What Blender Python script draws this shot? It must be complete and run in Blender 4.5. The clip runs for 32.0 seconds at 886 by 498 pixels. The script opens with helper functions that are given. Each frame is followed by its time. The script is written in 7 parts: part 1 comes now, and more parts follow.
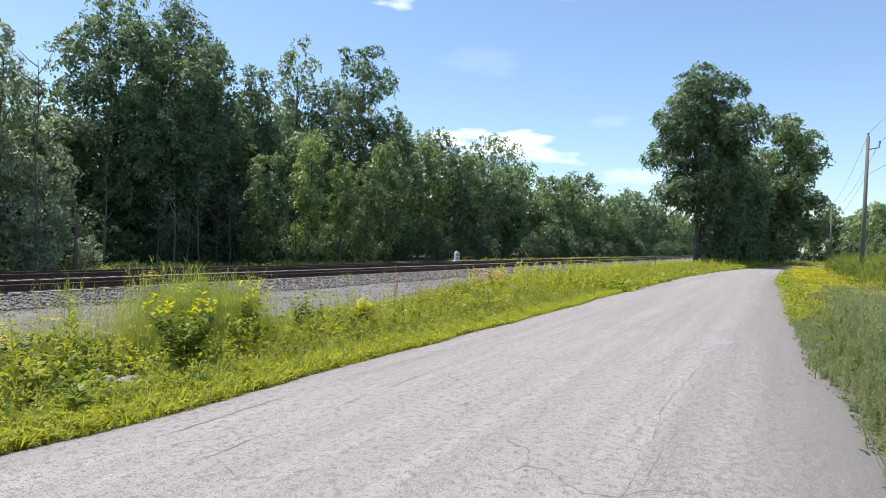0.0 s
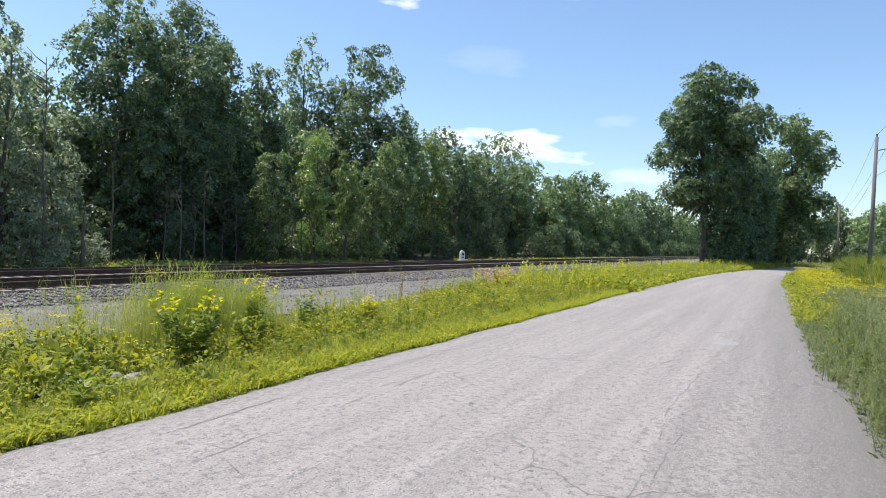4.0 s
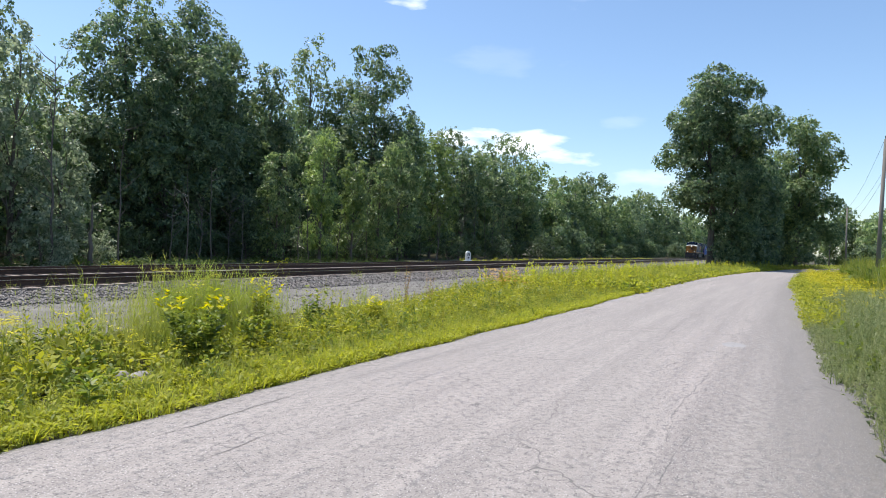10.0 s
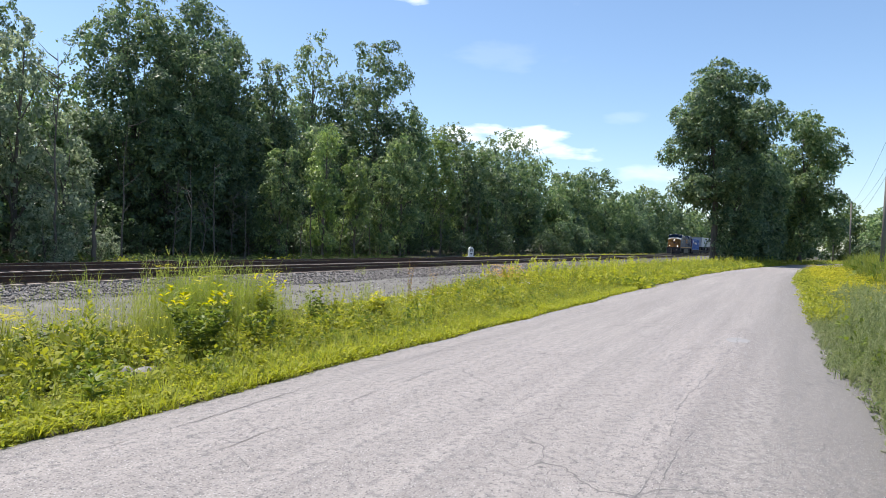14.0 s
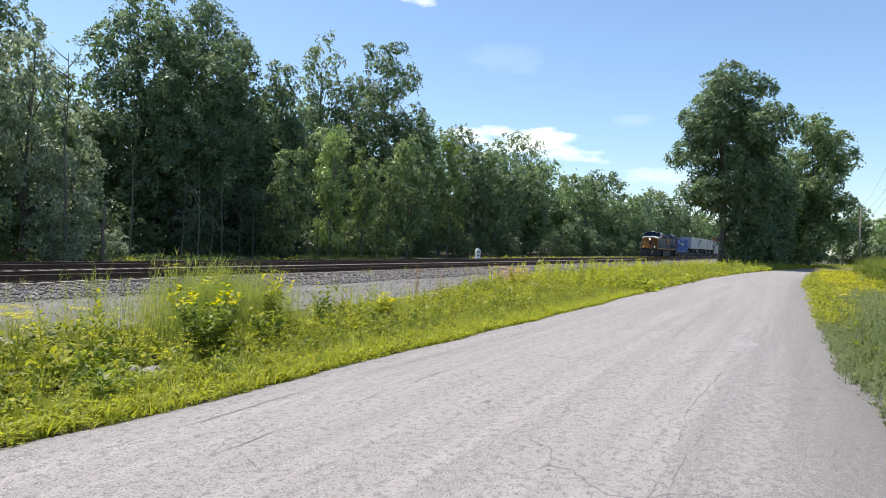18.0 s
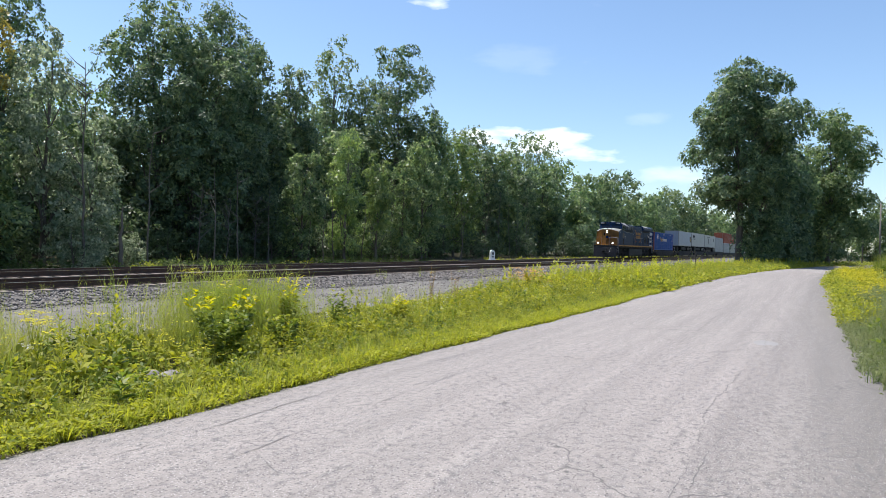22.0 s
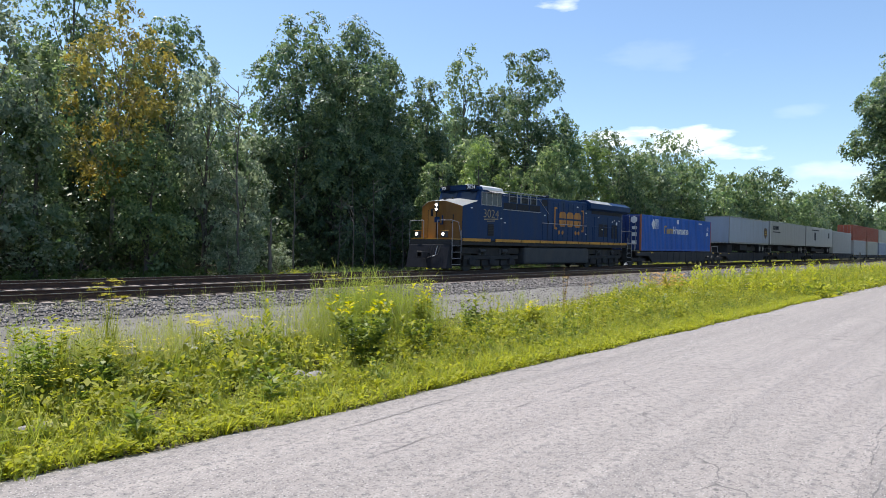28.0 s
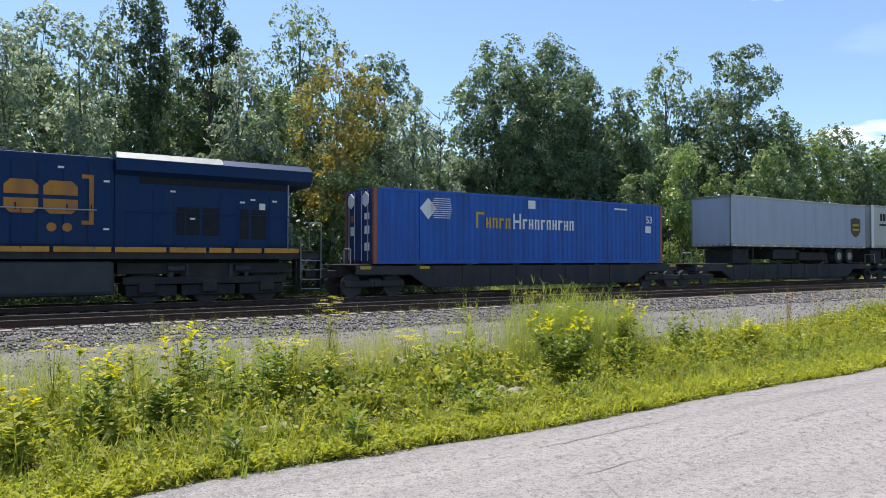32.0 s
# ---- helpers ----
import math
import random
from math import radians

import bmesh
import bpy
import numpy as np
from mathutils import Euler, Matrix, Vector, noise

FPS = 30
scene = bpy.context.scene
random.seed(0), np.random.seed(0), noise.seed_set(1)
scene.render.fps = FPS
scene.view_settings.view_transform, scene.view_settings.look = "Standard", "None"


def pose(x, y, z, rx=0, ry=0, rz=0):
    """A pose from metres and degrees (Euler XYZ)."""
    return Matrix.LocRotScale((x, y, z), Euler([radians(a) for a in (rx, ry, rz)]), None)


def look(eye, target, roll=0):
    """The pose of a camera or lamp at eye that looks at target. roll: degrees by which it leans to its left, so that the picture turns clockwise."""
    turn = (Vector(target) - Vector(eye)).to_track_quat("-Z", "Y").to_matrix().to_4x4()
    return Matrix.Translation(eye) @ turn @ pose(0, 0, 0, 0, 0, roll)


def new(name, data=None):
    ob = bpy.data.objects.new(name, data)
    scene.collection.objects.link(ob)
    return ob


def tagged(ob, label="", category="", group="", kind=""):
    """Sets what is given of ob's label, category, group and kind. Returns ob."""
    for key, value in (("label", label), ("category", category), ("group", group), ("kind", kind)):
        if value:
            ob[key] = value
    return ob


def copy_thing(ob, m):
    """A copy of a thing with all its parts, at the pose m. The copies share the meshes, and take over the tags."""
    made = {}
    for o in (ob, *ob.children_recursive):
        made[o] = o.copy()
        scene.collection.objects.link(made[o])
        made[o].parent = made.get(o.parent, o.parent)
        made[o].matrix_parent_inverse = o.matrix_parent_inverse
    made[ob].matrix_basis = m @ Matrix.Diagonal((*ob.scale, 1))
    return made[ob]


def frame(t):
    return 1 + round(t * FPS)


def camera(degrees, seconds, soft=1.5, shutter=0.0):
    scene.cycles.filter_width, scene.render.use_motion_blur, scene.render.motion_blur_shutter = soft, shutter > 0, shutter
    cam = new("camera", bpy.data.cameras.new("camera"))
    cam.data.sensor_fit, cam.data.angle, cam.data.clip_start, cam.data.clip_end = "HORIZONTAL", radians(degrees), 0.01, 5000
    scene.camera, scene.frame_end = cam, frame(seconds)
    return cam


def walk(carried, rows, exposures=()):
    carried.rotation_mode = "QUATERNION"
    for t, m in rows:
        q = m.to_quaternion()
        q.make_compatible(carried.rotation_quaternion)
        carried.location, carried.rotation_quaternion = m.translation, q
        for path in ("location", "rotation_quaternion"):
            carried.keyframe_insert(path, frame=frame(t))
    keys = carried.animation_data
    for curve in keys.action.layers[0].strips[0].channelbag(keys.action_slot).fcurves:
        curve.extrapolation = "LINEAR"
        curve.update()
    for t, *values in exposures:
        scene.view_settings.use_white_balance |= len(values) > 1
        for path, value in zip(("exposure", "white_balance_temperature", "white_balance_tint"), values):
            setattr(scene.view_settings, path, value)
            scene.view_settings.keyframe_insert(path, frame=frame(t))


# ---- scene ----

# ======== camera: hand-held on the roadside, turning left after the train ========
cam = camera(67.88, 32.0, soft=0.9)
PATH = [
    (0.0, -0.039, -0.064, 1.623, 89.62, 1.65, -63.66),
    (0.5, -0.037, -0.062, 1.623, 89.71, 1.71, -63.70),
    (1.0, -0.039, -0.064, 1.624, 89.66, 1.93, -63.61),
    (1.5, -0.036, -0.058, 1.623, 89.70, 2.12, -63.48),
    (2.0, -0.037, -0.058, 1.622, 89.79, 2.00, -63.28),
    (2.5, -0.033, -0.054, 1.623, 89.53, 2.34, -63.18),
    (3.0, -0.031, -0.057, 1.624, 89.65, 2.24, -63.21),
    (3.5, -0.029, -0.055, 1.622, 89.56, 2.01, -63.30),
    (5.5, -0.026, -0.050, 1.622, 89.58, 2.08, -62.91),
    (6.0, -0.028, -0.053, 1.623, 89.67, 2.00, -63.12),
    (6.5, -0.028, -0.052, 1.622, 89.70, 2.19, -63.14),
    (7.0, -0.026, -0.049, 1.622, 89.82, 2.27, -63.00),
    (7.5, -0.026, -0.048, 1.621, 89.79, 2.13, -62.88),
    (8.0, -0.021, -0.042, 1.620, 89.65, 2.44, -62.87),
    (8.5, -0.027, -0.051, 1.621, 89.64, 2.45, -62.84),
    (9.0, -0.025, -0.047, 1.621, 89.50, 2.41, -62.80),
    (9.5, -0.024, -0.047, 1.620, 89.51, 2.33, -62.68),
    (10.0, -0.024, -0.046, 1.622, 89.54, 2.26, -62.69),
    (10.5, -0.023, -0.045, 1.618, 89.46, 2.22, -62.65),
    (11.0, -0.018, -0.043, 1.617, 89.46, 2.21, -62.60),
    (11.5, -0.020, -0.040, 1.617, 89.46, 2.33, -62.60),
    (12.0, -0.022, -0.040, 1.617, 89.55, 2.32, -62.58),
    (12.5, -0.022, -0.038, 1.618, 89.45, 2.38, -62.53),
    (13.0, -0.019, -0.035, 1.615, 89.42, 2.19, -62.61),
    (13.5, -0.025, -0.046, 1.618, 89.38, 2.12, -62.66),
    (14.0, -0.018, -0.035, 1.614, 89.18, 2.17, -62.45),
    (14.5, -0.021, -0.044, 1.616, 89.23, 2.25, -62.33),
    (16.5, -0.015, -0.031, 1.613, 89.19, 2.32, -62.34),
    (17.0, -0.017, -0.027, 1.613, 89.39, 2.67, -62.16),
    (17.5, -0.016, -0.025, 1.613, 89.33, 2.30, -62.12),
    (18.0, -0.012, -0.017, 1.610, 89.29, 2.50, -61.85),
    (18.5, -0.013, -0.020, 1.612, 89.46, 2.17, -61.40),
    (19.0, -0.012, -0.021, 1.613, 89.55, 1.95, -61.25),
    (19.5, -0.017, -0.028, 1.613, 89.52, 2.01, -61.27),
    (20.0, -0.011, -0.025, 1.613, 89.42, 1.76, -61.37),
    (20.5, -0.010, -0.019, 1.610, 89.40, 1.89, -61.39),
    (21.0, -0.009, -0.021, 1.612, 89.33, 1.89, -61.30),
    (21.5, -0.012, -0.020, 1.612, 89.26, 1.66, -61.03),
    (22.0, -0.007, -0.014, 1.609, 89.41, 1.81, -60.61),
    (22.5, -0.009, -0.019, 1.610, 89.48, 1.72, -60.26),
    (23.0, -0.008, -0.016, 1.610, 89.69, 1.52, -59.66),
    (23.5, -0.007, -0.014, 1.608, 89.94, 1.19, -59.08),
    (24.0, -0.002, -0.008, 1.604, 89.96, 1.06, -58.40),
    (24.5, -0.004, -0.010, 1.603, 90.46, 0.98, -57.10),
    (25.0, -0.006, -0.012, 1.606, 89.99, 0.81, -55.98),
    (25.5, 0.002, -0.007, 1.603, 89.78, 0.86, -54.89),
    (27.5, 0.008, 0.010, 1.599, 89.66, 1.11, -50.67),
    (28.0, 0.009, 0.016, 1.596, 89.66, 1.04, -49.26),
    (28.5, 0.014, 0.026, 1.594, 89.95, 0.79, -47.44),
    (29.0, 0.015, 0.026, 1.594, 90.01, 0.73, -45.10),
    (29.5, -0.002, -0.002, 1.600, 90.20, 0.63, -42.75),
    (30.0, -0.004, -0.005, 1.601, 90.13, 0.85, -41.03),
    (30.5, -0.003, -0.004, 1.599, 90.13, 0.72, -39.05),
    (31.0, -0.002, -0.004, 1.601, 90.24, 1.12, -37.07),
    (31.5, 0.002, 0.002, 1.601, 90.79, 0.47, -34.48),
    (32.0, -0.001, -0.005, 1.601, 90.93, -0.02, -32.08)
]
walk(cam, [(t, pose(x, y, z, rx, -roll, yaw)) for t, x, y, z, rx, roll, yaw in PATH])

# ======== light: high summer sun behind the railway ========
SUN_AZ, SUN_EL = radians(4), radians(68)   # from +y towards +x
SUN_DIR = Vector((math.sin(SUN_AZ) * math.cos(SUN_EL), math.cos(SUN_AZ) * math.cos(SUN_EL), math.sin(SUN_EL)))
sun = new("sun", bpy.data.lights.new("sun", "SUN"))
sun.data.energy, sun.data.angle, sun.data.color = 4.0, radians(0.53), (1.0, 0.95, 0.87)
sun.matrix_world = look(SUN_DIR * 200, (0, 0, 0))

world = bpy.data.worlds.new("sky")
scene.world = world
world.use_nodes = True
wn, wl = world.node_tree.nodes, world.node_tree.links
sky = wn.new("ShaderNodeTexSky")
sky.sky_type, sky.sun_disc, sky.sun_elevation, sky.sun_rotation = "NISHITA", False, SUN_EL, SUN_AZ
sky.air_density, sky.dust_density, sky.ozone_density = 1.0, 0.6, 1.6
wn["Background"].inputs["Strength"].default_value = 0.118
# a few thin fair-weather clouds low over the wood: direction, half width, half height, density
CLOUDS = [(0.912, 0.378, 0.153, 0.11, 0.019, 1.0),
          (0.949, 0.284, 0.134, 0.055, 0.011, 0.9),
          (0.889, 0.37, 0.27, 0.073, 0.022, 0.07),
          (0.804, 0.484, 0.345, 0.034, 0.012, 0.9),
          (0.979, 0.17, 0.105, 0.05, 0.015, 0.35),
          (0.961, 0.207, 0.185, 0.034, 0.01, 0.1),
          (0.925, 0.126, 0.359, 0.137, 0.02, 0.12)]
wc = wn.new("ShaderNodeTexCoord")
puff = wn.new("ShaderNodeTexNoise")
puff.inputs["Scale"].default_value, puff.inputs["Detail"].default_value = 13.0, 7.0
flat = wn.new("ShaderNodeMapping")
flat.inputs["Scale"].default_value = (1.0, 1.0, 3.5)
wl.new(wc.outputs["Generated"], flat.inputs[0])
wl.new(flat.outputs[0], puff.inputs[0])
clear = wn.new("ShaderNodeMix")
clear.data_type, clear.blend_type = "RGBA", "MULTIPLY"
clear.inputs[0].default_value = 1.0
clear.inputs[7].default_value = (0.93, 1.0, 1.06, 1)
wl.new(sky.outputs[0], clear.inputs[6])
sky_col = clear.outputs[2]
for cx, cy, cz, wide, high, dense in CLOUDS:
    mid = Vector((cx, cy, cz))
    side = Vector((cy, -cx, 0)).normalized()
    above = side.cross(mid).normalized()
    terms = []
    for axis, size in ((side, wide), (above, high)):
        dot = wn.new("ShaderNodeVectorMath")
        dot.operation = "DOT_PRODUCT"
        dot.inputs[1].default_value = axis / size
        wl.new(wc.outputs["Generated"], dot.inputs[0])
        sq = wn.new("ShaderNodeMath")
        sq.operation = "POWER"
        sq.inputs[1].default_value = 2.0
        ab = wn.new("ShaderNodeMath")
        ab.operation = "ABSOLUTE"
        wl.new(dot.outputs["Value"], ab.inputs[0])
        wl.new(ab.outputs[0], sq.inputs[0])
        terms.append(sq)
    total = wn.new("ShaderNodeMath")
    wl.new(terms[0].outputs[0], total.inputs[0])
    wl.new(terms[1].outputs[0], total.inputs[1])
    rough = wn.new("ShaderNodeMath")
    rough.operation = "MULTIPLY_ADD"
    rough.inputs[1].default_value = 6.5
    wl.new(puff.outputs[0], rough.inputs[0])
    wl.new(total.outputs[0], rough.inputs[2])
    near = wn.new("ShaderNodeVectorMath")
    near.operation = "DOT_PRODUCT"
    near.inputs[1].default_value = mid
    wl.new(wc.outputs["Generated"], near.inputs[0])
    gate = wn.new("ShaderNodeMath")
    gate.operation = "GREATER_THAN"
    gate.inputs[1].default_value = 0.5
    wl.new(near.outputs["Value"], gate.inputs[0])
    soft_edge = wn.new("ShaderNodeMapRange")
    soft_edge.inputs[1].default_value, soft_edge.inputs[2].default_value = 4.3, 2.6
    soft_edge.inputs[3].default_value, soft_edge.inputs[4].default_value = 0.0, dense
    wl.new(rough.outputs[0], soft_edge.inputs[0])
    on = wn.new("ShaderNodeMath")
    on.operation = "MULTIPLY"
    wl.new(soft_edge.outputs[0], on.inputs[0])
    wl.new(gate.outputs[0], on.inputs[1])
    mx = wn.new("ShaderNodeMix")
    mx.data_type = "RGBA"
    mx.inputs[7].default_value = (8.2, 8.5, 9.0, 1)
    wl.new(on.outputs[0], mx.inputs[0])
    wl.new(sky_col, mx.inputs[6])
    sky_col = mx.outputs[2]
wl.new(sky_col, wn["Background"].inputs["Color"])
scene.view_settings.exposure = 0.6


# ======== materials ========
def node_mat(name):
    m = bpy.data.materials.new(name)
    m.use_nodes = True
    return m, m.node_tree.nodes, m.node_tree.links


def mixed(n, l, fac, a, b):
    """A colour mix node; a and b are colours or sockets."""
    mx = n.new("ShaderNodeMix")
    mx.data_type = "RGBA"
    l.new(fac, mx.inputs[0])
    for s, v in ((6, a), (7, b)):
        if isinstance(v, tuple):
            mx.inputs[s].default_value = (*v, 1)
        else:
            l.new(v, mx.inputs[s])
    return mx.outputs[2]


def ramp(n, l, src, lo, hi):
    r = n.new("ShaderNodeMapRange")
    l.new(src, r.inputs[0])
    r.inputs[1].default_value, r.inputs[2].default_value = lo, hi
    return r.outputs[0]


def noise_tex(n, l, scale, detail=4, coord="Object", stretch=None):
    tc = n.new("ShaderNodeTexCoord")
    t = n.new("ShaderNodeTexNoise")
    t.inputs["Scale"].default_value, t.inputs["Detail"].default_value = scale, detail
    if stretch:
        mp = n.new("ShaderNodeMapping")
        mp.inputs["Scale"].default_value = stretch
        l.new(tc.outputs[coord], mp.inputs[0])
        l.new(mp.outputs[0], t.inputs[0])
    else:
        l.new(tc.outputs[coord], t.inputs[0])
    return t.outputs[0]


def surface(name, a, b, rough=0.7, metal=0.0, scale=6.0, fine=60.0, bump=0.2, dirt=None, stretch=None, depth=0.01):
    """Two-scale mottled surface: colours a and b, optional dirt colour, fine relief."""
    m, n, l = node_mat(name)
    p = n["Principled BSDF"]
    big = noise_tex(n, l, scale, 5, stretch=stretch)
    small = noise_tex(n, l, fine, 3)
    col = mixed(n, l, ramp(n, l, big, 0.35, 0.65), a, b)
    dark = tuple(c * 0.72 for c in a)
    col = mixed(n, l, ramp(n, l, small, 0.5, 0.85), col, dark)
    if dirt:
        d = noise_tex(n, l, scale * 0.45, 6, stretch=stretch)
        col = mixed(n, l, ramp(n, l, d, 0.5, 0.8), col, dirt)
    l.new(col, p.inputs["Base Color"])
    p.inputs["Roughness"].default_value, p.inputs["Metallic"].default_value = rough, metal
    if bump:
        bp = n.new("ShaderNodeBump")
        bp.inputs["Strength"].default_value, bp.inputs["Distance"].default_value = bump, depth
        l.new(small, bp.inputs["Height"])
        l.new(bp.outputs[0], p.inputs["Normal"])
    return m


def leafy(name, a, b, c, trans=0.5, rough=0.42, gloss=0.4, patch_scale=0.35):
    """Foliage: three greens by piece and by plant, thin enough to let light through."""
    m, n, l = node_mat(name)
    p = n["Principled BSDF"]
    geo, info = n.new("ShaderNodeNewGeometry"), n.new("ShaderNodeObjectInfo")
    col = mixed(n, l, geo.outputs["Random Per Island"], a, b)
    patch = noise_tex(n, l, patch_scale, 3)
    col = mixed(n, l, ramp(n, l, patch, 0.42, 0.66), col, c)
    hsv = n.new("ShaderNodeHueSaturation")
    hsv.inputs["Saturation"].default_value = 0.96
    l.new(ramp(n, l, info.outputs["Random"], -1.5, 2.5), hsv.inputs["Value"])
    hsv.inputs["Value"].default_value = 1.0
    l.new(col, hsv.inputs["Color"])
    val = n.new("ShaderNodeMapRange")
    l.new(info.outputs["Random"], val.inputs[0])
    val.inputs[3].default_value, val.inputs[4].default_value = 0.85, 1.15
    l.new(val.outputs[0], hsv.inputs["Value"])
    l.new(hsv.outputs[0], p.inputs["Base Color"])
    p.inputs["Roughness"].default_value = rough
    p.inputs["Specular IOR Level"].default_value = gloss
    tr = n.new("ShaderNodeBsdfTranslucent")
    bright = n.new("ShaderNodeHueSaturation")
    bright.inputs["Saturation"].default_value, bright.inputs["Value"].default_value = 1.1, 1.7
    l.new(hsv.outputs[0], bright.inputs["Color"])
    l.new(bright.outputs[0], tr.inputs["Color"])
    mx = n.new("ShaderNodeMixShader")
    mx.inputs[0].default_value = trans
    l.new(p.outputs[0], mx.inputs[1])
    l.new(tr.outputs[0], mx.inputs[2])
    l.new(mx.outputs[0], n["Material Output"].inputs[0])
    return m


def paint(name, col, rough=0.45, dust=(0.16, 0.14, 0.12), amount=0.35, metal=0.0):
    """Weathered paint: streaks of grime and a fine uneven film."""
    m, n, l = node_mat(name)
    p = n["Principled BSDF"]
    streak = noise_tex(n, l, 1.6, 6, stretch=(1.0, 1.0, 0.18))
    film = noise_tex(n, l, 14.0, 4)
    k = n.new("ShaderNodeMath")
    k.operation = "MULTIPLY"
    k.inputs[1].default_value = amount
    l.new(ramp(n, l, streak, 0.42, 0.75), k.inputs[0])
    c = mixed(n, l, k.outputs[0], col, dust)
    c = mixed(n, l, ramp(n, l, film, 0.5, 1.1), c, tuple(v * 0.7 for v in col))
    l.new(c, p.inputs["Base Color"])
    r = n.new("ShaderNodeMapRange")
    l.new(film, r.inputs[0])
    r.inputs[3].default_value, r.inputs[4].default_value = rough - 0.08, rough + 0.15
    l.new(r.outputs[0], p.inputs["Roughness"])
    p.inputs["Metallic"].default_value = metal
    p.inputs["Specular IOR Level"].default_value = 0.35
    return m


def glow(name, col, strength):
    m, n, l = node_mat(name)
    p = n["Principled BSDF"]
    p.inputs["Base Color"].default_value = (*col, 1)
    p.inputs["Emission Color"].default_value, p.inputs["Emission Strength"].default_value = (*col, 1), strength
    return m


M_ASPHALT, an, al = node_mat("worn_asphalt")
ab_ = an["Principled BSDF"]
grit = noise_tex(an, al, 55.0, 3, "UV")
grit2 = noise_tex(an, al, 14.0, 6, "UV")
mottle = noise_tex(an, al, 7.0, 8, "UV")
wear = noise_tex(an, al, 1.0, 6, "UV", (0.07, 2.6, 1.0))
streak = noise_tex(an, al, 1.0, 7, "UV", (0.35, 9.0, 1.0))
blotch = noise_tex(an, al, 0.6, 5, "UV")
ac = mixed(an, al, ramp(an, al, wear, 0.36, 0.66), (0.342, 0.304, 0.282), (0.256, 0.228, 0.213))
ac = mixed(an, al, ramp(an, al, blotch, 0.5, 0.75), ac, (0.298, 0.265, 0.245))
ac = mixed(an, al, ramp(an, al, mottle, 0.50, 0.78), ac, (0.255, 0.229, 0.215))
ac = mixed(an, al, ramp(an, al, streak, 0.58, 0.85), ac, (0.20, 0.187, 0.184))
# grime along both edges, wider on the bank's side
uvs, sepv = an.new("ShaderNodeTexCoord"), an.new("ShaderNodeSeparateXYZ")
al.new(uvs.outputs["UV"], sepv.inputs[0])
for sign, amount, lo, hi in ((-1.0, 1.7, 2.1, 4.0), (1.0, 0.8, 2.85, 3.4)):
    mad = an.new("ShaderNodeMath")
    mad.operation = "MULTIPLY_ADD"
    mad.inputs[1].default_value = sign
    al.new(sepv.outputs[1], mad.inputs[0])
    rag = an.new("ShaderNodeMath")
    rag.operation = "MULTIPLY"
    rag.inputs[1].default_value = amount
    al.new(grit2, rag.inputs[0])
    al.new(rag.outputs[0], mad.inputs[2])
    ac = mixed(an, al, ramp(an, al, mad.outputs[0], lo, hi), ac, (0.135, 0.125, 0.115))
ac = mixed(an, al, ramp(an, al, grit2, 0.50, 0.72), ac, (0.165, 0.154, 0.152))
ac = mixed(an, al, ramp(an, al, grit, 0.57, 0.64), ac, (0.085, 0.08, 0.078))
pale = noise_tex(an, al, 90.0, 2, "UV")
ac = mixed(an, al, ramp(an, al, pale, 0.62, 0.67), ac, (0.58, 0.55, 0.54))
# hairline cracks: cell borders, broken up by a coarse mask
vor, bend, addv = an.new("ShaderNodeTexVoronoi"), an.new("ShaderNodeVectorMath"), an.new("ShaderNodeMapping")
vor.feature = "DISTANCE_TO_EDGE"
vor.inputs["Scale"].default_value = 1.0
addv.inputs["Scale"].default_value = (0.33, 0.75, 1.0)
wob = an.new("ShaderNodeTexNoise")
wob.inputs["Scale"].default_value, wob.inputs["Detail"].default_value = 1.6, 6.0
al.new(uvs.outputs["UV"], wob.inputs["Vector"])
bend.operation = "MULTIPLY_ADD"
bend.inputs[1].default_value = (0.9, 0.9, 0.0)
al.new(wob.outputs["Color"], bend.inputs[0])
al.new(uvs.outputs["UV"], bend.inputs[2])
al.new(bend.outputs[0], addv.inputs["Vector"])
al.new(addv.outputs[0], vor.inputs["Vector"])
line = an.new("ShaderNodeMapRange")
line.inputs[1].default_value, line.inputs[2].default_value = 0.0055, 0.001
al.new(vor.outputs["Distance"], line.inputs[0])
msk = an.new("ShaderNodeMath")
msk.operation = "MULTIPLY"
al.new(line.outputs[0], msk.inputs[0])
al.new(ramp(an, al, blotch, 0.45, 0.58), msk.inputs[1])
ac = mixed(an, al, msk.outputs[0], ac, (0.13, 0.12, 0.117))
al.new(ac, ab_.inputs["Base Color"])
ab_.inputs["Roughness"].default_value = 0.92
abp = an.new("ShaderNodeBump")
abp.inputs["Strength"].default_value, abp.inputs["Distance"].default_value = 0.6, 0.01
al.new(grit, abp.inputs["Height"])
al.new(abp.outputs[0], ab_.inputs["Normal"])
M_CRACK = surface("crack_filler", (0.12, 0.113, 0.11), (0.18, 0.17, 0.165), 0.9, 0, 8, 80, 0.3)
M_PATCH = surface("asphalt_patch", (0.31, 0.297, 0.293), (0.27, 0.26, 0.257), 0.9, 0, 5, 90, 0.4)
M_EARTH = surface("grassy_earth", (0.055, 0.055, 0.022), (0.08, 0.065, 0.038), 0.95, 0, 0.6, 25, 0.6, (0.10, 0.08, 0.055), depth=0.04)
M_GRAVEL = surface("path_gravel", (0.225, 0.21, 0.19), (0.15, 0.14, 0.125), 0.95, 0, 1.6, 22, 0.9, (0.17, 0.165, 0.11), depth=0.05)
M_BALLAST = surface("ballast_bed", (0.10, 0.092, 0.088), (0.18, 0.165, 0.155), 0.95, 0, 9, 30, 0.9, (0.10, 0.09, 0.085), depth=0.06)
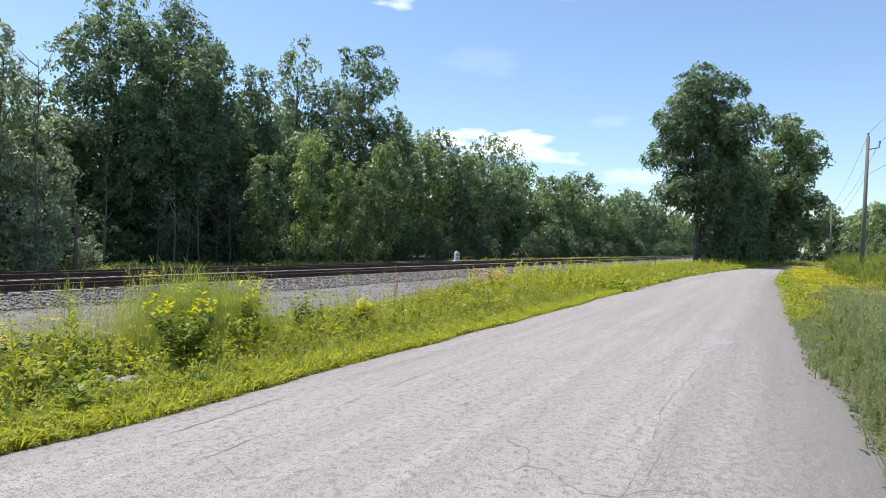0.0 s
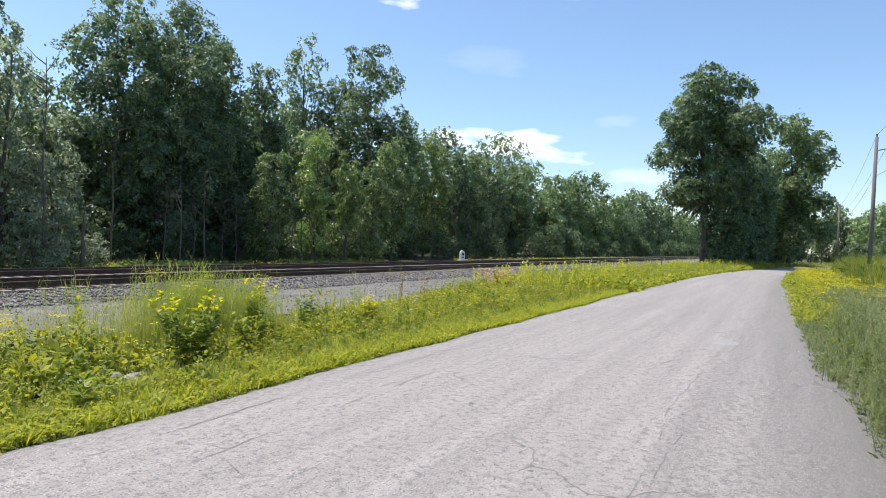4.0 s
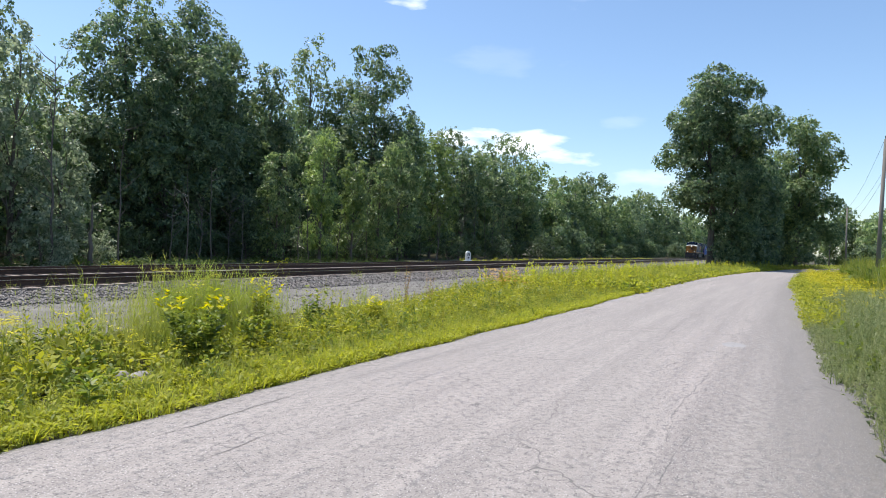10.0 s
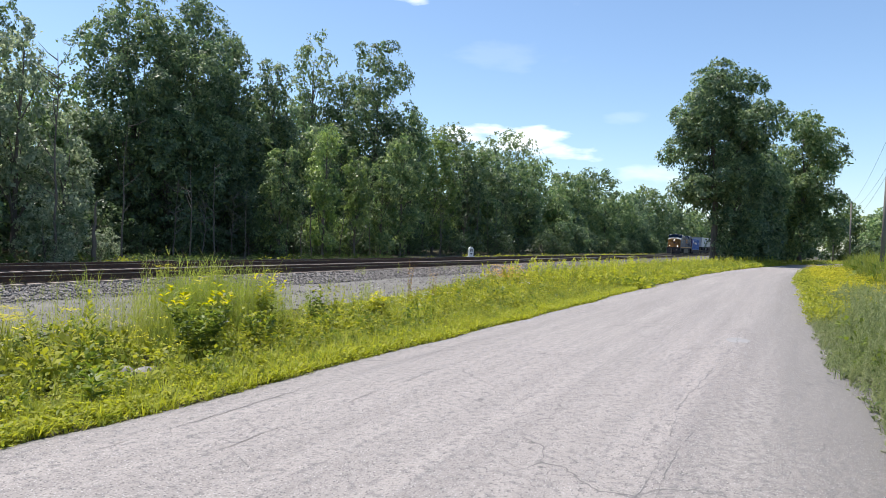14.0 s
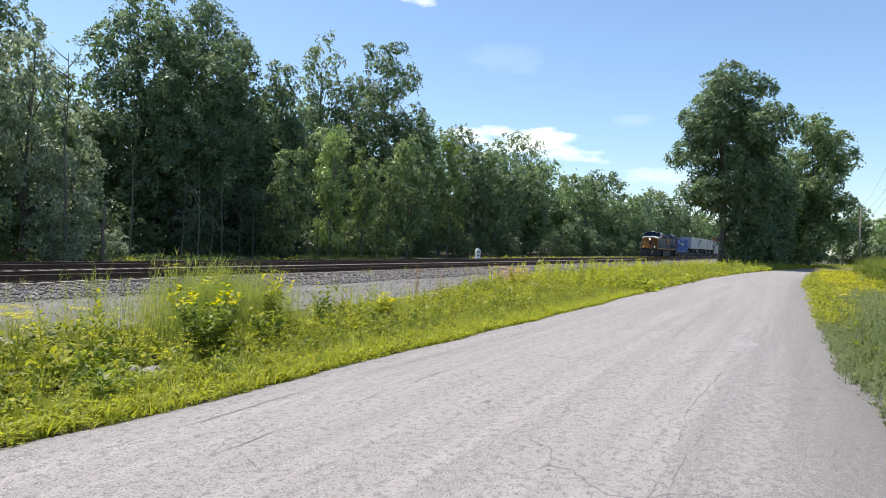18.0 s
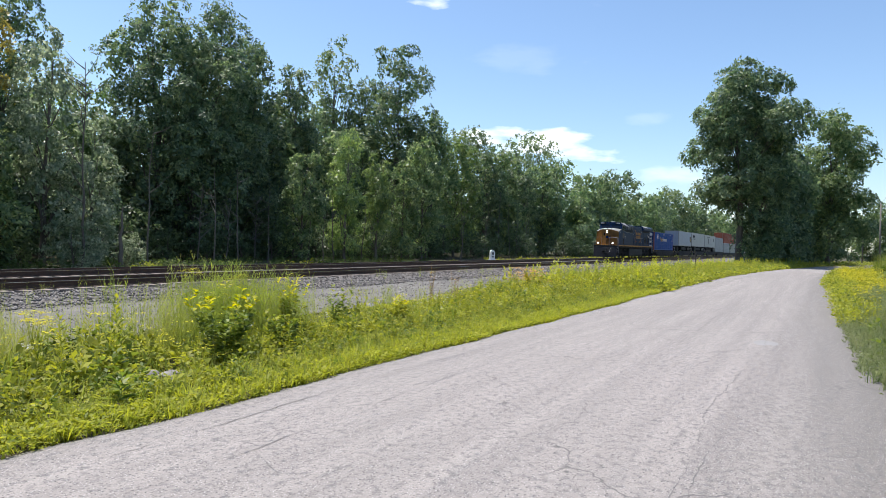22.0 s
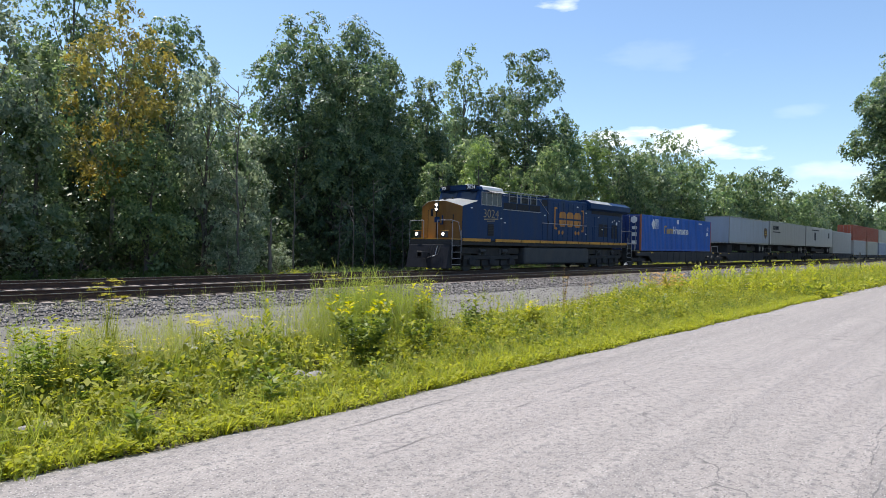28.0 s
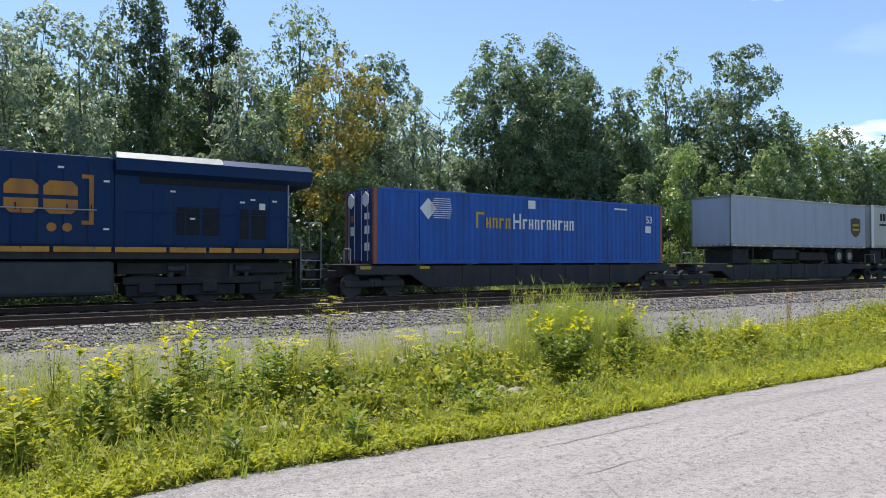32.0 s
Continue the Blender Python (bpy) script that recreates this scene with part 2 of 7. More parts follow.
M_STONE = surface("ballast_stone", (0.33, 0.31, 0.295), (0.17, 0.158, 0.15), 0.9, 0, 7, 60, 0.3, (0.15, 0.13, 0.12))
M_TIE = surface("weathered_tie", (0.30, 0.245, 0.21), (0.20, 0.16, 0.135), 0.9, 0, 5, 50, 0.5, stretch=(1, 0.15, 1))
M_RAIL = surface("rusty_rail", (0.085, 0.045, 0.03), (0.05, 0.03, 0.022), 0.75, 0.2, 8, 60, 0.3)
M_RAILTOP = surface("polished_rail_head", (0.56, 0.55, 0.54), (0.64, 0.63, 0.62), 0.24, 0.95, 3, 50, 0.05)
M_BARK = surface("grey_bark", (0.10, 0.085, 0.07), (0.16, 0.14, 0.12), 0.95, 0, 4, 25, 0.8, stretch=(1, 1, 0.2), depth=0.03)
M_BARKPALE = surface("pale_bark", (0.30, 0.27, 0.23), (0.22, 0.195, 0.165), 0.9, 0, 4, 25, 0.6, stretch=(1, 1, 0.25), depth=0.02)
# the light second greens of a, b, l, g put sunlit sparkle into colour
M_LEAF = {
    "a": leafy("leaves_mid_green", (0.06, 0.115, 0.048), (0.35, 0.41, 0.16), (0.10, 0.165, 0.065), 0.46, 0.45, 0.6, 0.8),
    "b": leafy("leaves_dark_green", (0.042, 0.085, 0.044), (0.27, 0.33, 0.145), (0.065, 0.115, 0.055), 0.44, 0.45, 0.6, 0.8),
    "l": leafy("leaves_silver_green", (0.10, 0.15, 0.08), (0.48, 0.52, 0.35), (0.13, 0.185, 0.09), 0.46, 0.45, 0.6, 0.9),
    "s": leafy("leaves_thin_green", (0.12, 0.165, 0.075), (0.29, 0.34, 0.165), (0.10, 0.145, 0.07), 0.45),
    "y": leafy("leaves_yellowing", (0.30, 0.22, 0.045), (0.22, 0.20, 0.055), (0.16, 0.17, 0.05), 0.45),
    "g": leafy("leaves_bright_green", (0.085, 0.15, 0.05), (0.36, 0.43, 0.13), (0.12, 0.19, 0.055), 0.42, 0.45, 0.6, 0.8),
    # dark vine leaves, also used to paint the wood's shade on bushes
    "d": leafy("leaves_vine_and_shade_dark", (0.034, 0.064, 0.03), (0.15, 0.20, 0.085), (0.042, 0.075, 0.034), 0.35),
}
M_HERB = leafy("verge_herb_leaves", (0.42, 0.41, 0.042), (0.10, 0.14, 0.025), (0.30, 0.31, 0.036), 0.40, 0.55, 0.25, 1.6)
M_LIME = leafy("lime_herb_leaves", (0.45, 0.435, 0.043), (0.16, 0.21, 0.03), (0.34, 0.345, 0.035), 0.42, 0.55, 0.25, 1.6)
M_HERBDARK = leafy("dark_herb_leaves", (0.085, 0.14, 0.022), (0.27, 0.32, 0.05), (0.16, 0.21, 0.03), 0.40, 0.5, 0.35, 1.6)
# herb greens darkened in the colour itself, for shade under the trees
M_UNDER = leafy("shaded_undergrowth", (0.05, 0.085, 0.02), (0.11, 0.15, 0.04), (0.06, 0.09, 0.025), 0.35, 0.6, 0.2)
M_GRASS = leafy("verge_grass", (0.28, 0.32, 0.04), (0.40, 0.38, 0.09), (0.15, 0.21, 0.03), 0.40, 0.55, 0.25, 1.6)
M_WISP = leafy("wispy_grass", (0.36, 0.39, 0.06), (0.24, 0.30, 0.06), (0.38, 0.38, 0.11), 0.4, 0.6, 0.2)
M_SAGE = leafy("grey_green_weeds", (0.27, 0.30, 0.13), (0.07, 0.11, 0.03), (0.24, 0.26, 0.12), 0.38, 0.55, 0.3, 2.0)
M_FLOWER = leafy("yellow_flowers", (0.60, 0.52, 0.012), (0.48, 0.46, 0.02), (0.55, 0.46, 0.012), 0.3, 0.6, 0.2)
M_ORANGE = leafy("orange_flowers", (0.52, 0.26, 0.025), (0.45, 0.30, 0.035), (0.38, 0.17, 0.025), 0.25)
M_WHITEFL = leafy("white_flowers", (0.65, 0.65, 0.60), (0.5, 0.5, 0.45), (0.6, 0.6, 0.55), 0.25)


# ======== mesh helpers ========
def part(name, bm, material, parent=None, label=""):
    me = bpy.data.meshes.new(name)
    bm.to_mesh(me)
    bm.free()
    me.materials.append(material)
    ob = new(name, me)
    if parent is not None:
        ob.parent = parent
    return tagged(ob, label)


def shape(boxes=(), rods=(), prisms=(), bevel=0.0, smooth=False):
    """One bmesh of boxes (x0, x1, y0, y1, z0, z1), rods (point, point, radius, sides[, end radius]) and prisms (outline in x-z, y0, y1)."""
    bm = bmesh.new()
    for x0, x1, y0, y1, z0, z1 in boxes:
        m = Matrix.Translation(((x0 + x1) / 2, (y0 + y1) / 2, (z0 + z1) / 2)) @ Matrix.Diagonal((abs(x1 - x0), abs(y1 - y0), abs(z1 - z0), 1))
        bmesh.ops.create_cube(bm, size=1, matrix=m)
    for outline, y0, y1 in prisms:
        lo = [bm.verts.new((x, y0, z)) for x, z in outline]
        hi = [bm.verts.new((x, y1, z)) for x, z in outline]
        bm.faces.new(lo)
        bm.faces.new(hi[::-1])
        for i in range(len(lo)):
            j = (i + 1) % len(lo)
            bm.faces.new((lo[i], hi[i], hi[j], lo[j]))
        bmesh.ops.recalc_face_normals(bm, faces=bm.faces)
    if bevel:
        bmesh.ops.bevel(bm, geom=bm.edges[:], offset=bevel, segments=2, affect="EDGES", profile=0.5)
    for a, b, r, sides, *r2 in rods:
        a, b = Vector(a), Vector(b)
        m = Matrix.Translation((a + b) / 2) @ (b - a).to_track_quat("Z", "Y").to_matrix().to_4x4()
        bmesh.ops.create_cone(bm, cap_ends=True, segments=sides, radius1=r, radius2=r2[0] if r2 else r, depth=(b - a).length, matrix=m)
    if smooth:
        for f in bm.faces:
            f.smooth = True
    return bm


def np_mesh(name, verts, faces, material, parent=None):
    """A mesh from numpy arrays; faces all have the same number of corners."""
    me = bpy.data.meshes.new(name)
    verts, faces = np.asarray(verts, np.float32), np.asarray(faces, np.int32)
    k = faces.shape[1]
    me.vertices.add(len(verts))
    me.vertices.foreach_set("co", verts.ravel())
    me.loops.add(faces.size)
    me.loops.foreach_set("vertex_index", faces.ravel())
    me.polygons.add(len(faces))
    me.polygons.foreach_set("loop_start", np.arange(0, faces.size, k, dtype=np.int32))
    me.update(calc_edges=True)
    me.materials.append(material)
    ob = new(name, me)
    if parent is not None:
        ob.parent = parent
    return ob


def quads(centres, u, v):
    """Leaf-shaped quads (diamonds) round centres, spanned by u and v."""
    c = np.asarray(centres)
    verts = np.stack([c - u, c + v * 0.9 - u * 0.1, c + u, c - v * 0.9 - u * 0.1], 1).reshape(-1, 3)
    return verts, np.arange(len(verts)).reshape(-1, 4)


def unit(a):
    return a / np.maximum(np.linalg.norm(a, axis=-1, keepdims=True), 1e-9)


def tubes(paths, sides=6):
    """Tapered tubes along paths [(points, radii)]; returns verts, quad faces."""
    V, F, base = [], [], 0
    ang = np.linspace(0, 2 * np.pi, sides, endpoint=False)
    for pts, rad in paths:
        pts = np.asarray(pts, float)
        d = unit(np.gradient(pts, axis=0))
        ref = np.where(np.abs(d[:, 2:3]) > 0.9, np.array([[1.0, 0, 0]]), np.array([[0, 0, 1.0]]))
        a = unit(np.cross(d, ref))
        b = np.cross(d, a)
        ring = pts[:, None] + np.asarray(rad)[:, None, None] * (np.cos(ang)[None, :, None] * a[:, None] + np.sin(ang)[None, :, None] * b[:, None])
        V.append(ring.reshape(-1, 3))
        n = len(pts)
        for i in range(n - 1):
            for j in range(sides):
                k = (j + 1) % sides
                F.append((base + i * sides + j, base + i * sides + k, base + (i + 1) * sides + k, base + (i + 1) * sides + j))
        base += n * sides
    return np.concatenate(V), np.array(F)


# ======== ground, road, railway bed ========
def road_mid(x):
    x = np.asarray(x, float)
    bend = np.clip(x - 35, 0, 100)
    return 2.1 - bend ** 2 / 700 - np.clip(x - 135, 0, None) * 0.286


def road_half(x):
    return 2.85 - 0.35 * np.clip((np.asarray(x, float) - 35) / 40, 0, 1)


def smooth_step(a, b, v):
    u = np.clip((v - a) / (b - a), 0, 1)
    return u * u * (3 - 2 * u)


def ground_z(x, y):
    x, y = np.asarray(x, float), np.asarray(y, float)
    off = y - road_mid(x)
    z = -0.05 - 0.12 * smooth_step(3.2, 6.0, off) - 0.20 * smooth_step(9.6, 11.0, y)
    z = z + 0.24 * smooth_step(27.5, 31.0, y)
    z = z + 0.5 * smooth_step(-4.0, -14.0, off)
    z = z + 0.05 * np.sin(x * 0.9 + y * 1.3) * np.sin(x * 0.37 - y * 0.6) * smooth_step(3.3, 5, np.abs(off))
    return z


def sheet(name, xs, ys, zf, material):
    X, Y = np.meshgrid(xs, ys, indexing="ij")
    V = np.stack([X, Y, zf(X, Y)], -1).reshape(-1, 3)
    n, m = len(xs), len(ys)
    i, j = np.meshgrid(np.arange(n - 1), np.arange(m - 1), indexing="ij")
    k = (i * m + j).ravel()
    ob = np_mesh(name, V, np.stack([k, k + m, k + m + 1, k + 1], 1), material)
    ob.data.shade_smooth()
    return ob


far_steps = np.geomspace(1, 2400, 40)
gx = np.concatenate([-20 - far_steps[::-1], np.arange(-20, 130, 0.8), 130 + far_steps])
gy = np.concatenate([-16 - far_steps[::-1], np.arange(-16, 32, 0.6), 32 + far_steps])
ground = tagged(sheet("ground", gx, gy, ground_z, M_EARTH), "grassy earth on both sides of the road and under the trees", "ground", kind="structure")

rx = np.concatenate([np.arange(-40, 120, 0.5), np.arange(120, 420, 4.0)])
rv = np.linspace(-1, 1, 25)
rng = np.random.default_rng(4)
wob_l, wob_r = (np.convolve(rng.normal(0, 0.10, len(rx)), np.ones(3) / 3, "same") for _ in range(2))
wob_l += 0.10 * smooth_step(9, 5, rx)


def verge_edge(x):
    """Where the asphalt ends on the railway side."""
    return road_mid(x) + road_half(x) + np.interp(x, rx, wob_l)


RX, RV = np.meshgrid(rx, rv, indexing="ij")
edge = np.where(RV > 0, wob_l[:, None], wob_r[:, None]) * np.abs(RV) ** 8
RY = road_mid(RX) + RV * (road_half(RX) + 0.45 * (RV < 0)) + edge
RZ = 0.0 + 0.03 * (1 - RV ** 2) - 0.05 * (np.abs(RV) > 0.99) + 0.006 * np.sin(RX * 1.7) * np.cos(RV * 5)
k = (np.arange(len(rx) - 1)[:, None] * len(rv) + np.arange(len(rv) - 1)[None]).ravel()
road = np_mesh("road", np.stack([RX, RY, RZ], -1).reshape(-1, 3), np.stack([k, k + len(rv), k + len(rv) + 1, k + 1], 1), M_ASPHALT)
road.data.shade_smooth()
road_uv = road.data.uv_layers.new(name="along_across")
UV = np.stack([RX, RV * (road_half(RX) + 0.45 * (RV < 0))], -1).reshape(-1, 2)
at = np.empty(len(road.data.loops), np.int32)
road.data.loops.foreach_get("vertex_index", at)
road_uv.data.foreach_set("uv", UV[at].ravel().astype(np.float32))
tagged(road, "worn light-grey asphalt road with cracks and a ragged edge", "road", kind="structure")


def path_z(x, y):
    return ground_z(x, y) * 0 - 0.235 + 0.015 * np.sin(x * 0.8) * np.sin(y * 2.1) - 0.04 * np.exp(-((y - 12.2) / 0.35) ** 2) - 0.04 * np.exp(-((y - 13.9) / 0.35) ** 2)


path = sheet("pavement", np.arange(-30, 160, 0.7), np.linspace(10.6, 16.4, 22), path_z, M_GRAVEL)
tagged(path, "pale gravel service track along the railway", "track", kind="structure")

NEAR_Y, TRAIN_Y, RAIL_Z = 18.95, 23.6, 0.2


def bed_z(x, y):
    z = np.interp(y, [15.4, 16.0, 17.4, 17.7, 24.8, 25.2, 26.8, 28.2], [-0.26, -0.2, -0.07, -0.05, -0.05, -0.08, -0.34, -0.40])
    return z + 0.02 * np.sin(x * 5.1 + y * 3.3) * np.sin(x * 2.3 - y * 6.1)


bed_x = np.concatenate([-60 - np.geomspace(2, 300, 12)[::-1], np.arange(-60, 110, 0.5), 110 + np.geomspace(2, 900, 20)])
bed = tagged(sheet("ballast_bed", bed_x, np.linspace(15.4, 28.2, 40), bed_z, M_BALLAST), "grey crushed-stone ballast bed under the railway", "ballast", kind="structure")


def rail_mesh(y, x0=-300.0, x1=900.0):
    h = [(-0.07, -0.17), (0.07, -0.17), (0.07, -0.155), (0.012, -0.14), (0.012, -0.045), (0.036, -0.03), (0.036, -0.004), (-0.036, -0.004), (-0.036, -0.03), (-0.012, -0.045), (-0.012, -0.14), (-0.07, -0.155)]
    bm = bmesh.new()
    a = [bm.verts.new((x0, dy, z)) for dy, z in h]
    b = [bm.verts.new((x1, dy, z)) for dy, z in h]
    for i in range(len(h)):
        j = (i + 1) % len(h)
        bm.faces.new((a[i], a[j], b[j], b[i]))
    return bm


def railway(y, label):
    thing = tagged(new("railway_track"), label, "railway track", "railway tracks")
    thing.location = (0, y, RAIL_Z)
    for s in (-0.755, 0.755):
        r = part("rail", rail_mesh(0), M_RAIL, thing)
        r.location.y = s
        part("rail_head", shape([(-300, 900, -0.034, 0.034, -0.004, 0.001)]), M_RAILTOP, r, "polished steel running surface")
    return thing


near_track = railway(NEAR_Y, "rusty-sided steel rails on weathered wooden ties, empty track")
far_track = railway(TRAIN_Y, "steel rails on wooden ties that carry the freight train")


# ======== trees ========
def crown_cloud(rng, h, w, base, blobs, n, size, full=2.4):
    """Bough centres and leaf quads of a crown: separate rounded boughs, each with leafy sprays on its upper, outer side and a shaded core."""
    want = rng.random((blobs * 14, 4))
    u = want[:, 0] ** 0.72
    env = w / 2 * np.clip(1 - np.where(u > 0.42, (u - 0.42) / 0.585, (0.42 - u) / 0.44) ** full, 0.03, 1) ** 0.5
    ang = want[:, 1] * 2 * np.pi
    p1, p2 = rng.random(2) * 6
    env = env * (0.86 + 0.16 * np.sin(2 * ang + 5 * u + p1) + 0.12 * np.sin(3 * ang - 9 * u + p2))
    rad = env * (0.12 + 0.88 * want[:, 2] ** 0.5)
    cand = np.stack([np.cos(ang) * rad, np.sin(ang) * rad, h * (base + (0.97 - base) * u)], 1)
    gap = 0.62 * (math.pi * (w / 2) ** 2 * h * (1 - base) / blobs) ** (1 / 3)
    keep = []
    for c in cand:
        if len(keep) >= blobs:
            break
        if not keep or np.min(np.linalg.norm(np.array(keep) - c, axis=1)) > gap:
            keep.append(c)
    C = np.array(keep)
    nb = len(C)
    B = gap * (0.60 + 0.60 * rng.random(nb)) * (1.1 - 0.3 * C[:, 2] / h)
    # sprays: flat fans of leaves on the outside of each bough
    share = B ** 2 / (B ** 2).sum()
    m = max(10, n // 15)
    pk = rng.choice(nb, m, p=share)
    out = C[pk] * np.array([1, 1, 0.0])
    out = out / np.maximum(np.linalg.norm(out, axis=1, keepdims=True), 0.3)
    d = unit(rng.normal(size=(m, 3)) + out * 0.55 + np.array([0, 0, 0.5]))
    S = C[pk] + d * (B[pk] * (0.72 + 0.42 * rng.random(m)))[:, None] * np.array([1.0, 1.0, 0.85])
    sn = unit(d * 0.75 + rng.normal(size=(m, 3)) * 0.3 + np.array([0, 0, 0.45]))
    pick = rng.integers(0, m, n)
    jit = rng.normal(size=(n, 3)) * size * 1.75
    jit -= sn[pick] * (jit * sn[pick]).sum(1)[:, None] * 0.75
    jit[:, 2] -= 0.18 * np.linalg.norm(jit[:, :2], axis=1)
    P = S[pick] + jit
    nrm = unit(sn[pick] + rng.normal(size=(n, 3)) * 0.38)
    t = unit(np.cross(nrm, rng.normal(size=(n, 3))))
    s = size * (0.6 + 0.75 * rng.random(n))[:, None]
    # core of each bough: large leaves that close it against the light
    k = n // 8
    ck = rng.choice(nb, k, p=share)
    cp = C[ck] * np.array([0.9, 0.9, 0.985]) + unit(rng.normal(size=(k, 3))) * (B[ck] * 0.6 * rng.random(k) ** 0.5)[:, None]
    cn = unit(rng.normal(size=(k, 3)))
    ct = unit(np.cross(cn, rng.normal(size=(k, 3))))
    cs = size * (1.25 + 0.8 * rng.random(k))[:, None]
    V, F = quads(np.concatenate([P, cp]), np.concatenate([t * s, ct * cs]), np.concatenate([np.cross(nrm, t) * s * 0.62, np.cross(cn, ct) * cs * 0.75]))
    # bring the crown to its measured height and width
    kz = h / np.percentile(V[:, 2], 99.7)
    kr = (w / 2) / np.percentile(np.hypot(V[:, 0], V[:, 1]), 95)
    fit = np.array([kr, kr, kz])
    return C * fit, B, V * fit, F


def make_tree(seed, h, w, style="a", base=0.15, n=7000, size=0.22, blobs=34, name="tree", bark=None, trunk_r=None, full=2.4, limbs=5):
    rng = np.random.default_rng(seed)
    C, B, V, F = crown_cloud(rng, h, w, base, blobs, n, size, full)
    thing = new(name)
    tr = trunk_r or 0.009 * h + 0.04
    zs = np.linspace(-0.3, 0.88 * h, 11)
    wob = np.cumsum(rng.normal(0, 0.018 * w, (11, 2)), 0) * np.linspace(0, 1, 11)[:, None]
    tp = np.column_stack([wob, zs])
    paths = [(tp, tr * (1 - 0.88 * np.linspace(0, 1, 11)) * np.where(np.arange(11) == 0, 1.35, 1))]
    for c, b in zip(C[::limbs], B[::limbs]):
        z0 = min(max(base * h + 0.04 * h, c[2] - 0.16 * h - 0.7 * math.hypot(c[0], c[1])), c[2])
        p0 = np.array([np.interp(z0, zs, tp[:, 0]), np.interp(z0, zs, tp[:, 1]), z0])
        mid = (p0 + c) / 2 + np.array([rng.normal(0, 0.02 * w), rng.normal(0, 0.02 * w), -0.008 * h])
        r0 = tr * 0.34 * (1 - z0 / h) + 0.015
        paths.append((np.array([p0, mid, c]), (r0, r0 * 0.65, 0.01)))
    tv, tf = tubes(paths, 6)
    trunk = np_mesh("trunk", tv, tf, bark or M_BARK, thing)
    trunk.data.shade_smooth()
    np_mesh("crown", V, F, M_LEAF[style], thing)
    return thing


WOOD = [
    (-6.0, 36.0, 13.5, 4.5, "a", 0.12),
    (-3.4, 37.0, 13.8, 4.3, "b", 0.12),
    (-1.0, 36.0, 12.5, 4.2, "l", 0.12),
    (0.4, 38.0, 14.3, 4.0, "l", 0.12),
    (2.1, 36.0, 13.5, 3.4, "l", 0.15),
    (3.7, 40.0, 15.5, 3.2, "s", 0.30),
    (4.7, 34.0, 14.9, 2.9, "d", 0.08),
    (7.8, 35.0, 16.4, 2.7, "d", 0.10),
    (6.8, 38.0, 14.0, 3.3, "l", 0.10),
    (9.4, 35.0, 12.8, 3.9, "l", 0.12),
    (10.4, 33.0, 10.4, 3.0, "a", 0.10),
    (15.1, 42.0, 18.5, 4.9, "s", 0.30),
    (13.9, 33.5, 13.2, 5.1, "y", 0.30),
    (18.3, 37.0, 14.6, 4.6, "b", 0.08),
    (20.2, 36.0, 12.4, 3.8, "l", 0.05),
    (23.0, 37.0, 10.6, 3.4, "a", 0.05),
    (16.3, 35.0, 7.6, 4.2, "a", 0.05),
    (25.6, 38.0, 11.0, 3.6, "l", 0.05),
    (22.0, 34.5, 8.2, 3.4, "l", 0.05),
    (27.3, 36.0, 16.5, 6.8, "b", 0.08),
    (32.5, 37.0, 18.1, 7.6, "b", 0.08),
    (29.2, 35.0, 14.0, 7.1, "b", 0.06),
    (34.4, 36.6, 13.2, 4.4, "b", 0.06),
    (37.2, 38.0, 16.3, 3.6, "b", 0.08),
    (36.4, 36.6, 11.4, 4.0, "b", 0.08),
    (41.5, 38.0, 15.8, 4.9, "b", 0.08),
    (51.7, 42.0, 21.6, 4.8, "s", 0.30),
    (53.1, 40.0, 17.1, 3.8, "s", 0.20),
    (55.7, 37.0, 21.2, 8.2, "b", 0.10),
    (41.0, 36.8, 9.0, 3.2, "b", 0.06),
    (43.4, 33.8, 10.6, 3.6, "g", 0.08),
    (46.4, 36.8, 9.4, 3.0, "b", 0.06),
    (47.9, 33.8, 9.4, 3.0, "g", 0.06),
    (50.0, 36.8, 10.6, 3.4, "b", 0.06),
    (38.4, 34.0, 8.2, 3.2, "a", 0.08),
    (53.2, 34.5, 9.4, 3.4, "a", 0.08),
    (58.5, 35.5, 12.6, 4.6, "a", 0.08),
    (64.5, 38.0, 16.1, 5.3, "a", 0.08),
    (70.0, 38.0, 15.1, 6.1, "g", 0.08),
    (82.8, 42.0, 18.3, 5.0, "s", 0.30),
    (76.0, 37.0, 13.6, 5.4, "b", 0.08),
    (81.4, 38.0, 14.9, 6.2, "a", 0.08),
    (97.3, 42.0, 18.9, 6.4, "s", 0.30),
    (90.0, 38.0, 13.8, 6.2, "b", 0.08),
    (110.9, 44.0, 21.9, 8.7, "s", 0.30),
    (104.0, 40.0, 15.2, 7.2, "a", 0.08),
    (117.8, 42.0, 17.3, 8.5, "a", 0.10),
    (133.8, 42.0, 16.7, 8.3, "a", 0.08),
    (147.0, 42.0, 17.4, 9.5, "a", 0.08),
    (162.5, 42.0, 20.6, 12.7, "b", 0.08),
    (176.7, 40.0, 16.2, 7.6, "a", 0.08),
    (195.0, 41.0, 17.0, 11.0, "b", 0.08),
    (224.2, 42.0, 21.9, 17.0, "a", 0.08),
    (266.2, 40.0, 19.7, 13.2, "b", 0.08),
    (305.0, 41.0, 19.5, 15.0, "a", 0.08),
    (354.2, 42.0, 21.0, 20.2, "a", 0.08),
    (440.5, 42.0, 20.8, 17.7, "a", 0.08),
]
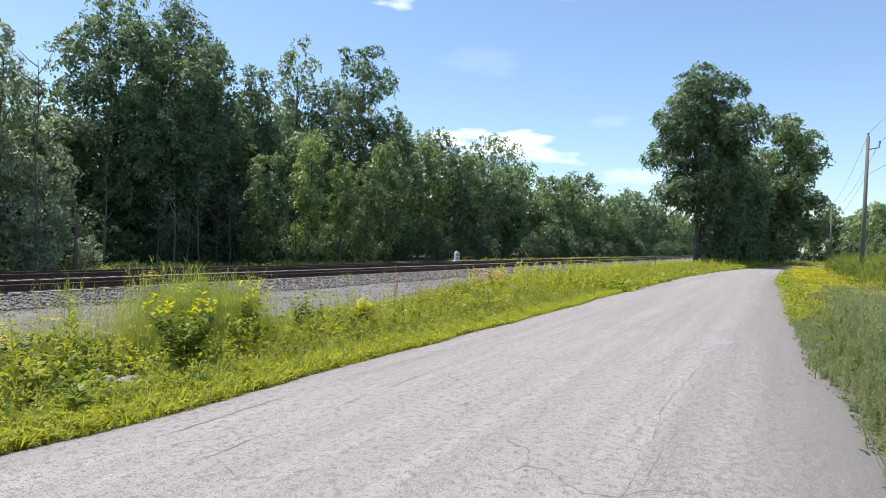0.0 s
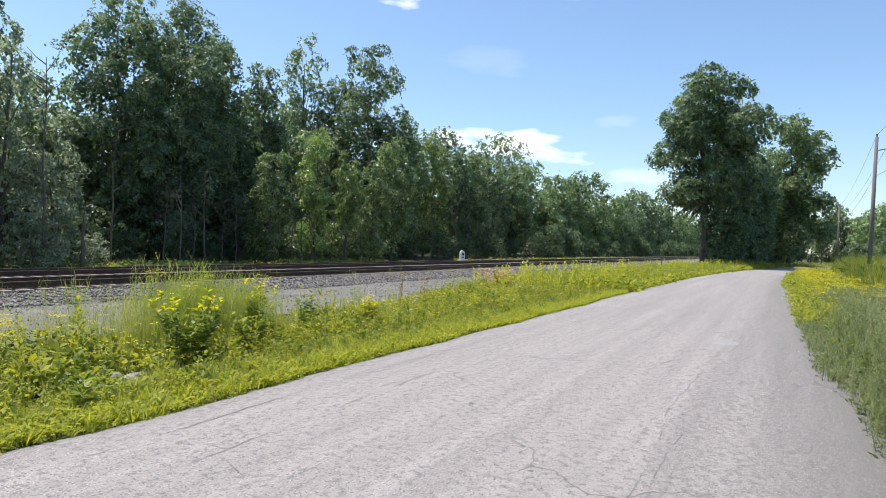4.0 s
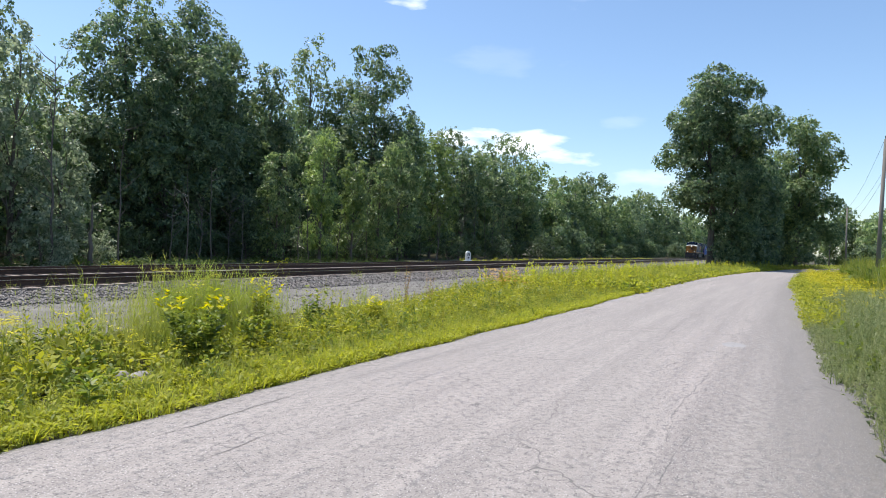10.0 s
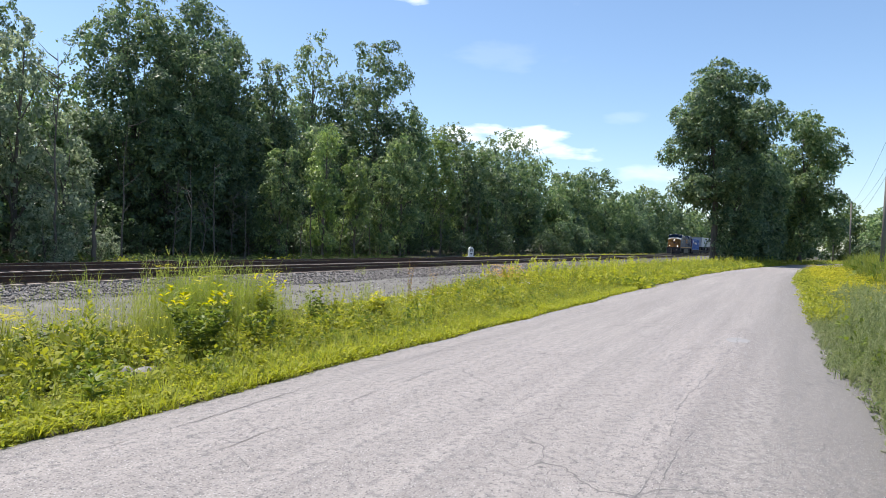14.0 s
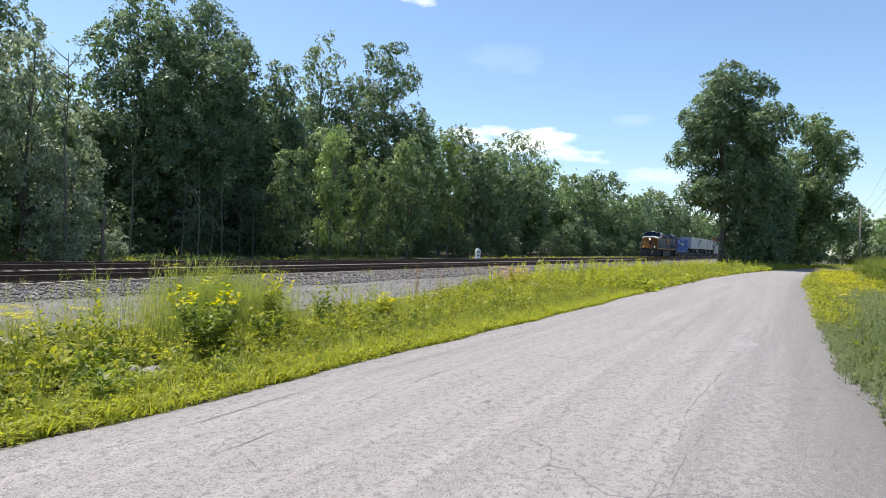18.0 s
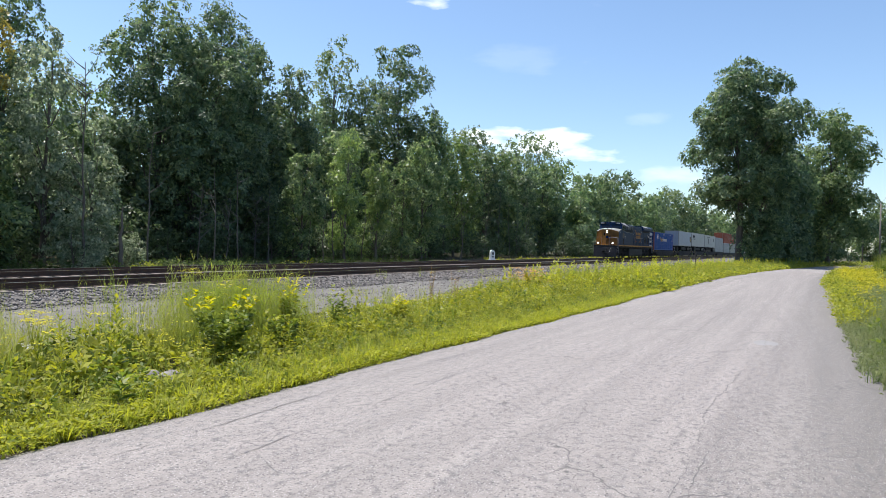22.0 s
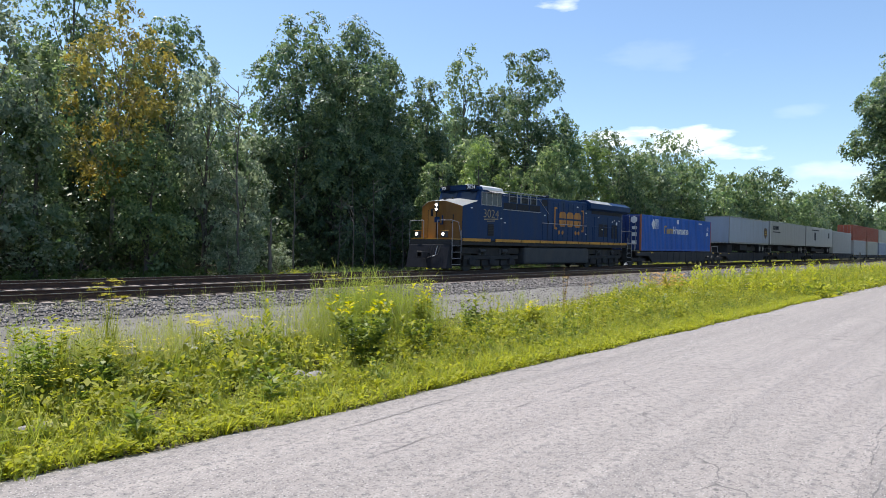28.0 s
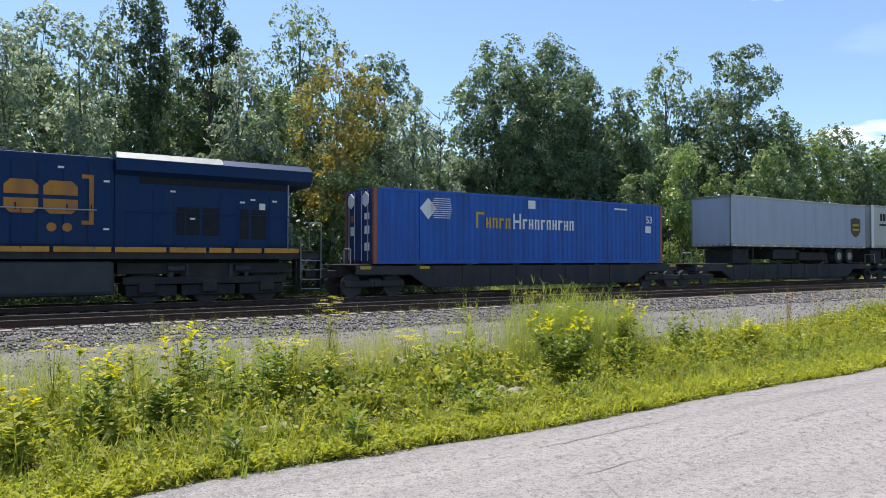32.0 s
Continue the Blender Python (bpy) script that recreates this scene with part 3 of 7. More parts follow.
TREE_WORDS = {"a": "mid-green broadleaf tree at the wood's edge beyond the tracks", "b": "tall dark-green broadleaf tree with a dense full crown",
              "l": "silvery light-green young tree with fluttering leaves", "g": "bright green young broadleaf tree at the wood's edge", "s": "tall thin-crowned tree rising behind its neighbours",
              "y": "pale-trunked tree with sparse yellowing leaves", "d": "dark tree overgrown with climbing vines"}
for i, (x, y, h, w, style, base) in enumerate(WOOD):
    if x < 62 and style != "y":
        # the light undergrowth stands out in front, the tall trees a little back
        k = 31.4 / y if y < 36.5 and style in "lga" else 1.07
        x, y, h, w = x * k, y * k, (h - 1.6) * k + 1.6, w * k
    dist = math.hypot(x, y)
    size = 0.10 * max(1, dist / 42) ** 0.82
    area = w * h * (1 - base)
    n = int(np.clip(2.9 * area / size ** 2 * {"s": 0.55, "y": 0.5, "l": 0.6, "g": 0.8}.get(style, 1.0), 2600, 23000))
    w = w * 1.1
    blobs = int(np.clip(area * 0.95, 26, 66))
    t = make_tree(100 + i, h, w, style, base, n, size, blobs, bark=M_BARKPALE if style == "y" else M_BARK, trunk_r=0.12 if style == "y" else None, full=4.6 if style == "b" else 3.2, limbs=2)
    t.location = (x, y, ground_z(x, y))
    tagged(t, TREE_WORDS[style], "tree", "trees of the wood")

def set_out(thing, m, used):
    """Put a pattern thing at m the first time, and a copy of it at m after that."""
    if thing.name not in used:
        used.add(thing.name)
        thing.matrix_basis = m
    else:
        copy_thing(thing, m @ Matrix.Diagonal((*[1 / v for v in thing.scale], 1)))


fill = [make_tree(300 + i, 13, 6.8, s, 0.03, 3000, 0.2, 40) for i, s in enumerate("abba")]
far_fill = [make_tree(320 + i, 13, 7.2, s, 0.03, 2000, 0.28, 34) for i, s in enumerate("abba")]
for ob in fill + far_fill:
    tagged(ob, "broadleaf tree inside the dense wood", "tree", "trees of the wood")
rng = np.random.default_rng(9)


def wood_height(x):
    """How high the body of the wood stands behind its edge."""
    return np.interp(x, [-14, 8, 16, 21, 27, 33, 42, 50, 60, 80, 200, 460], [11.5, 12.0, 11.5, 9.5, 9.6, 12.5, 13.2, 13.0, 12.6, 12.6, 15.0, 17.5]) / 13


spots = [(x, 40.0 + 2.5 * rng.random(), (0.84 + 0.14 * rng.random())) for x in np.arange(-14, 70, 3.4)]
spots += [(x, 45.5 + 4 * rng.random(), 0.9 + 0.14 * rng.random()) for x in np.arange(-14, 66, 5.0)]
spots += [(x, 37 + 9 * rng.random(), 0.85 + 0.2 * rng.random()) for x in np.arange(66, 200, 5.0)]
spots += [(x, 38 + 12 * rng.random(), 0.85 + 0.22 * rng.random()) for x in np.arange(200, 460, 9.0)]
used = set()
for j, (x, y, s) in enumerate(spots):
    k = j % len(fill)
    s = s * float(wood_height(x * 37 / y if x < 66 else x))
    s = s * (y / 38 if x < 66 else 1.0)
    kinds = fill if x < 66 else far_fill
    m = pose(x, y, float(ground_z(x, y)), 0, 0, 360 * rng.random()) @ Matrix.Diagonal((s * (0.95 + 0.3 * rng.random()), s, s, 1))
    set_out(kinds[k], m, used)

oak = make_tree(51, 23.1, 13.4, "b", 0.33, 36000, 0.18, 60, trunk_r=0.42, full=4.6, limbs=2)
oak.location = (84, 7.6, 0)
tagged(oak, "huge dark cottonwood with a thick trunk beside the road", "tree", "roadside trees")
oak_stem = make_tree(53, 17.5, 7.8, "b", 0.06, 16000, 0.18, 40, trunk_r=0.34, full=3.0, limbs=3)
oak_stem.location = (85.5, 5.6, 0)
tagged(oak_stem, "dark leafy tree crowding against the cottonwood trunk", "tree", "roadside trees")
oak2 = make_tree(52, 22.7, 12.6, "a", 0.10, 24000, 0.23, 52, trunk_r=0.3, full=3.4, limbs=3)
oak2.location = (112, -1.8, 0)
tagged(oak2, "large leafy roadside tree behind the cottonwood", "tree", "roadside trees")


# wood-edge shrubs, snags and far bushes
# fourth bush wears the dark leaves: the wood's shade as colour
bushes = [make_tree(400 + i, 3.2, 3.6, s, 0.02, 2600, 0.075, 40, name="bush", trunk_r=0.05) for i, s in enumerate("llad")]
bushes += [make_tree(420 + i, 3.2, 3.6, s, 0.02, 1300, 0.15, 22, name="bush", trunk_r=0.05) for i, s in enumerate("ab")]
WORDS_B = ("silvery-leaved bush at the edge of the wood", "pale-leaved bush under the trees", "leafy green bush under the trees", "bush with leaf colour darkened for the wood's shade", "leafy green bush farther off", "dark leafy bush farther off")
for ob, wd in zip(bushes, WORDS_B):
    tagged(ob, wd, "bush", "bushes at the wood's edge")
rng = np.random.default_rng(12)
spots = [(17.9, 29.4, 0.8, 0), (19.2, 30.2, 0.5, 1), (16.4, 31.6, 0.6, 3), (9.6, 31.4, 0.85, 0), (7.0, 31.6, 1.0, 1), (3.9, 31.2, 1.1, 0), (0.6, 31.6, 0.9, 1), (-4, 31, 1.2, 0), (-7, 31, 1.3, 1), (22.4, 31.6, 0.55, 0), (12.2, 32.6, 1.0, 3), (14.6, 32.8, 0.8, 3), (5.5, 33, 1.3, 3), (2.2, 33.2, 1.2, 3), (-1.5, 32.6, 1.3, 3)]
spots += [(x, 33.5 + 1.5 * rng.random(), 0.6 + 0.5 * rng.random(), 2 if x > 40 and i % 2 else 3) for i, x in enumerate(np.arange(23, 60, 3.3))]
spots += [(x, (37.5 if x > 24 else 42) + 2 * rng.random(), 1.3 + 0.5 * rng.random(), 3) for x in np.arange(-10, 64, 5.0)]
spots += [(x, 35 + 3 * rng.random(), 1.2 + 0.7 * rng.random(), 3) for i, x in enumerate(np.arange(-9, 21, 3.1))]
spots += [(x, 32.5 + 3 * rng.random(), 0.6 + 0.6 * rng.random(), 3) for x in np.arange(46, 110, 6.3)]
spots += [(x, 33 + 4 * rng.random(), 1.0 + 0.8 * rng.random(), 5) for x in np.arange(110, 420, 11.0)]
spots += [(x, 52 + 2 * rng.random(), 2.2 + 0.6 * rng.random(), 5) for x in np.arange(-14, 120, 6.0)]
spots += [(95, 3.8, 1.2, 5), (101, 4.5, 1.5, 5), (104, 5.5, 1.3, 5), (109, 4.5, 1.4, 4), (115, 3, 1.5, 5), (119, 1.6, 1.3, 5), (124, 2.5, 1.6, 5), (131, 1.5, 1.6, 4), (91, 5.2, 0.6, 4)]
spots += [(128, -15.5, 1.3, 4), (136, -13, 1.4, 5), (122, -20, 1.7, 4), (142, -17, 1.8, 5), (112, -19, 1.2, 4), (75, -15, 0.9, 4), (66, -12, 0.8, 4), (90, -17, 1.2, 4)]
used = set()
for x, y, s, k in spots:
    m = pose(x, y, float(ground_z(x, y)), 0, 0, 360 * rng.random()) @ Matrix.Diagonal((s * (0.9 + 0.3 * rng.random()), s * (0.9 + 0.3 * rng.random()), s, 1))
    set_out(bushes[k], m, used)

for i, (x, y, h, w, st) in enumerate(((118, 5, 17, 9, "b"), (101, 3.2, 13, 6, "b"), (92, 3.4, 14, 6.8, "b"), (98, 3.2, 16, 8, "b"), (122, 1, 15, 8, "b"), (130, 3, 14, 9, "a"), (152, 2, 12, 8, "a"), (186, -2, 12, 10, "b"), (214, -9, 13, 13, "a"), (236, -24, 14, 14, "b"), (166, -12, 13, 10, "a"), (150, -19, 12, 11, "a"), (132, -22, 10.5, 9, "a"), (185, -22, 14, 12, "a"), (205, -36, 15, 14, "b"), (172, -34, 12, 12, "a"))):
    t = make_tree(500 + i, h, w, st, 0.04, 6500, 0.28, 40)
    t.location = (x, y, float(ground_z(x, y)))
    tagged(t, "leafy tree farther along the road", "tree", "roadside trees")


def snag(seed, h, r, name, label, twigs):
    rng = np.random.default_rng(seed)
    zs = np.linspace(-0.3, h, 10)
    tp = np.column_stack([np.cumsum(rng.normal(0, 0.05, (10, 2)), 0), zs])
    paths = [(tp, r * (1 - 0.8 * np.linspace(0, 1, 10)))]
    for k in range(twigs):
        z0 = h * (0.3 + 0.68 * rng.random())
        p0 = np.array([np.interp(z0, zs, tp[:, 0]), np.interp(z0, zs, tp[:, 1]), z0])
        d = unit(np.append(rng.normal(0, 1, 2), 0.7)) * (0.5 + 0.9 * rng.random())
        paths.append((np.array([p0, p0 + d * 0.5, p0 + d + np.array([0, 0, 0.15])]), (0.03, 0.018, 0.006)))
    S = new(name)
    for k, line in enumerate(paths):
        v, f = tubes([line], 6)
        np_mesh("twig" if k else "trunk", v, f, M_BARK, S)
    return tagged(S, label, "dead tree", "dead trees")


snag(61, 9.4, 0.06, "dead_tree", "slender bare dead tree standing before the wood", 16).location = (18.3, 29.4, 0)
snag(62, 2.8, 0.13, "tree_stump", "broken grey stump at the wood's edge", 0).location = (20.2, 29.3, 0)
for i, (x, y) in enumerate(((30, 33.0), (27.5, 32.5), (33, 33.4), (36, 32.6))):
    s = snag(70 + i, 4.0, 0.05, "dead_sapling", "bare grey dead sapling with tangled twigs in the shade", 14)
    s.location = (x, y, 0)


rng = np.random.default_rng(77)
for i in range(22):
    s = snag(90 + i, 4.5 + 3.5 * rng.random(), 0.035 + 0.03 * rng.random(), "slender_trunk", "thin bare grey trunk in the shade at the wood's foot", 3)
    x = 22 + 62 * (i + rng.random()) / 22
    s.location = (x, 29.6 + 1.6 * rng.random() + 0.03 * x, 0)


# ======== the train ========
def nose_x(t):
    """Where the front of the locomotive is on its track."""
    return 6.3 - 9.77 * (t - 30)


M_BLUE = paint("locomotive_blue", (0.009, 0.035, 0.108), 0.42, (0.03, 0.04, 0.058), 0.6)
M_YELLOW = paint("locomotive_yellow", (0.55, 0.26, 0.03), 0.45, (0.14, 0.09, 0.045), 0.65)
# darker copy of the yellow: the nose's shade is put into its colour
M_NOSE = paint("shaded_nose_yellow", (0.36, 0.18, 0.045), 0.5, (0.12, 0.075, 0.05), 0.7)
M_MARK = paint("yellow_lettering", (0.46, 0.20, 0.03), 0.55, (0.07, 0.05, 0.06), 0.7)
M_FIGURE = paint("faded_figures", (0.34, 0.27, 0.14), 0.55, (0.08, 0.08, 0.10), 0.8)
M_ROOF = paint("pale_cab_roof", (0.62, 0.62, 0.60), 0.4, (0.30, 0.28, 0.25), 0.3)
M_BLACK = surface("grimy_black", (0.032, 0.032, 0.036), (0.046, 0.045, 0.045), 0.75, 0, 3, 40, 0.3, (0.055, 0.05, 0.044))
M_TANK = surface("dusty_tank_black", (0.048, 0.051, 0.058), (0.062, 0.064, 0.068), 0.6, 0, 2, 40, 0.2, (0.07, 0.066, 0.06))
# near-black for plough, seams and marks; also paints the shade of recesses
M_DARK = surface("near_black_and_recess_shade", (0.012, 0.014, 0.02), (0.018, 0.02, 0.028), 0.6, 0, 4, 40, 0.1)
M_STEEL = surface("bare_steel", (0.38, 0.38, 0.38), (0.30, 0.30, 0.29), 0.4, 0.8, 6, 60, 0.1)
M_RAILING = paint("handrail_paint", (0.32, 0.33, 0.35), 0.45, (0.2, 0.2, 0.2), 0.3)
M_CBLUE = paint("container_blue", (0.020, 0.112, 0.43), 0.5, (0.03, 0.05, 0.13), 0.65)
M_CDOOR = paint("container_door_blue", (0.02, 0.045, 0.17), 0.5, (0.05, 0.05, 0.08), 0.4)
M_CORANGE = paint("rusty_orange_post", (0.36, 0.12, 0.06), 0.6, (0.12, 0.06, 0.05), 0.6)
M_WHITE = paint("white_marking", (0.78, 0.78, 0.76), 0.5, (0.35, 0.33, 0.30), 0.25)
M_TRAILER = paint("trailer_silver_grey", (0.36, 0.41, 0.50), 0.42, (0.28, 0.29, 0.32), 0.5)
M_TRAILER2 = paint("trailer_off_white", (0.50, 0.50, 0.47), 0.5, (0.3, 0.27, 0.23), 0.35)
M_BROWN = paint("brown_shield", (0.10, 0.055, 0.025), 0.5, (0.06, 0.05, 0.04), 0.2)
M_GOLD = paint("gold_mark", (0.55, 0.36, 0.05), 0.5, (0.2, 0.15, 0.08), 0.2)
M_BRICK = paint("brick_red_container", (0.40, 0.10, 0.055), 0.55, (0.18, 0.09, 0.06), 0.4)
M_BEIGE = paint("pale_container", (0.56, 0.53, 0.42), 0.55, (0.26, 0.23, 0.19), 0.4)
M_CARGREY = paint("spine_car_grime", (0.045, 0.044, 0.047), 0.7, (0.085, 0.075, 0.068), 0.5)
M_SPOT = paint("yellow_safety_mark", (0.55, 0.36, 0.04), 0.5, (0.15, 0.10, 0.05), 0.4)
M_RUBBER = surface("tyre_rubber", (0.02, 0.02, 0.02), (0.03, 0.03, 0.03), 0.85, 0, 10, 60, 0.2)
M_LAMP = glow("lit_headlamp", (1.0, 0.93, 0.78), 5.0)
M_GLASS, gn, gl = node_mat("dark_cab_glass")
gn["Principled BSDF"].inputs["Base Color"].default_value = (0.02, 0.03, 0.05, 1)
gn["Principled BSDF"].inputs["Roughness"].default_value = 0.06
gn["Principled BSDF"].inputs["Specular IOR Level"].default_value = 0.35
M_BLUE.node_tree.nodes["Principled BSDF"].inputs["Specular IOR Level"].default_value = 0.12
for dull in (M_BLACK, M_TANK, M_CARGREY, M_DARK):
    dull.node_tree.nodes["Principled BSDF"].inputs["Specular IOR Level"].default_value = 0.2
moving = []


def carry(thing, offset, y=TRAIN_Y, z=RAIL_Z):
    """Note a thing as part of the train, offset metres behind its front."""
    moving.append((thing, offset, y, z))


def lettering(name, body, size, material, parent, x, y, z, width=None, weight=0.012):
    """Flat painted characters on a side that faces -y."""
    cu = bpy.data.curves.new(name, "FONT")
    cu.body, cu.size, cu.extrude, cu.offset = body, size, 0.003, weight * size
    tmp = bpy.data.objects.new(name, cu)
    scene.collection.objects.link(tmp)
    bpy.context.view_layer.update()
    me = bpy.data.meshes.new_from_object(tmp.evaluated_get(bpy.context.evaluated_depsgraph_get()))
    bpy.data.objects.remove(tmp)
    me.materials.clear()
    me.materials.append(material)
    ob = new(name, me)
    ob.parent = parent
    span = max(v.co.x for v in me.vertices) - min(v.co.x for v in me.vertices)
    ob.matrix_basis = pose(x, y, z, 90) @ Matrix.Diagonal(((width / span) if width else 1, 1, 1, 1))
    return ob


def plate(outlines, y, thick=0.012):
    """Thin plates with outlines in x-z on a side that faces -y."""
    return shape(prisms=[(o, y - thick, y) for o in outlines])


def rect(x0, x1, z0, z1):
    return [(x0, z0), (x1, z0), (x1, z1), (x0, z1)]


def disc(x, z, r, k=14):
    return [(x + r * math.cos(2 * math.pi * i / k), z + r * math.sin(2 * math.pi * i / k)) for i in range(k)]


def wheelset(x, r, parent, material):
    for s in (-0.75, 0.75):
        o = -0.07 if s < 0 else 0.07
        bm = shape(rods=[((x, s - 0.065, r), (x, s + 0.065, r), r, 28), ((x, s - o * 0.2, r), (x, s - o * 0.2 + o * 0.5, r), r + 0.025, 28)])
        part("wheel", bm, material, parent)
    part("axle", shape(rods=[((x, -0.95, r), (x, 0.95, r), 0.08, 10)]), material, parent)


def build_locomotive():
    L = tagged(new("locomotive"), "dark-blue freight diesel locomotive with yellow nose and lit headlamps", "locomotive")
    # underframe
    part("underframe", shape([(0.45, 22.0, -1.45, 1.45, 1.42, 1.66), (1.6, 20.8, -0.5, 0.5, 1.0, 1.42)], bevel=0.02), M_BLACK, L, "black underframe")
    part("deck", shape([(0.45, 22.0, -1.5, 1.5, 1.66, 1.70)]), M_BLACK, L)
    # yellow sill: dashes between the posts
    cuts = [1.35, 3.9, 4.3, 6.9, 9.0, 10.55, 12.2, 13.75, 15.35, 16.9, 18.1, 18.9, 19.9, 21.2]
    for a, b in zip(cuts, cuts[1:]):
        if (a, b) == (3.9, 4.3):
            continue
        for s in (-1, 1):
            part("sill_stripe", shape([(a + 0.05, b - 0.05, min(s * 1.47, s * 1.53), max(s * 1.47, s * 1.53), 1.63, 1.79)], bevel=0.008), M_YELLOW, L)
    # plough and couplers
    part("snow_plough", shape(prisms=[([(0.15, 0.18), (0.62, 0.18), (0.62, 1.42), (0.4, 1.42)], -1.45, 1.45)], bevel=0.02), M_DARK, L)
    for x0, x1 in ((-0.35, 0.5), (21.9, 22.75)):
        part("coupler", shape([(x0, x1, -0.14, 0.14, 0.75, 1.02), (x0 if x0 < 0 else x1 - 0.3, (x0 + 0.3) if x0 < 0 else x1, -0.22, 0.22, 0.7, 1.06)], bevel=0.03), M_BLACK, L)
    # nose: flat middle, cheeks swept back, peaked roof
    bm = bmesh.new()
    pts = {}
    for s in (-1, 1):
        pts["fb%d" % s] = bm.verts.new((0.95, s * 0.62, 1.7))
        pts["ft%d" % s] = bm.verts.new((1.0, s * 0.62, 3.78))
        pts["cb%d" % s] = bm.verts.new((1.36, s * 1.46, 1.7))
        pts["ct%d" % s] = bm.verts.new((1.40, s * 1.46, 3.50))
    bm.faces.new((pts["fb-1"], pts["fb1"], pts["ft1"], pts["ft-1"]))
    for s in (-1, 1):
        bm.faces.new((pts["cb%d" % s], pts["fb%d" % s], pts["ft%d" % s], pts["ct%d" % s]))
    bmesh.ops.solidify(bm, geom=bm.faces[:], thickness=0.04)
    bmesh.ops.recalc_face_normals(bm, faces=bm.faces)
    part("nose", bm, M_NOSE, L, "yellow nose panels with grime, darkened for shade")
    bm = bmesh.new()
    rb = [bm.verts.new(p) for p in ((0.97, -0.62, 3.785), (1.37, -1.47, 3.505), (2.75, -1.47, 3.86), (2.35, -0.5, 4.0), (2.35, 0.5, 4.0), (2.75, 1.47, 3.86), (1.37, 1.47, 3.505), (0.97, 0.62, 3.785))]
    for f in ((0, 1, 2), (0, 2, 3), (0, 3, 4, 7), (7, 4, 5), (7, 5, 6)):
        bm.faces.new([rb[i] for i in f])
    bmesh.ops.solidify(bm, geom=bm.faces[:], thickness=0.03)
    bmesh.ops.recalc_face_normals(bm, faces=bm.faces)
    part("nose_roof", bm, M_ROOF, L, "pale sloping nose roof")
    part("nose_door", shape([(0.93, 0.97, 0.02, 0.56, 1.75, 3.3)], bevel=0.01), M_NOSE, L)
    part("nose_emblem", shape([(0.915, 0.95, -0.5, -0.42, 2.5, 3.0), (0.915, 0.95, -0.42, -0.3, 2.5, 2.56), (0.915, 0.95, -0.25, 0.1, 2.62, 2.92)]), M_BLUE, L, "dark emblem shape")
    for y in (-0.03, 0.57):
        part("door_seam", shape([(0.922, 0.96, y - 0.012, y + 0.012, 1.75, 3.3)]), M_DARK, L)
    part("nose_window", shape([(0.92, 0.97, 0.2, 0.4, 2.95, 3.35)], bevel=0.02), M_DARK, L)
    part("nose_hook", shape(rods=[((1.16, -1.02, 2.65), (1.16, -1.02, 3.05), 0.025, 6), ((1.16, -1.02, 2.65), (1.10, -0.9, 2.62), 0.025, 6)]), M_DARK, L)
    part("nose_foot", shape([(0.5, 1.36, -1.45, 1.45, 1.702, 1.76)], bevel=0.01), M_YELLOW, L, "yellow front deck edge")
    part("roof_beacon", shape(rods=[((1.9, -0.35, 3.88), (1.9, -0.35, 4.06), 0.06, 10)]), M_BLACK, L)
    part("roof_hatch", shape(rods=[((1.75, 0.1, 3.88), (1.75, 0.1, 4.02), 0.09, 10)]), M_BLACK, L)
    for k in range(5):
        part("air_hose", shape(rods=[((0.3 - 0.02 * k, -0.9 + 0.18 * k, 1.35), (0.12, -0.86 + 0.18 * k, 0.9 - 0.05 * k), 0.022, 6), ((0.12, -0.86 + 0.18 * k, 0.9 - 0.05 * k), (0.0, -0.8 + 0.18 * k, 0.85 - 0.05 * k), 0.03, 6)]), M_RAILING if k == 1 else M_BLACK, L)
    # cab
    part("cab", shape(prisms=[([(1.40, 1.70), (4.98, 1.70), (4.98, 4.5), (2.98, 4.5), (2.72, 3.86), (1.40, 3.50)], -1.46, 1.46)], bevel=0.02), M_BLUE, L)
    bm = bmesh.new()
    ring = [(-1.5, 4.5), (-1.42, 4.66), (-0.9, 4.80), (0.9, 4.80), (1.42, 4.66), (1.5, 4.5)]
    a = [bm.verts.new((3.12, y, z + 0.012)) for y, z in ring]
    b = [bm.verts.new((5.05, y, z + 0.012)) for y, z in ring]
    bm.faces.new(a)
    bm.faces.new(b[::-1])
    for i in range(len(ring)):
        j = (i + 1) % len(ring)
        bm.faces.new((a[i], b[i], b[j], a[j]))
    bmesh.ops.recalc_face_normals(bm, faces=bm.faces)
    part("cab_roof", bm, M_ROOF, L, "pale sunlit cab roof")
    bm = bmesh.new()
    a = [bm.verts.new((2.82, y * 0.97, z - 0.01)) for y, z in ring]
    b = [bm.verts.new((3.14, y, z)) for y, z in ring]
    bm.faces.new(a)
    bm.faces.new(b[::-1])
    for i in range(len(ring)):
        j = (i + 1) % len(ring)
        bm.faces.new((a[i], b[i], b[j], a[j]))
    bmesh.ops.recalc_face_normals(bm, faces=bm.faces)
    part("cab_brow", bm, M_BLUE, L)
    for s in (-1, 1):
        board = part("number_board", shape([(-0.05, 0.2, -0.36, 0.36, -0.12, 0.13)], bevel=0.01), M_DARK, L)
        board.matrix_basis = pose(2.80, s * 1.0, 4.64, 0, 0, -s * 18)
        nb = lettering("number_board_figures", "3024", 0.25, M_WHITE, board, 0, 0, 0, 0.6)
        nb.matrix_basis = pose(-0.056, 0.30, -0.085, 90, 0, -90) @ Matrix.Diagonal((0.95, 1, 1, 1))
    part("roof_antenna", shape([(3.6, 4.1, -0.25, 0.25, 4.8, 4.9)], bevel=0.03), M_ROOF, L)
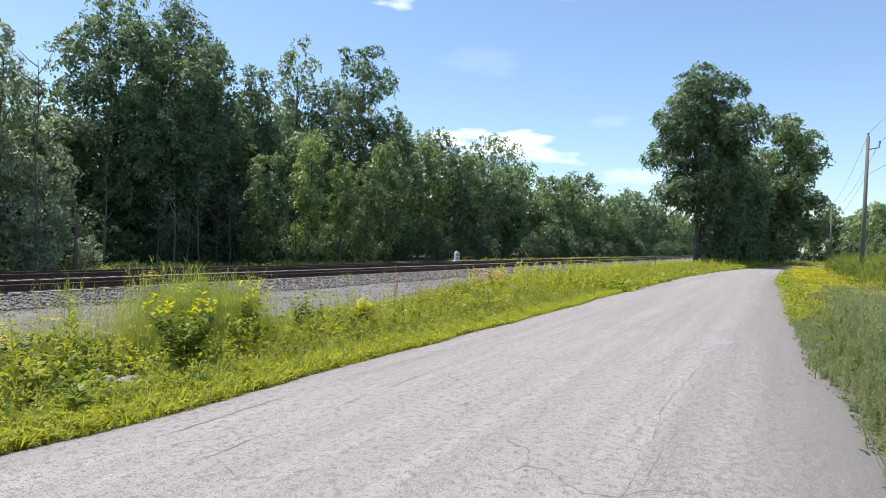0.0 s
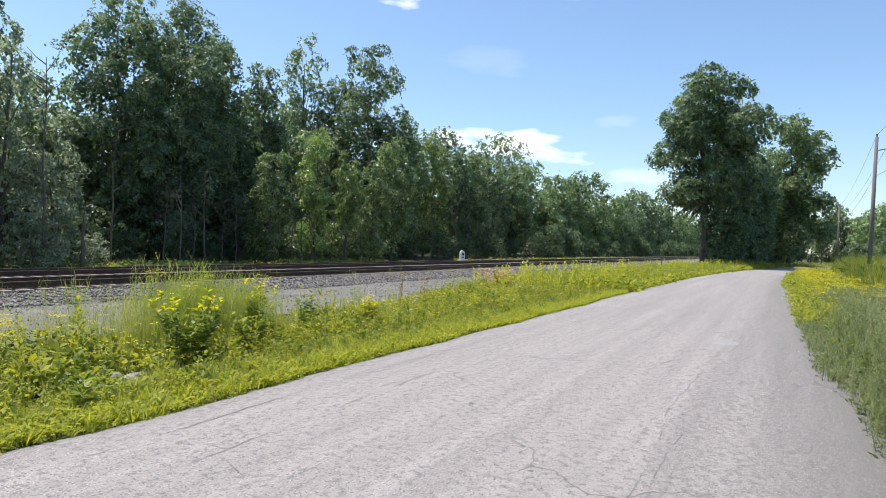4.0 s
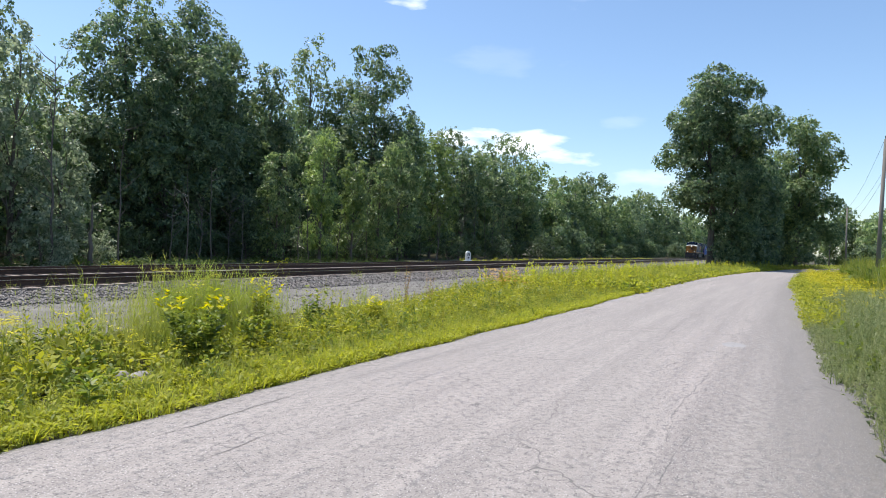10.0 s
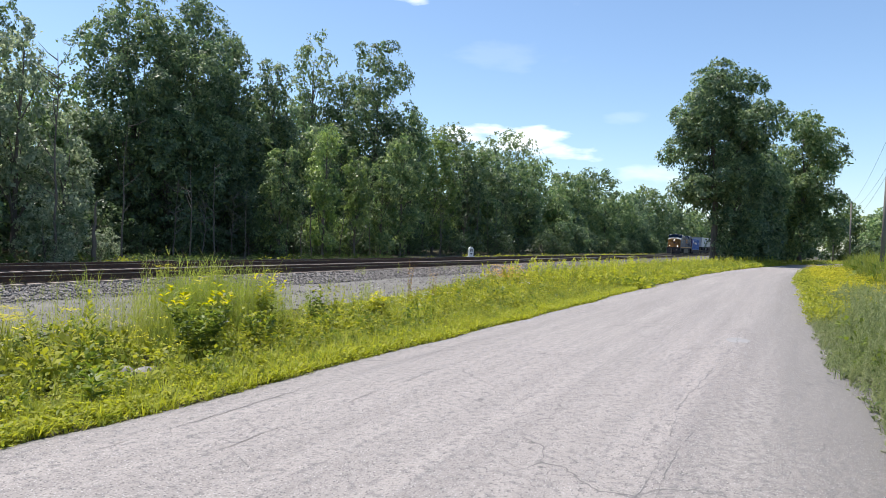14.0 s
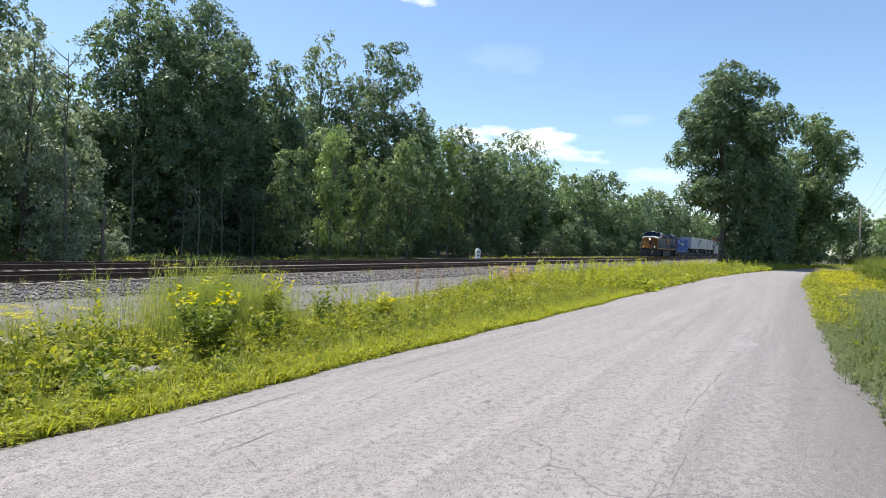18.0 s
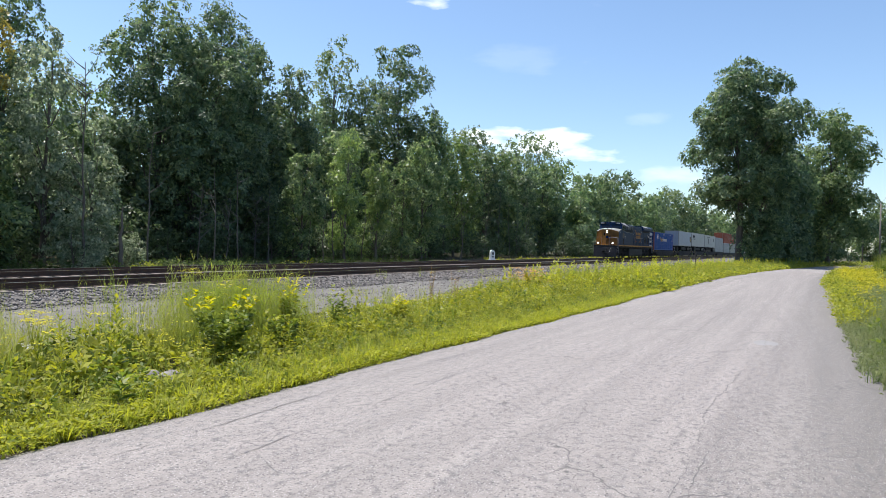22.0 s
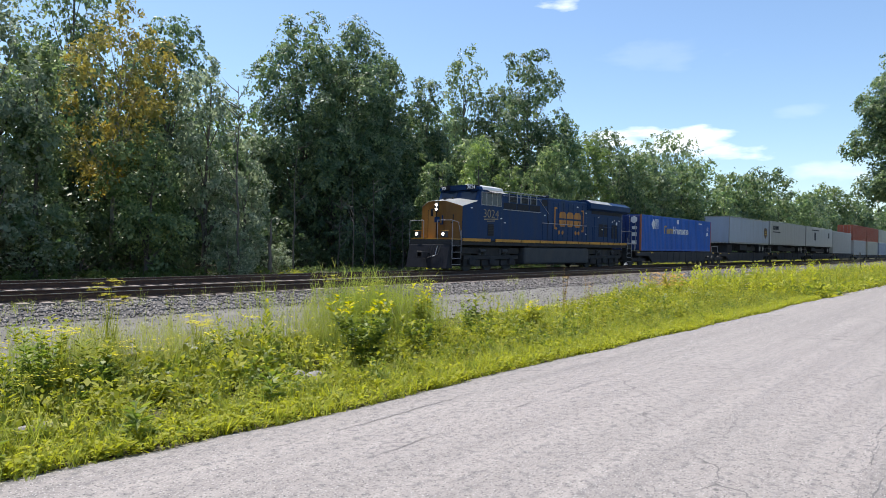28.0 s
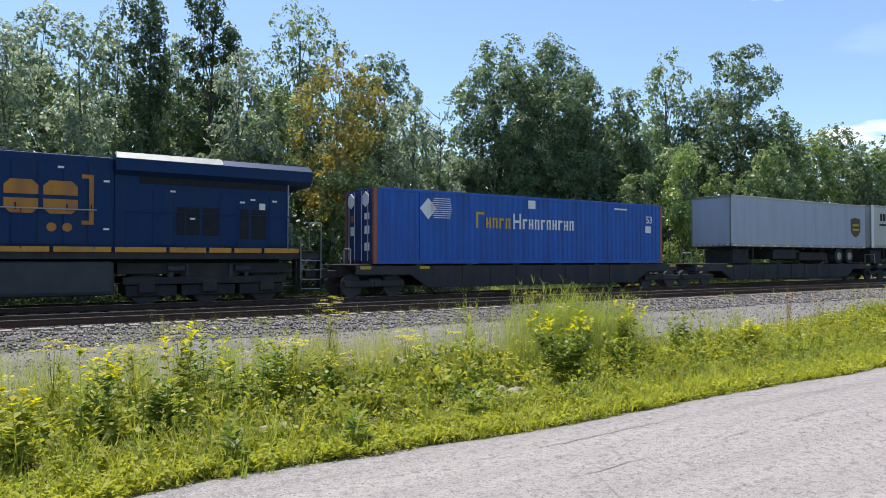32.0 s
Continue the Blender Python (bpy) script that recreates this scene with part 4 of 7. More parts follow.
    for y0, y1 in ((-1.25, -0.15), (0.15, 1.25)):
        ws = part("windscreen", shape(prisms=[([(2.72, 3.9), (2.74, 3.9), (2.95, 4.42), (2.93, 4.42)], y0, y1)]), M_GLASS, L)
    for s in (-1, 1):
        y = s * 1.465
        for x0, x1 in ((3.05, 3.45), (3.52, 3.98), (4.03, 4.47), (4.53, 4.9)):
            w = part("side_window", shape([(x0, x1, y - 0.012, y + 0.012, 3.68, 4.36)], bevel=0.004), M_GLASS, L)
            fr = [(x0 - 0.02, x0 + 0.005, y - 0.025, y + 0.025, 3.64, 4.4), (x1 - 0.005, x1 + 0.02, y - 0.025, y + 0.025, 3.64, 4.4), (x0, x1, y - 0.025, y + 0.025, 3.655, 3.685), (x0, x1, y - 0.025, y + 0.025, 4.36, 4.39)]
            part("window_frame", shape(fr), M_RAILING, w, "bright metal window frame")
        bm = bmesh.new()
        bm.faces.new([bm.verts.new(q) for q in ((3.5, s * 1.49, 4.50), (5.0, s * 1.49, 4.50), (5.05, s * 1.86, 4.36), (3.45, s * 1.86, 4.36))])
        bmesh.ops.solidify(bm, geom=bm.faces[:], thickness=0.02)
        bmesh.ops.recalc_face_normals(bm, faces=bm.faces)
        part("sunshade", bm, M_ROOF, L, "pale tilted sunshade")
    part("cab_vent", shape([(3.65, 4.2, -1.475, -1.45, 1.95, 2.62)]), M_DARK, L)
    for k in range(7):
        part("vent_slat", shape([(3.66, 4.19, -1.49, -1.47, 1.98 + k * 0.09, 2.02 + k * 0.09)]), M_BLACK, L)
    lettering("side_figures", "3024", 0.66, M_FIGURE, L, 3.2, -1.466, 2.98, 1.42, -0.012)
    part("side_flash", plate([[(3.3, 2.83), (4.62, 2.9), (4.62, 2.96), (3.3, 2.90)], [(3.6, 2.74), (4.3, 2.79), (4.3, 2.84), (3.6, 2.79)]], -1.462), M_FIGURE, L, "yellow flash under the figures")
    # equipment cabinet behind the cab
    part("equipment_cabinet", shape(prisms=[([(4.98, 1.70), (10.05, 1.70), (10.05, 4.46), (4.98, 4.46)], -1.38, 1.38)], bevel=0.025), M_BLUE, L)
    for s in (-1, 1):
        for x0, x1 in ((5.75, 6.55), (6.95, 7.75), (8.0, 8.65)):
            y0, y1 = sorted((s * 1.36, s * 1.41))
            # near-black backing: the dark between the slats is in its colour
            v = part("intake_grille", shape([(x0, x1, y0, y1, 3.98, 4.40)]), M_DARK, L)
            for k in range(5):
                part("slat", shape([(x0, x1, min(s * 1.395, s * 1.43), max(s * 1.395, s * 1.43), 4.01 + k * 0.08, 4.035 + k * 0.08)]), M_TANK, v)
            for xx in (x0, x1):
                part("grille_post", shape([(xx - 0.02, xx + 0.02, min(s * 1.39, s * 1.45), max(s * 1.39, s * 1.45), 3.95, 4.5)]), M_RAILING, v)
        y0, y1 = sorted((s * 1.375, s * 1.395))
        part("cabinet_ledge", shape([(5.2, 9.2, min(s * 1.375, s * 1.43), max(s * 1.375, s * 1.43), 3.50, 3.535)], bevel=0.004), M_RAILING, L)
        # flat plates on the wall, near-black in place of a recess's shade
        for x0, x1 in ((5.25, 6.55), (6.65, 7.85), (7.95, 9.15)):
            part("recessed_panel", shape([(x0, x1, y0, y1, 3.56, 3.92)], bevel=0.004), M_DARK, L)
        part("grille_bar", shape([(5.1, 9.2, min(s * 1.44, s * 1.46), max(s * 1.44, s * 1.46), 4.30, 4.325)]), M_RAILING, L)
        part("panel_seam", shape([(10.0, 10.04, y0, y1, 1.75, 4.42)]), M_DARK, L)
        part("inset_panel", shape([(9.35, 9.95, y0, y1, 3.95, 4.35)]), M_DARK, L)
    part("roof_rail", shape(rods=[((5.1, -1.3, 4.58), (9.9, -1.3, 4.58), 0.018, 6)] + [((x, -1.3, 4.44), (x, -1.3, 4.58), 0.014, 5) for x in (5.2, 6.4, 7.6, 8.8, 9.8)]), M_RAILING, L)
    # engine hood with doors
    part("engine_hood", shape(prisms=[([(10.05, 1.70), (15.4, 1.70), (15.4, 4.52), (10.05, 4.52)], -1.26, 1.26)], bevel=0.06), M_BLUE, L)
    for s in (-1, 1):
        for k in range(8):
            x0 = 10.2 + k * 0.64
            y0, y1 = sorted((s * 1.25, s * 1.285))
            d = part("hood_door", shape([(x0 + 0.02, x0 + 0.61, y0, y1, 1.85, 4.28)], bevel=0.008), M_BLUE, L)
            part("door_handle", shape([(x0 + 0.08, x0 + 0.12, min(s * 1.28, s * 1.32), max(s * 1.28, s * 1.32), 2.85, 3.05)]), M_BLACK, d)
    part("exhaust_stack", shape([(12.4, 13.3, -0.35, 0.35, 4.5, 4.68)], bevel=0.03), M_BLACK, L)
    part("roof_hatches", shape([(10.3 + k * 1.25, 11.3 + k * 1.25, -0.7, 0.7, 4.5, 4.57) for k in range(4)], bevel=0.015), M_BLUE, L)
    # radiator section with overhanging wings
    part("radiator_hood", shape(prisms=[([(15.4, 1.70), (20.85, 1.70), (20.85, 4.3), (15.4, 4.3)], -1.22, 1.22)], bevel=0.04), M_BLUE, L)
    bm = bmesh.new()
    ring = [(-1.2, 4.0), (-1.52, 4.14), (-1.52, 4.50), (-1.15, 4.72), (1.15, 4.72), (1.52, 4.50), (1.52, 4.14), (1.2, 4.0)]
    a = [bm.verts.new((15.42, y, z)) for y, z in ring]
    b = [bm.verts.new((21.65, y, z - 0.02)) for y, z in ring]
    bm.faces.new(a)
    bm.faces.new(b[::-1])
    for i in range(len(ring)):
        j = (i + 1) % len(ring)
        bm.faces.new((a[i], b[i], b[j], a[j]))
    bmesh.ops.recalc_face_normals(bm, faces=bm.faces)
    part("radiator_wing", bm, M_BLUE, L, "blue overhanging radiator housing")
    for s in (-1, 1):
        bm = bmesh.new()
        bm.faces.new([bm.verts.new(q) for q in ((15.45, s * 1.525, 4.51), (18.6, s * 1.525, 4.50), (18.6, s * 1.15, 4.735), (15.45, s * 1.15, 4.735))])
        bmesh.ops.solidify(bm, geom=bm.faces[:], thickness=0.012)
        bmesh.ops.recalc_face_normals(bm, faces=bm.faces)
        part("wing_cap", bm, M_ROOF, L, "pale sloping radiator cover")
    part("wing_screen", shape([(18.4, 21.55, -1.1, 1.1, 4.70, 4.745)], bevel=0.01), M_TANK, L)
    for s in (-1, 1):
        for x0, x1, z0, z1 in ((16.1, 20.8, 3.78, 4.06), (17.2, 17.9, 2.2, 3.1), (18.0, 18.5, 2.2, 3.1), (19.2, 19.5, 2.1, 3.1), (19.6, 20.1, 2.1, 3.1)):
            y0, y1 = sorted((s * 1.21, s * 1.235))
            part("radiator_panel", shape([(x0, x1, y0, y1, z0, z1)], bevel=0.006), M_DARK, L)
        for x0, x1, z0, z1 in ((16.5, 17.1, 1.85, 3.6), (18.55, 19.1, 1.85, 3.6), (20.2, 20.8, 1.85, 3.6)):
            y0, y1 = sorted((s * 1.21, s * 1.25))
            part("rear_door", shape([(x0, x1, y0, y1, z0, z1)], bevel=0.008), M_BLUE, L)
    # small white plates along the side
    marks = [(5.3, 2.72, 1.39), (9.6, 3.35, 1.39), (13.9, 4.1, 1.3), (15.1, 3.75, 1.3), (15.1, 2.3, 1.3), (19.2, 3.3, 1.25), (19.55, 3.4, 1.25), (20.3, 3.38, 1.25), (17.0, 3.55, 1.25), (17.6, 2.7, 1.25), (2.1, 3.42, 1.465), (4.85, 2.95, 1.465)]
    for x, z, y in marks:
        part("white_plate", shape([(x, x + 0.16, -y - 0.01, -y + 0.01, z, z + 0.06)]), M_WHITE, L)
    part("white_plate", shape([(19.85, 20.05, -1.26, -1.24, 3.1, 3.32)]), M_WHITE, L)
    # company mark as plain shapes: brackets, three blocks, four dots
    y = -1.290
    part("mark_bracket", plate([rect(11.0, 11.12, 2.55, 3.98), rect(11.12, 11.32, 3.86, 3.98), rect(11.12, 11.32, 2.55, 2.67)], y), M_MARK, L, "yellow bracket")
    part("mark_bracket", plate([rect(14.72, 14.84, 2.45, 3.95), rect(14.52, 14.72, 3.83, 3.95), rect(14.52, 14.72, 2.45, 2.57)], y), M_MARK, L, "yellow bracket")
    for x0, x1 in ((11.62, 12.46), (12.58, 13.42), (13.54, 14.42)):
        c = 0.16
        part("mark_block", plate([[(x0 + c, 2.75), (x1 - c, 2.75), (x1, 2.75 + c), (x1, 3.18), (x0, 3.18), (x0, 2.75 + c)], [(x0, 3.30), (x1, 3.30), (x1, 3.72 - c), (x1 - c, 3.72), (x0 + c, 3.72), (x0, 3.72 - c)]], y), M_MARK, L, "plain yellow block")
    for x in (11.6, 12.05, 13.75, 14.15):
        part("mark_dot", plate([disc(x, 2.36, 0.13)], y), M_MARK, L)
    # tank
    bm = shape(prisms=[([(7.45, 0.32), (15.4, 0.32), (15.4, 1.36), (7.45, 1.36)], -1.42, 1.42)], bevel=0.12)
    part("fuel_tank", bm, M_TANK, L, "dusty black fuel tank")
    part("air_reservoir", shape(rods=[((7.7, -1.42, 1.48), (11.5, -1.42, 1.48), 0.09, 10)]), M_BLACK, L)
    # trucks
    for cx in (4.55, 18.25):
        T = part("truck", shape([(cx - 2.75, cx + 2.75, -1.1, 1.1, 0.95, 1.3), (cx - 2.5, cx - 1.0, -1.05, 1.05, 0.25, 0.6), (cx + 1.0, cx + 2.5, -1.05, 1.05, 0.25, 0.6), (cx - 0.85, cx + 0.85, -1.05, 1.05, 0.25, 0.6), (cx - 2.6, cx + 2.6, -1.16, -1.02, 0.62, 0.86), (cx - 2.6, cx + 2.6, 1.02, 1.16, 0.62, 0.86), (cx - 0.9, cx + 0.9, -1.1, 1.1, 0.7, 1.0)] + [(cx + d - 0.24, cx + d + 0.24, s - 0.1, s + 0.1, 0.35, 0.75) for d in (-1.9, 0, 1.9) for s in (-1.1, 1.1)], bevel=0.03), M_BLACK, L, "three-axle black truck")
        for d in (-1.9, 0, 1.9):
            wheelset(cx + d, 0.53, T, M_TANK)
        for d in (-1.2, -0.7, 0.7, 1.2):
            part("spring", shape(rods=[((cx + d, -1.12, 0.86), (cx + d, -1.12, 1.25), 0.09, 10)]), M_TANK, T)
        for d in (-1.3, 0.8):
            part("brake_cylinder", shape(rods=[((cx + d, -1.2, 1.12), (cx + d + 0.5, -1.2, 1.12), 0.11, 10)]), M_TANK, T)
    # steps and grab rails at the four corners
    for x0, x1 in ((0.52, 1.22), (21.25, 21.95)):
        for s in (-1, 1):
            y0, y1 = sorted((s * 1.12, s * 1.5))
            for xs_ in (x1, x0 - 0.03):
                part("step_side", shape([(xs_, xs_ + 0.03, y0, y1, 0.32, 1.66)]), M_BLACK, L)
            for z in (0.36, 0.69, 1.02, 1.35):
                part("step", shape([(x0, x1, y0, y1, z, z + 0.035)], bevel=0.006), M_BLACK, L)
                part("step_edge", shape([(x0, x1, min(s * 1.495, s * 1.515), max(s * 1.495, s * 1.515), z + 0.012, z + 0.034)]), M_RAILING, L, "pale step edge")
            for x in (x0 - 0.02, x1 + 0.02):
                part("grab_rail", shape(rods=[((x, s * 1.53, 0.75), (x, s * 1.53, 2.7 if x < 1 or x > 21.5 else 2.2), 0.015, 8)]), M_RAILING, L)
    part("front_rail", shape(rods=[((0.5, -1.5, 2.72), (0.5, -0.5, 2.72), 0.015, 8), ((0.5, -0.5, 1.7), (0.5, -0.5, 2.72), 0.015, 8), ((0.5, -1.5, 2.72), (1.0, -1.53, 2.62), 0.015, 8), ((1.0, -1.53, 2.62), (1.25, -1.53, 1.75), 0.015, 8)]), M_RAILING, L)
    part("front_rail", shape(rods=[((0.5, 0.5, 1.7), (0.5, 0.5, 2.72), 0.015, 8), ((0.5, 0.5, 2.72), (0.5, 1.5, 2.72), 0.015, 8)]), M_RAILING, L)
    part("rear_rail", shape(rods=[((21.95, -1.5, 2.7), (21.95, -0.4, 2.7), 0.015, 8), ((21.95, -0.4, 1.7), (21.95, -0.4, 2.7), 0.015, 8), ((21.3, -1.5, 2.7), (21.95, -1.5, 2.7), 0.015, 8)]), M_RAILING, L)
    part("corner_post", shape([(20.85, 20.9, -1.25, -1.2, 1.7, 4.08)], bevel=0.01), M_RAILING, L, "pale rear corner strip")
    part("side_handrail", shape(rods=[((9.2, -1.52, 2.88), (14.9, -1.52, 2.88), 0.02, 8), ((10.1, -1.46, 3.45), (8.95, -1.42, 4.35), 0.010, 6)]), M_RAILING, L)
    for x in (9.25, 11.1, 13.0, 14.85):
        part("rail_post", shape(rods=[((x, -1.52, 1.72), (x, -1.52, 2.88), 0.016, 6)]), M_BLUE, L)
    part("side_handrail", shape(rods=[((15.6, -1.52, 2.88), (20.9, -1.52, 2.88), 0.016, 8)] + [((x, -1.52, 1.72), (x, -1.52, 2.88), 0.016, 6) for x in (15.7, 17.4, 19.1, 20.8)]), M_BLUE, L)
    # lamps
    for z in (3.34, 3.56):
        part("headlamp", shape(rods=[((0.90, -0.02, z), (0.99, -0.02, z), 0.068, 18)]), M_LAMP, L, "lit headlamp")
    part("headlamp_housing", shape([(0.92, 0.98, -0.16, 0.12, 3.2, 3.7)], bevel=0.02), M_TANK, L)
    for y in (-0.95, 0.95):
        part("ditch_light", shape(rods=[((0.40, y, 1.98), (0.50, y, 1.98), 0.075, 18)]), M_LAMP, L, "lit ditch light")
        part("light_housing", shape([(0.44, 0.66, y - 0.15, y + 0.15, 1.82, 2.14)], bevel=0.02), M_TANK, L)
        part("light_cap", shape([(0.40, 0.70, y - 0.18, y + 0.18, 2.14, 2.18)], bevel=0.01), M_YELLOW, L, "yellow cap over the ditch light")
    part("bell_and_horns", shape(rods=[((11.2, -0.2, 4.72), (11.9, -0.2, 4.72), 0.05, 8, 0.12), ((11.2, 0.05, 4.72), (11.8, 0.05, 4.72), 0.05, 8, 0.1), ((11.4, 0, 4.5), (11.4, 0, 4.72), 0.04, 6)]), M_BLACK, L)
    return L


def corrugated(x0, x1, y, z0, z1, side, pitch=0.28, depth=0.035):
    """A corrugated steel wall along x, facing side (-1 or 1)."""
    n = int((x1 - x0) / pitch)
    xs, ys = [], []
    for i in range(n):
        a = x0 + (x1 - x0) * i / n
        p = (x1 - x0) / n
        xs += [a, a + 0.36 * p, a + 0.5 * p, a + 0.86 * p]
        ys += [0, 0, depth, depth]
    xs.append(x1)
    ys.append(0)
    bm = bmesh.new()
    lo = [bm.verts.new((x, y - side * d, z0)) for x, d in zip(xs, ys)]
    hi = [bm.verts.new((x, y - side * d, z1)) for x, d in zip(xs, ys)]
    for i in range(len(xs) - 1):
        bm.faces.new((lo[i], lo[i + 1], hi[i + 1], hi[i]) if side < 0 else (lo[i], hi[i], hi[i + 1], lo[i + 1]))
    return bm


def build_container(length, z0, material, label, posts=None, door_mat=None, height=2.9):
    """A box container, floor at z0 over its origin, doors at the -x end."""
    C = tagged(new("shipping_container"), label, "container", "containers and trailers")
    posts = posts or material
    z1, w = z0 + height, 1.3
    part("core", shape([(0.06, length - 0.06, -w + 0.06, w - 0.06, z0 + 0.02, z1 - 0.04)]), door_mat or material, C)
    for s in (-1, 1):
        part("corrugated_wall", corrugated(0.14, length - 0.14, s * (w - 0.005), z0 + 0.15, z1 - 0.1, s), material, C)
        for a, b in ((z0, z0 + 0.16), (z1 - 0.11, z1)):
            y0, y1 = sorted((s * (w - 0.08), s * w))
            part("side_rail", shape([(0.1, length - 0.1, y0, y1, a, b)], bevel=0.008), material, C)
        for x in (0, length - 0.14):
            y0, y1 = sorted((s * (w - 0.12), s * (w + 0.005)))
            part("corner_post", shape([(x, x + 0.14, y0, y1, z0, z1 + 0.004)], bevel=0.008), posts, C)
    if length > 15:
        for x in (2.0, length - 2.06):
            part("rib", shape([(x, x + 0.08, -w - 0.006, -w + 0.05, z0, z1)], bevel=0.006), material, C)
    part("roof", shape([(0.05, length - 0.05, -w + 0.02, w - 0.02, z1 - 0.03, z1 - 0.005)]), material, C)
    for y0, y1 in ((-w + 0.13, -0.02), (0.02, w - 0.13)):
        d = part("door", shape([(-0.01, 0.07, y0, y1, z0 + 0.12, z1 - 0.1)], bevel=0.01), door_mat or material, C)
        for y in (y0 + 0.3, y1 - 0.3):
            part("lock_rod", shape(rods=[((-0.04, y, z0 + 0.1), (-0.04, y, z1 - 0.08), 0.02, 6)]), M_STEEL, d)
    return C


def freight_truck(cx, parent, label="two-axle freight truck"):
    T = part("truck", shape([(cx - 1.25, cx + 1.25, s - 0.07, s + 0.07, 0.38, 0.62) for s in (-1.0, 1.0)] + [(cx - 0.25, cx + 0.25, -1.0, 1.0, 0.35, 0.7)], bevel=0.03), M_CARGREY, parent)
    for d in (-0.88, 0.88):
        wheelset(cx + d, 0.42, T, M_TANK)
    for dx in (-0.15, 0, 0.15):
        for s in (-1.05, 1.05):
            part("spring", shape(rods=[((cx + dx, s, 0.4), (cx + dx, s, 0.62), 0.07, 8)]), M_TANK, T)


def build_flat(length, label, deck=1.2, trucks=(1.2,), both=True):
    """A skeleton car: centre sill, cross arms, side rails, trucks."""
    F = tagged(new("flat_car"), label, "rail car", "cars of the train")
    part("centre_sill", shape([(0, length, -0.3, 0.3, 0.75, deck - 0.02)], bevel=0.02), M_CARGREY, F)
    for s in (-1, 1):
        y0, y1 = sorted((s * 1.16, s * 1.3))
        part("side_sill", shape(prisms=[([(0.3, deck - 0.08), (0.3, deck - 0.4), (2.6, deck - 0.42), (3.4, 0.3), (length - 3.4, 0.3), (length - 2.6, deck - 0.42), (length - 0.3, deck - 0.4), (length - 0.3, deck - 0.08)], y0, y1)], bevel=0.015), M_CARGREY, F)
        for k in range(int((length - 7) / 1.4)):
            part("sill_rib", shape([(3.6 + k * 1.4, 3.68 + k * 1.4, min(s * 1.29, s * 1.33), max(s * 1.29, s * 1.33), 0.34, deck - 0.1)]), M_CARGREY, F)
        for x in (0.45, 3.0, length - 0.9):
            part("safety_mark", shape([(x, x + 0.45, min(s * 1.29, s * 1.31), max(s * 1.29, s * 1.31), deck - 0.2, deck - 0.09)]), M_SPOT, F, "faded yellow mark")
    for x in np.arange(0.6, length, 2.4):
        part("cross_arm", shape([(x - 0.14, x + 0.14, -1.28, 1.28, deck - 0.2, deck - 0.01)], bevel=0.015), M_CARGREY, F)
    for x in trucks:
        freight_truck(x, F)
    if both:
        freight_truck(length - 1.2, F)
    for x in (-0.45, length - 0.1):
        part("coupler", shape([(x, x + 0.55, -0.15, 0.15, 0.72, 1.0)], bevel=0.03), M_CARGREY, F)
    part("platform", shape([(0, 1.0, -1.25, 1.25, deck - 0.06, deck - 0.02)], bevel=0.01), M_CARGREY, F)
    part("brake_stand", shape(rods=[((0.1, -1.2, deck - 0.05), (0.1, -1.2, deck + 0.55), 0.025, 6), ((0.1, -0.6, deck - 0.05), (0.1, -0.6, deck + 0.55), 0.025, 6), ((0.1, -1.2, deck + 0.55), (0.1, -0.6, deck + 0.55), 0.025, 6)]), M_RAILING, F)
    return F


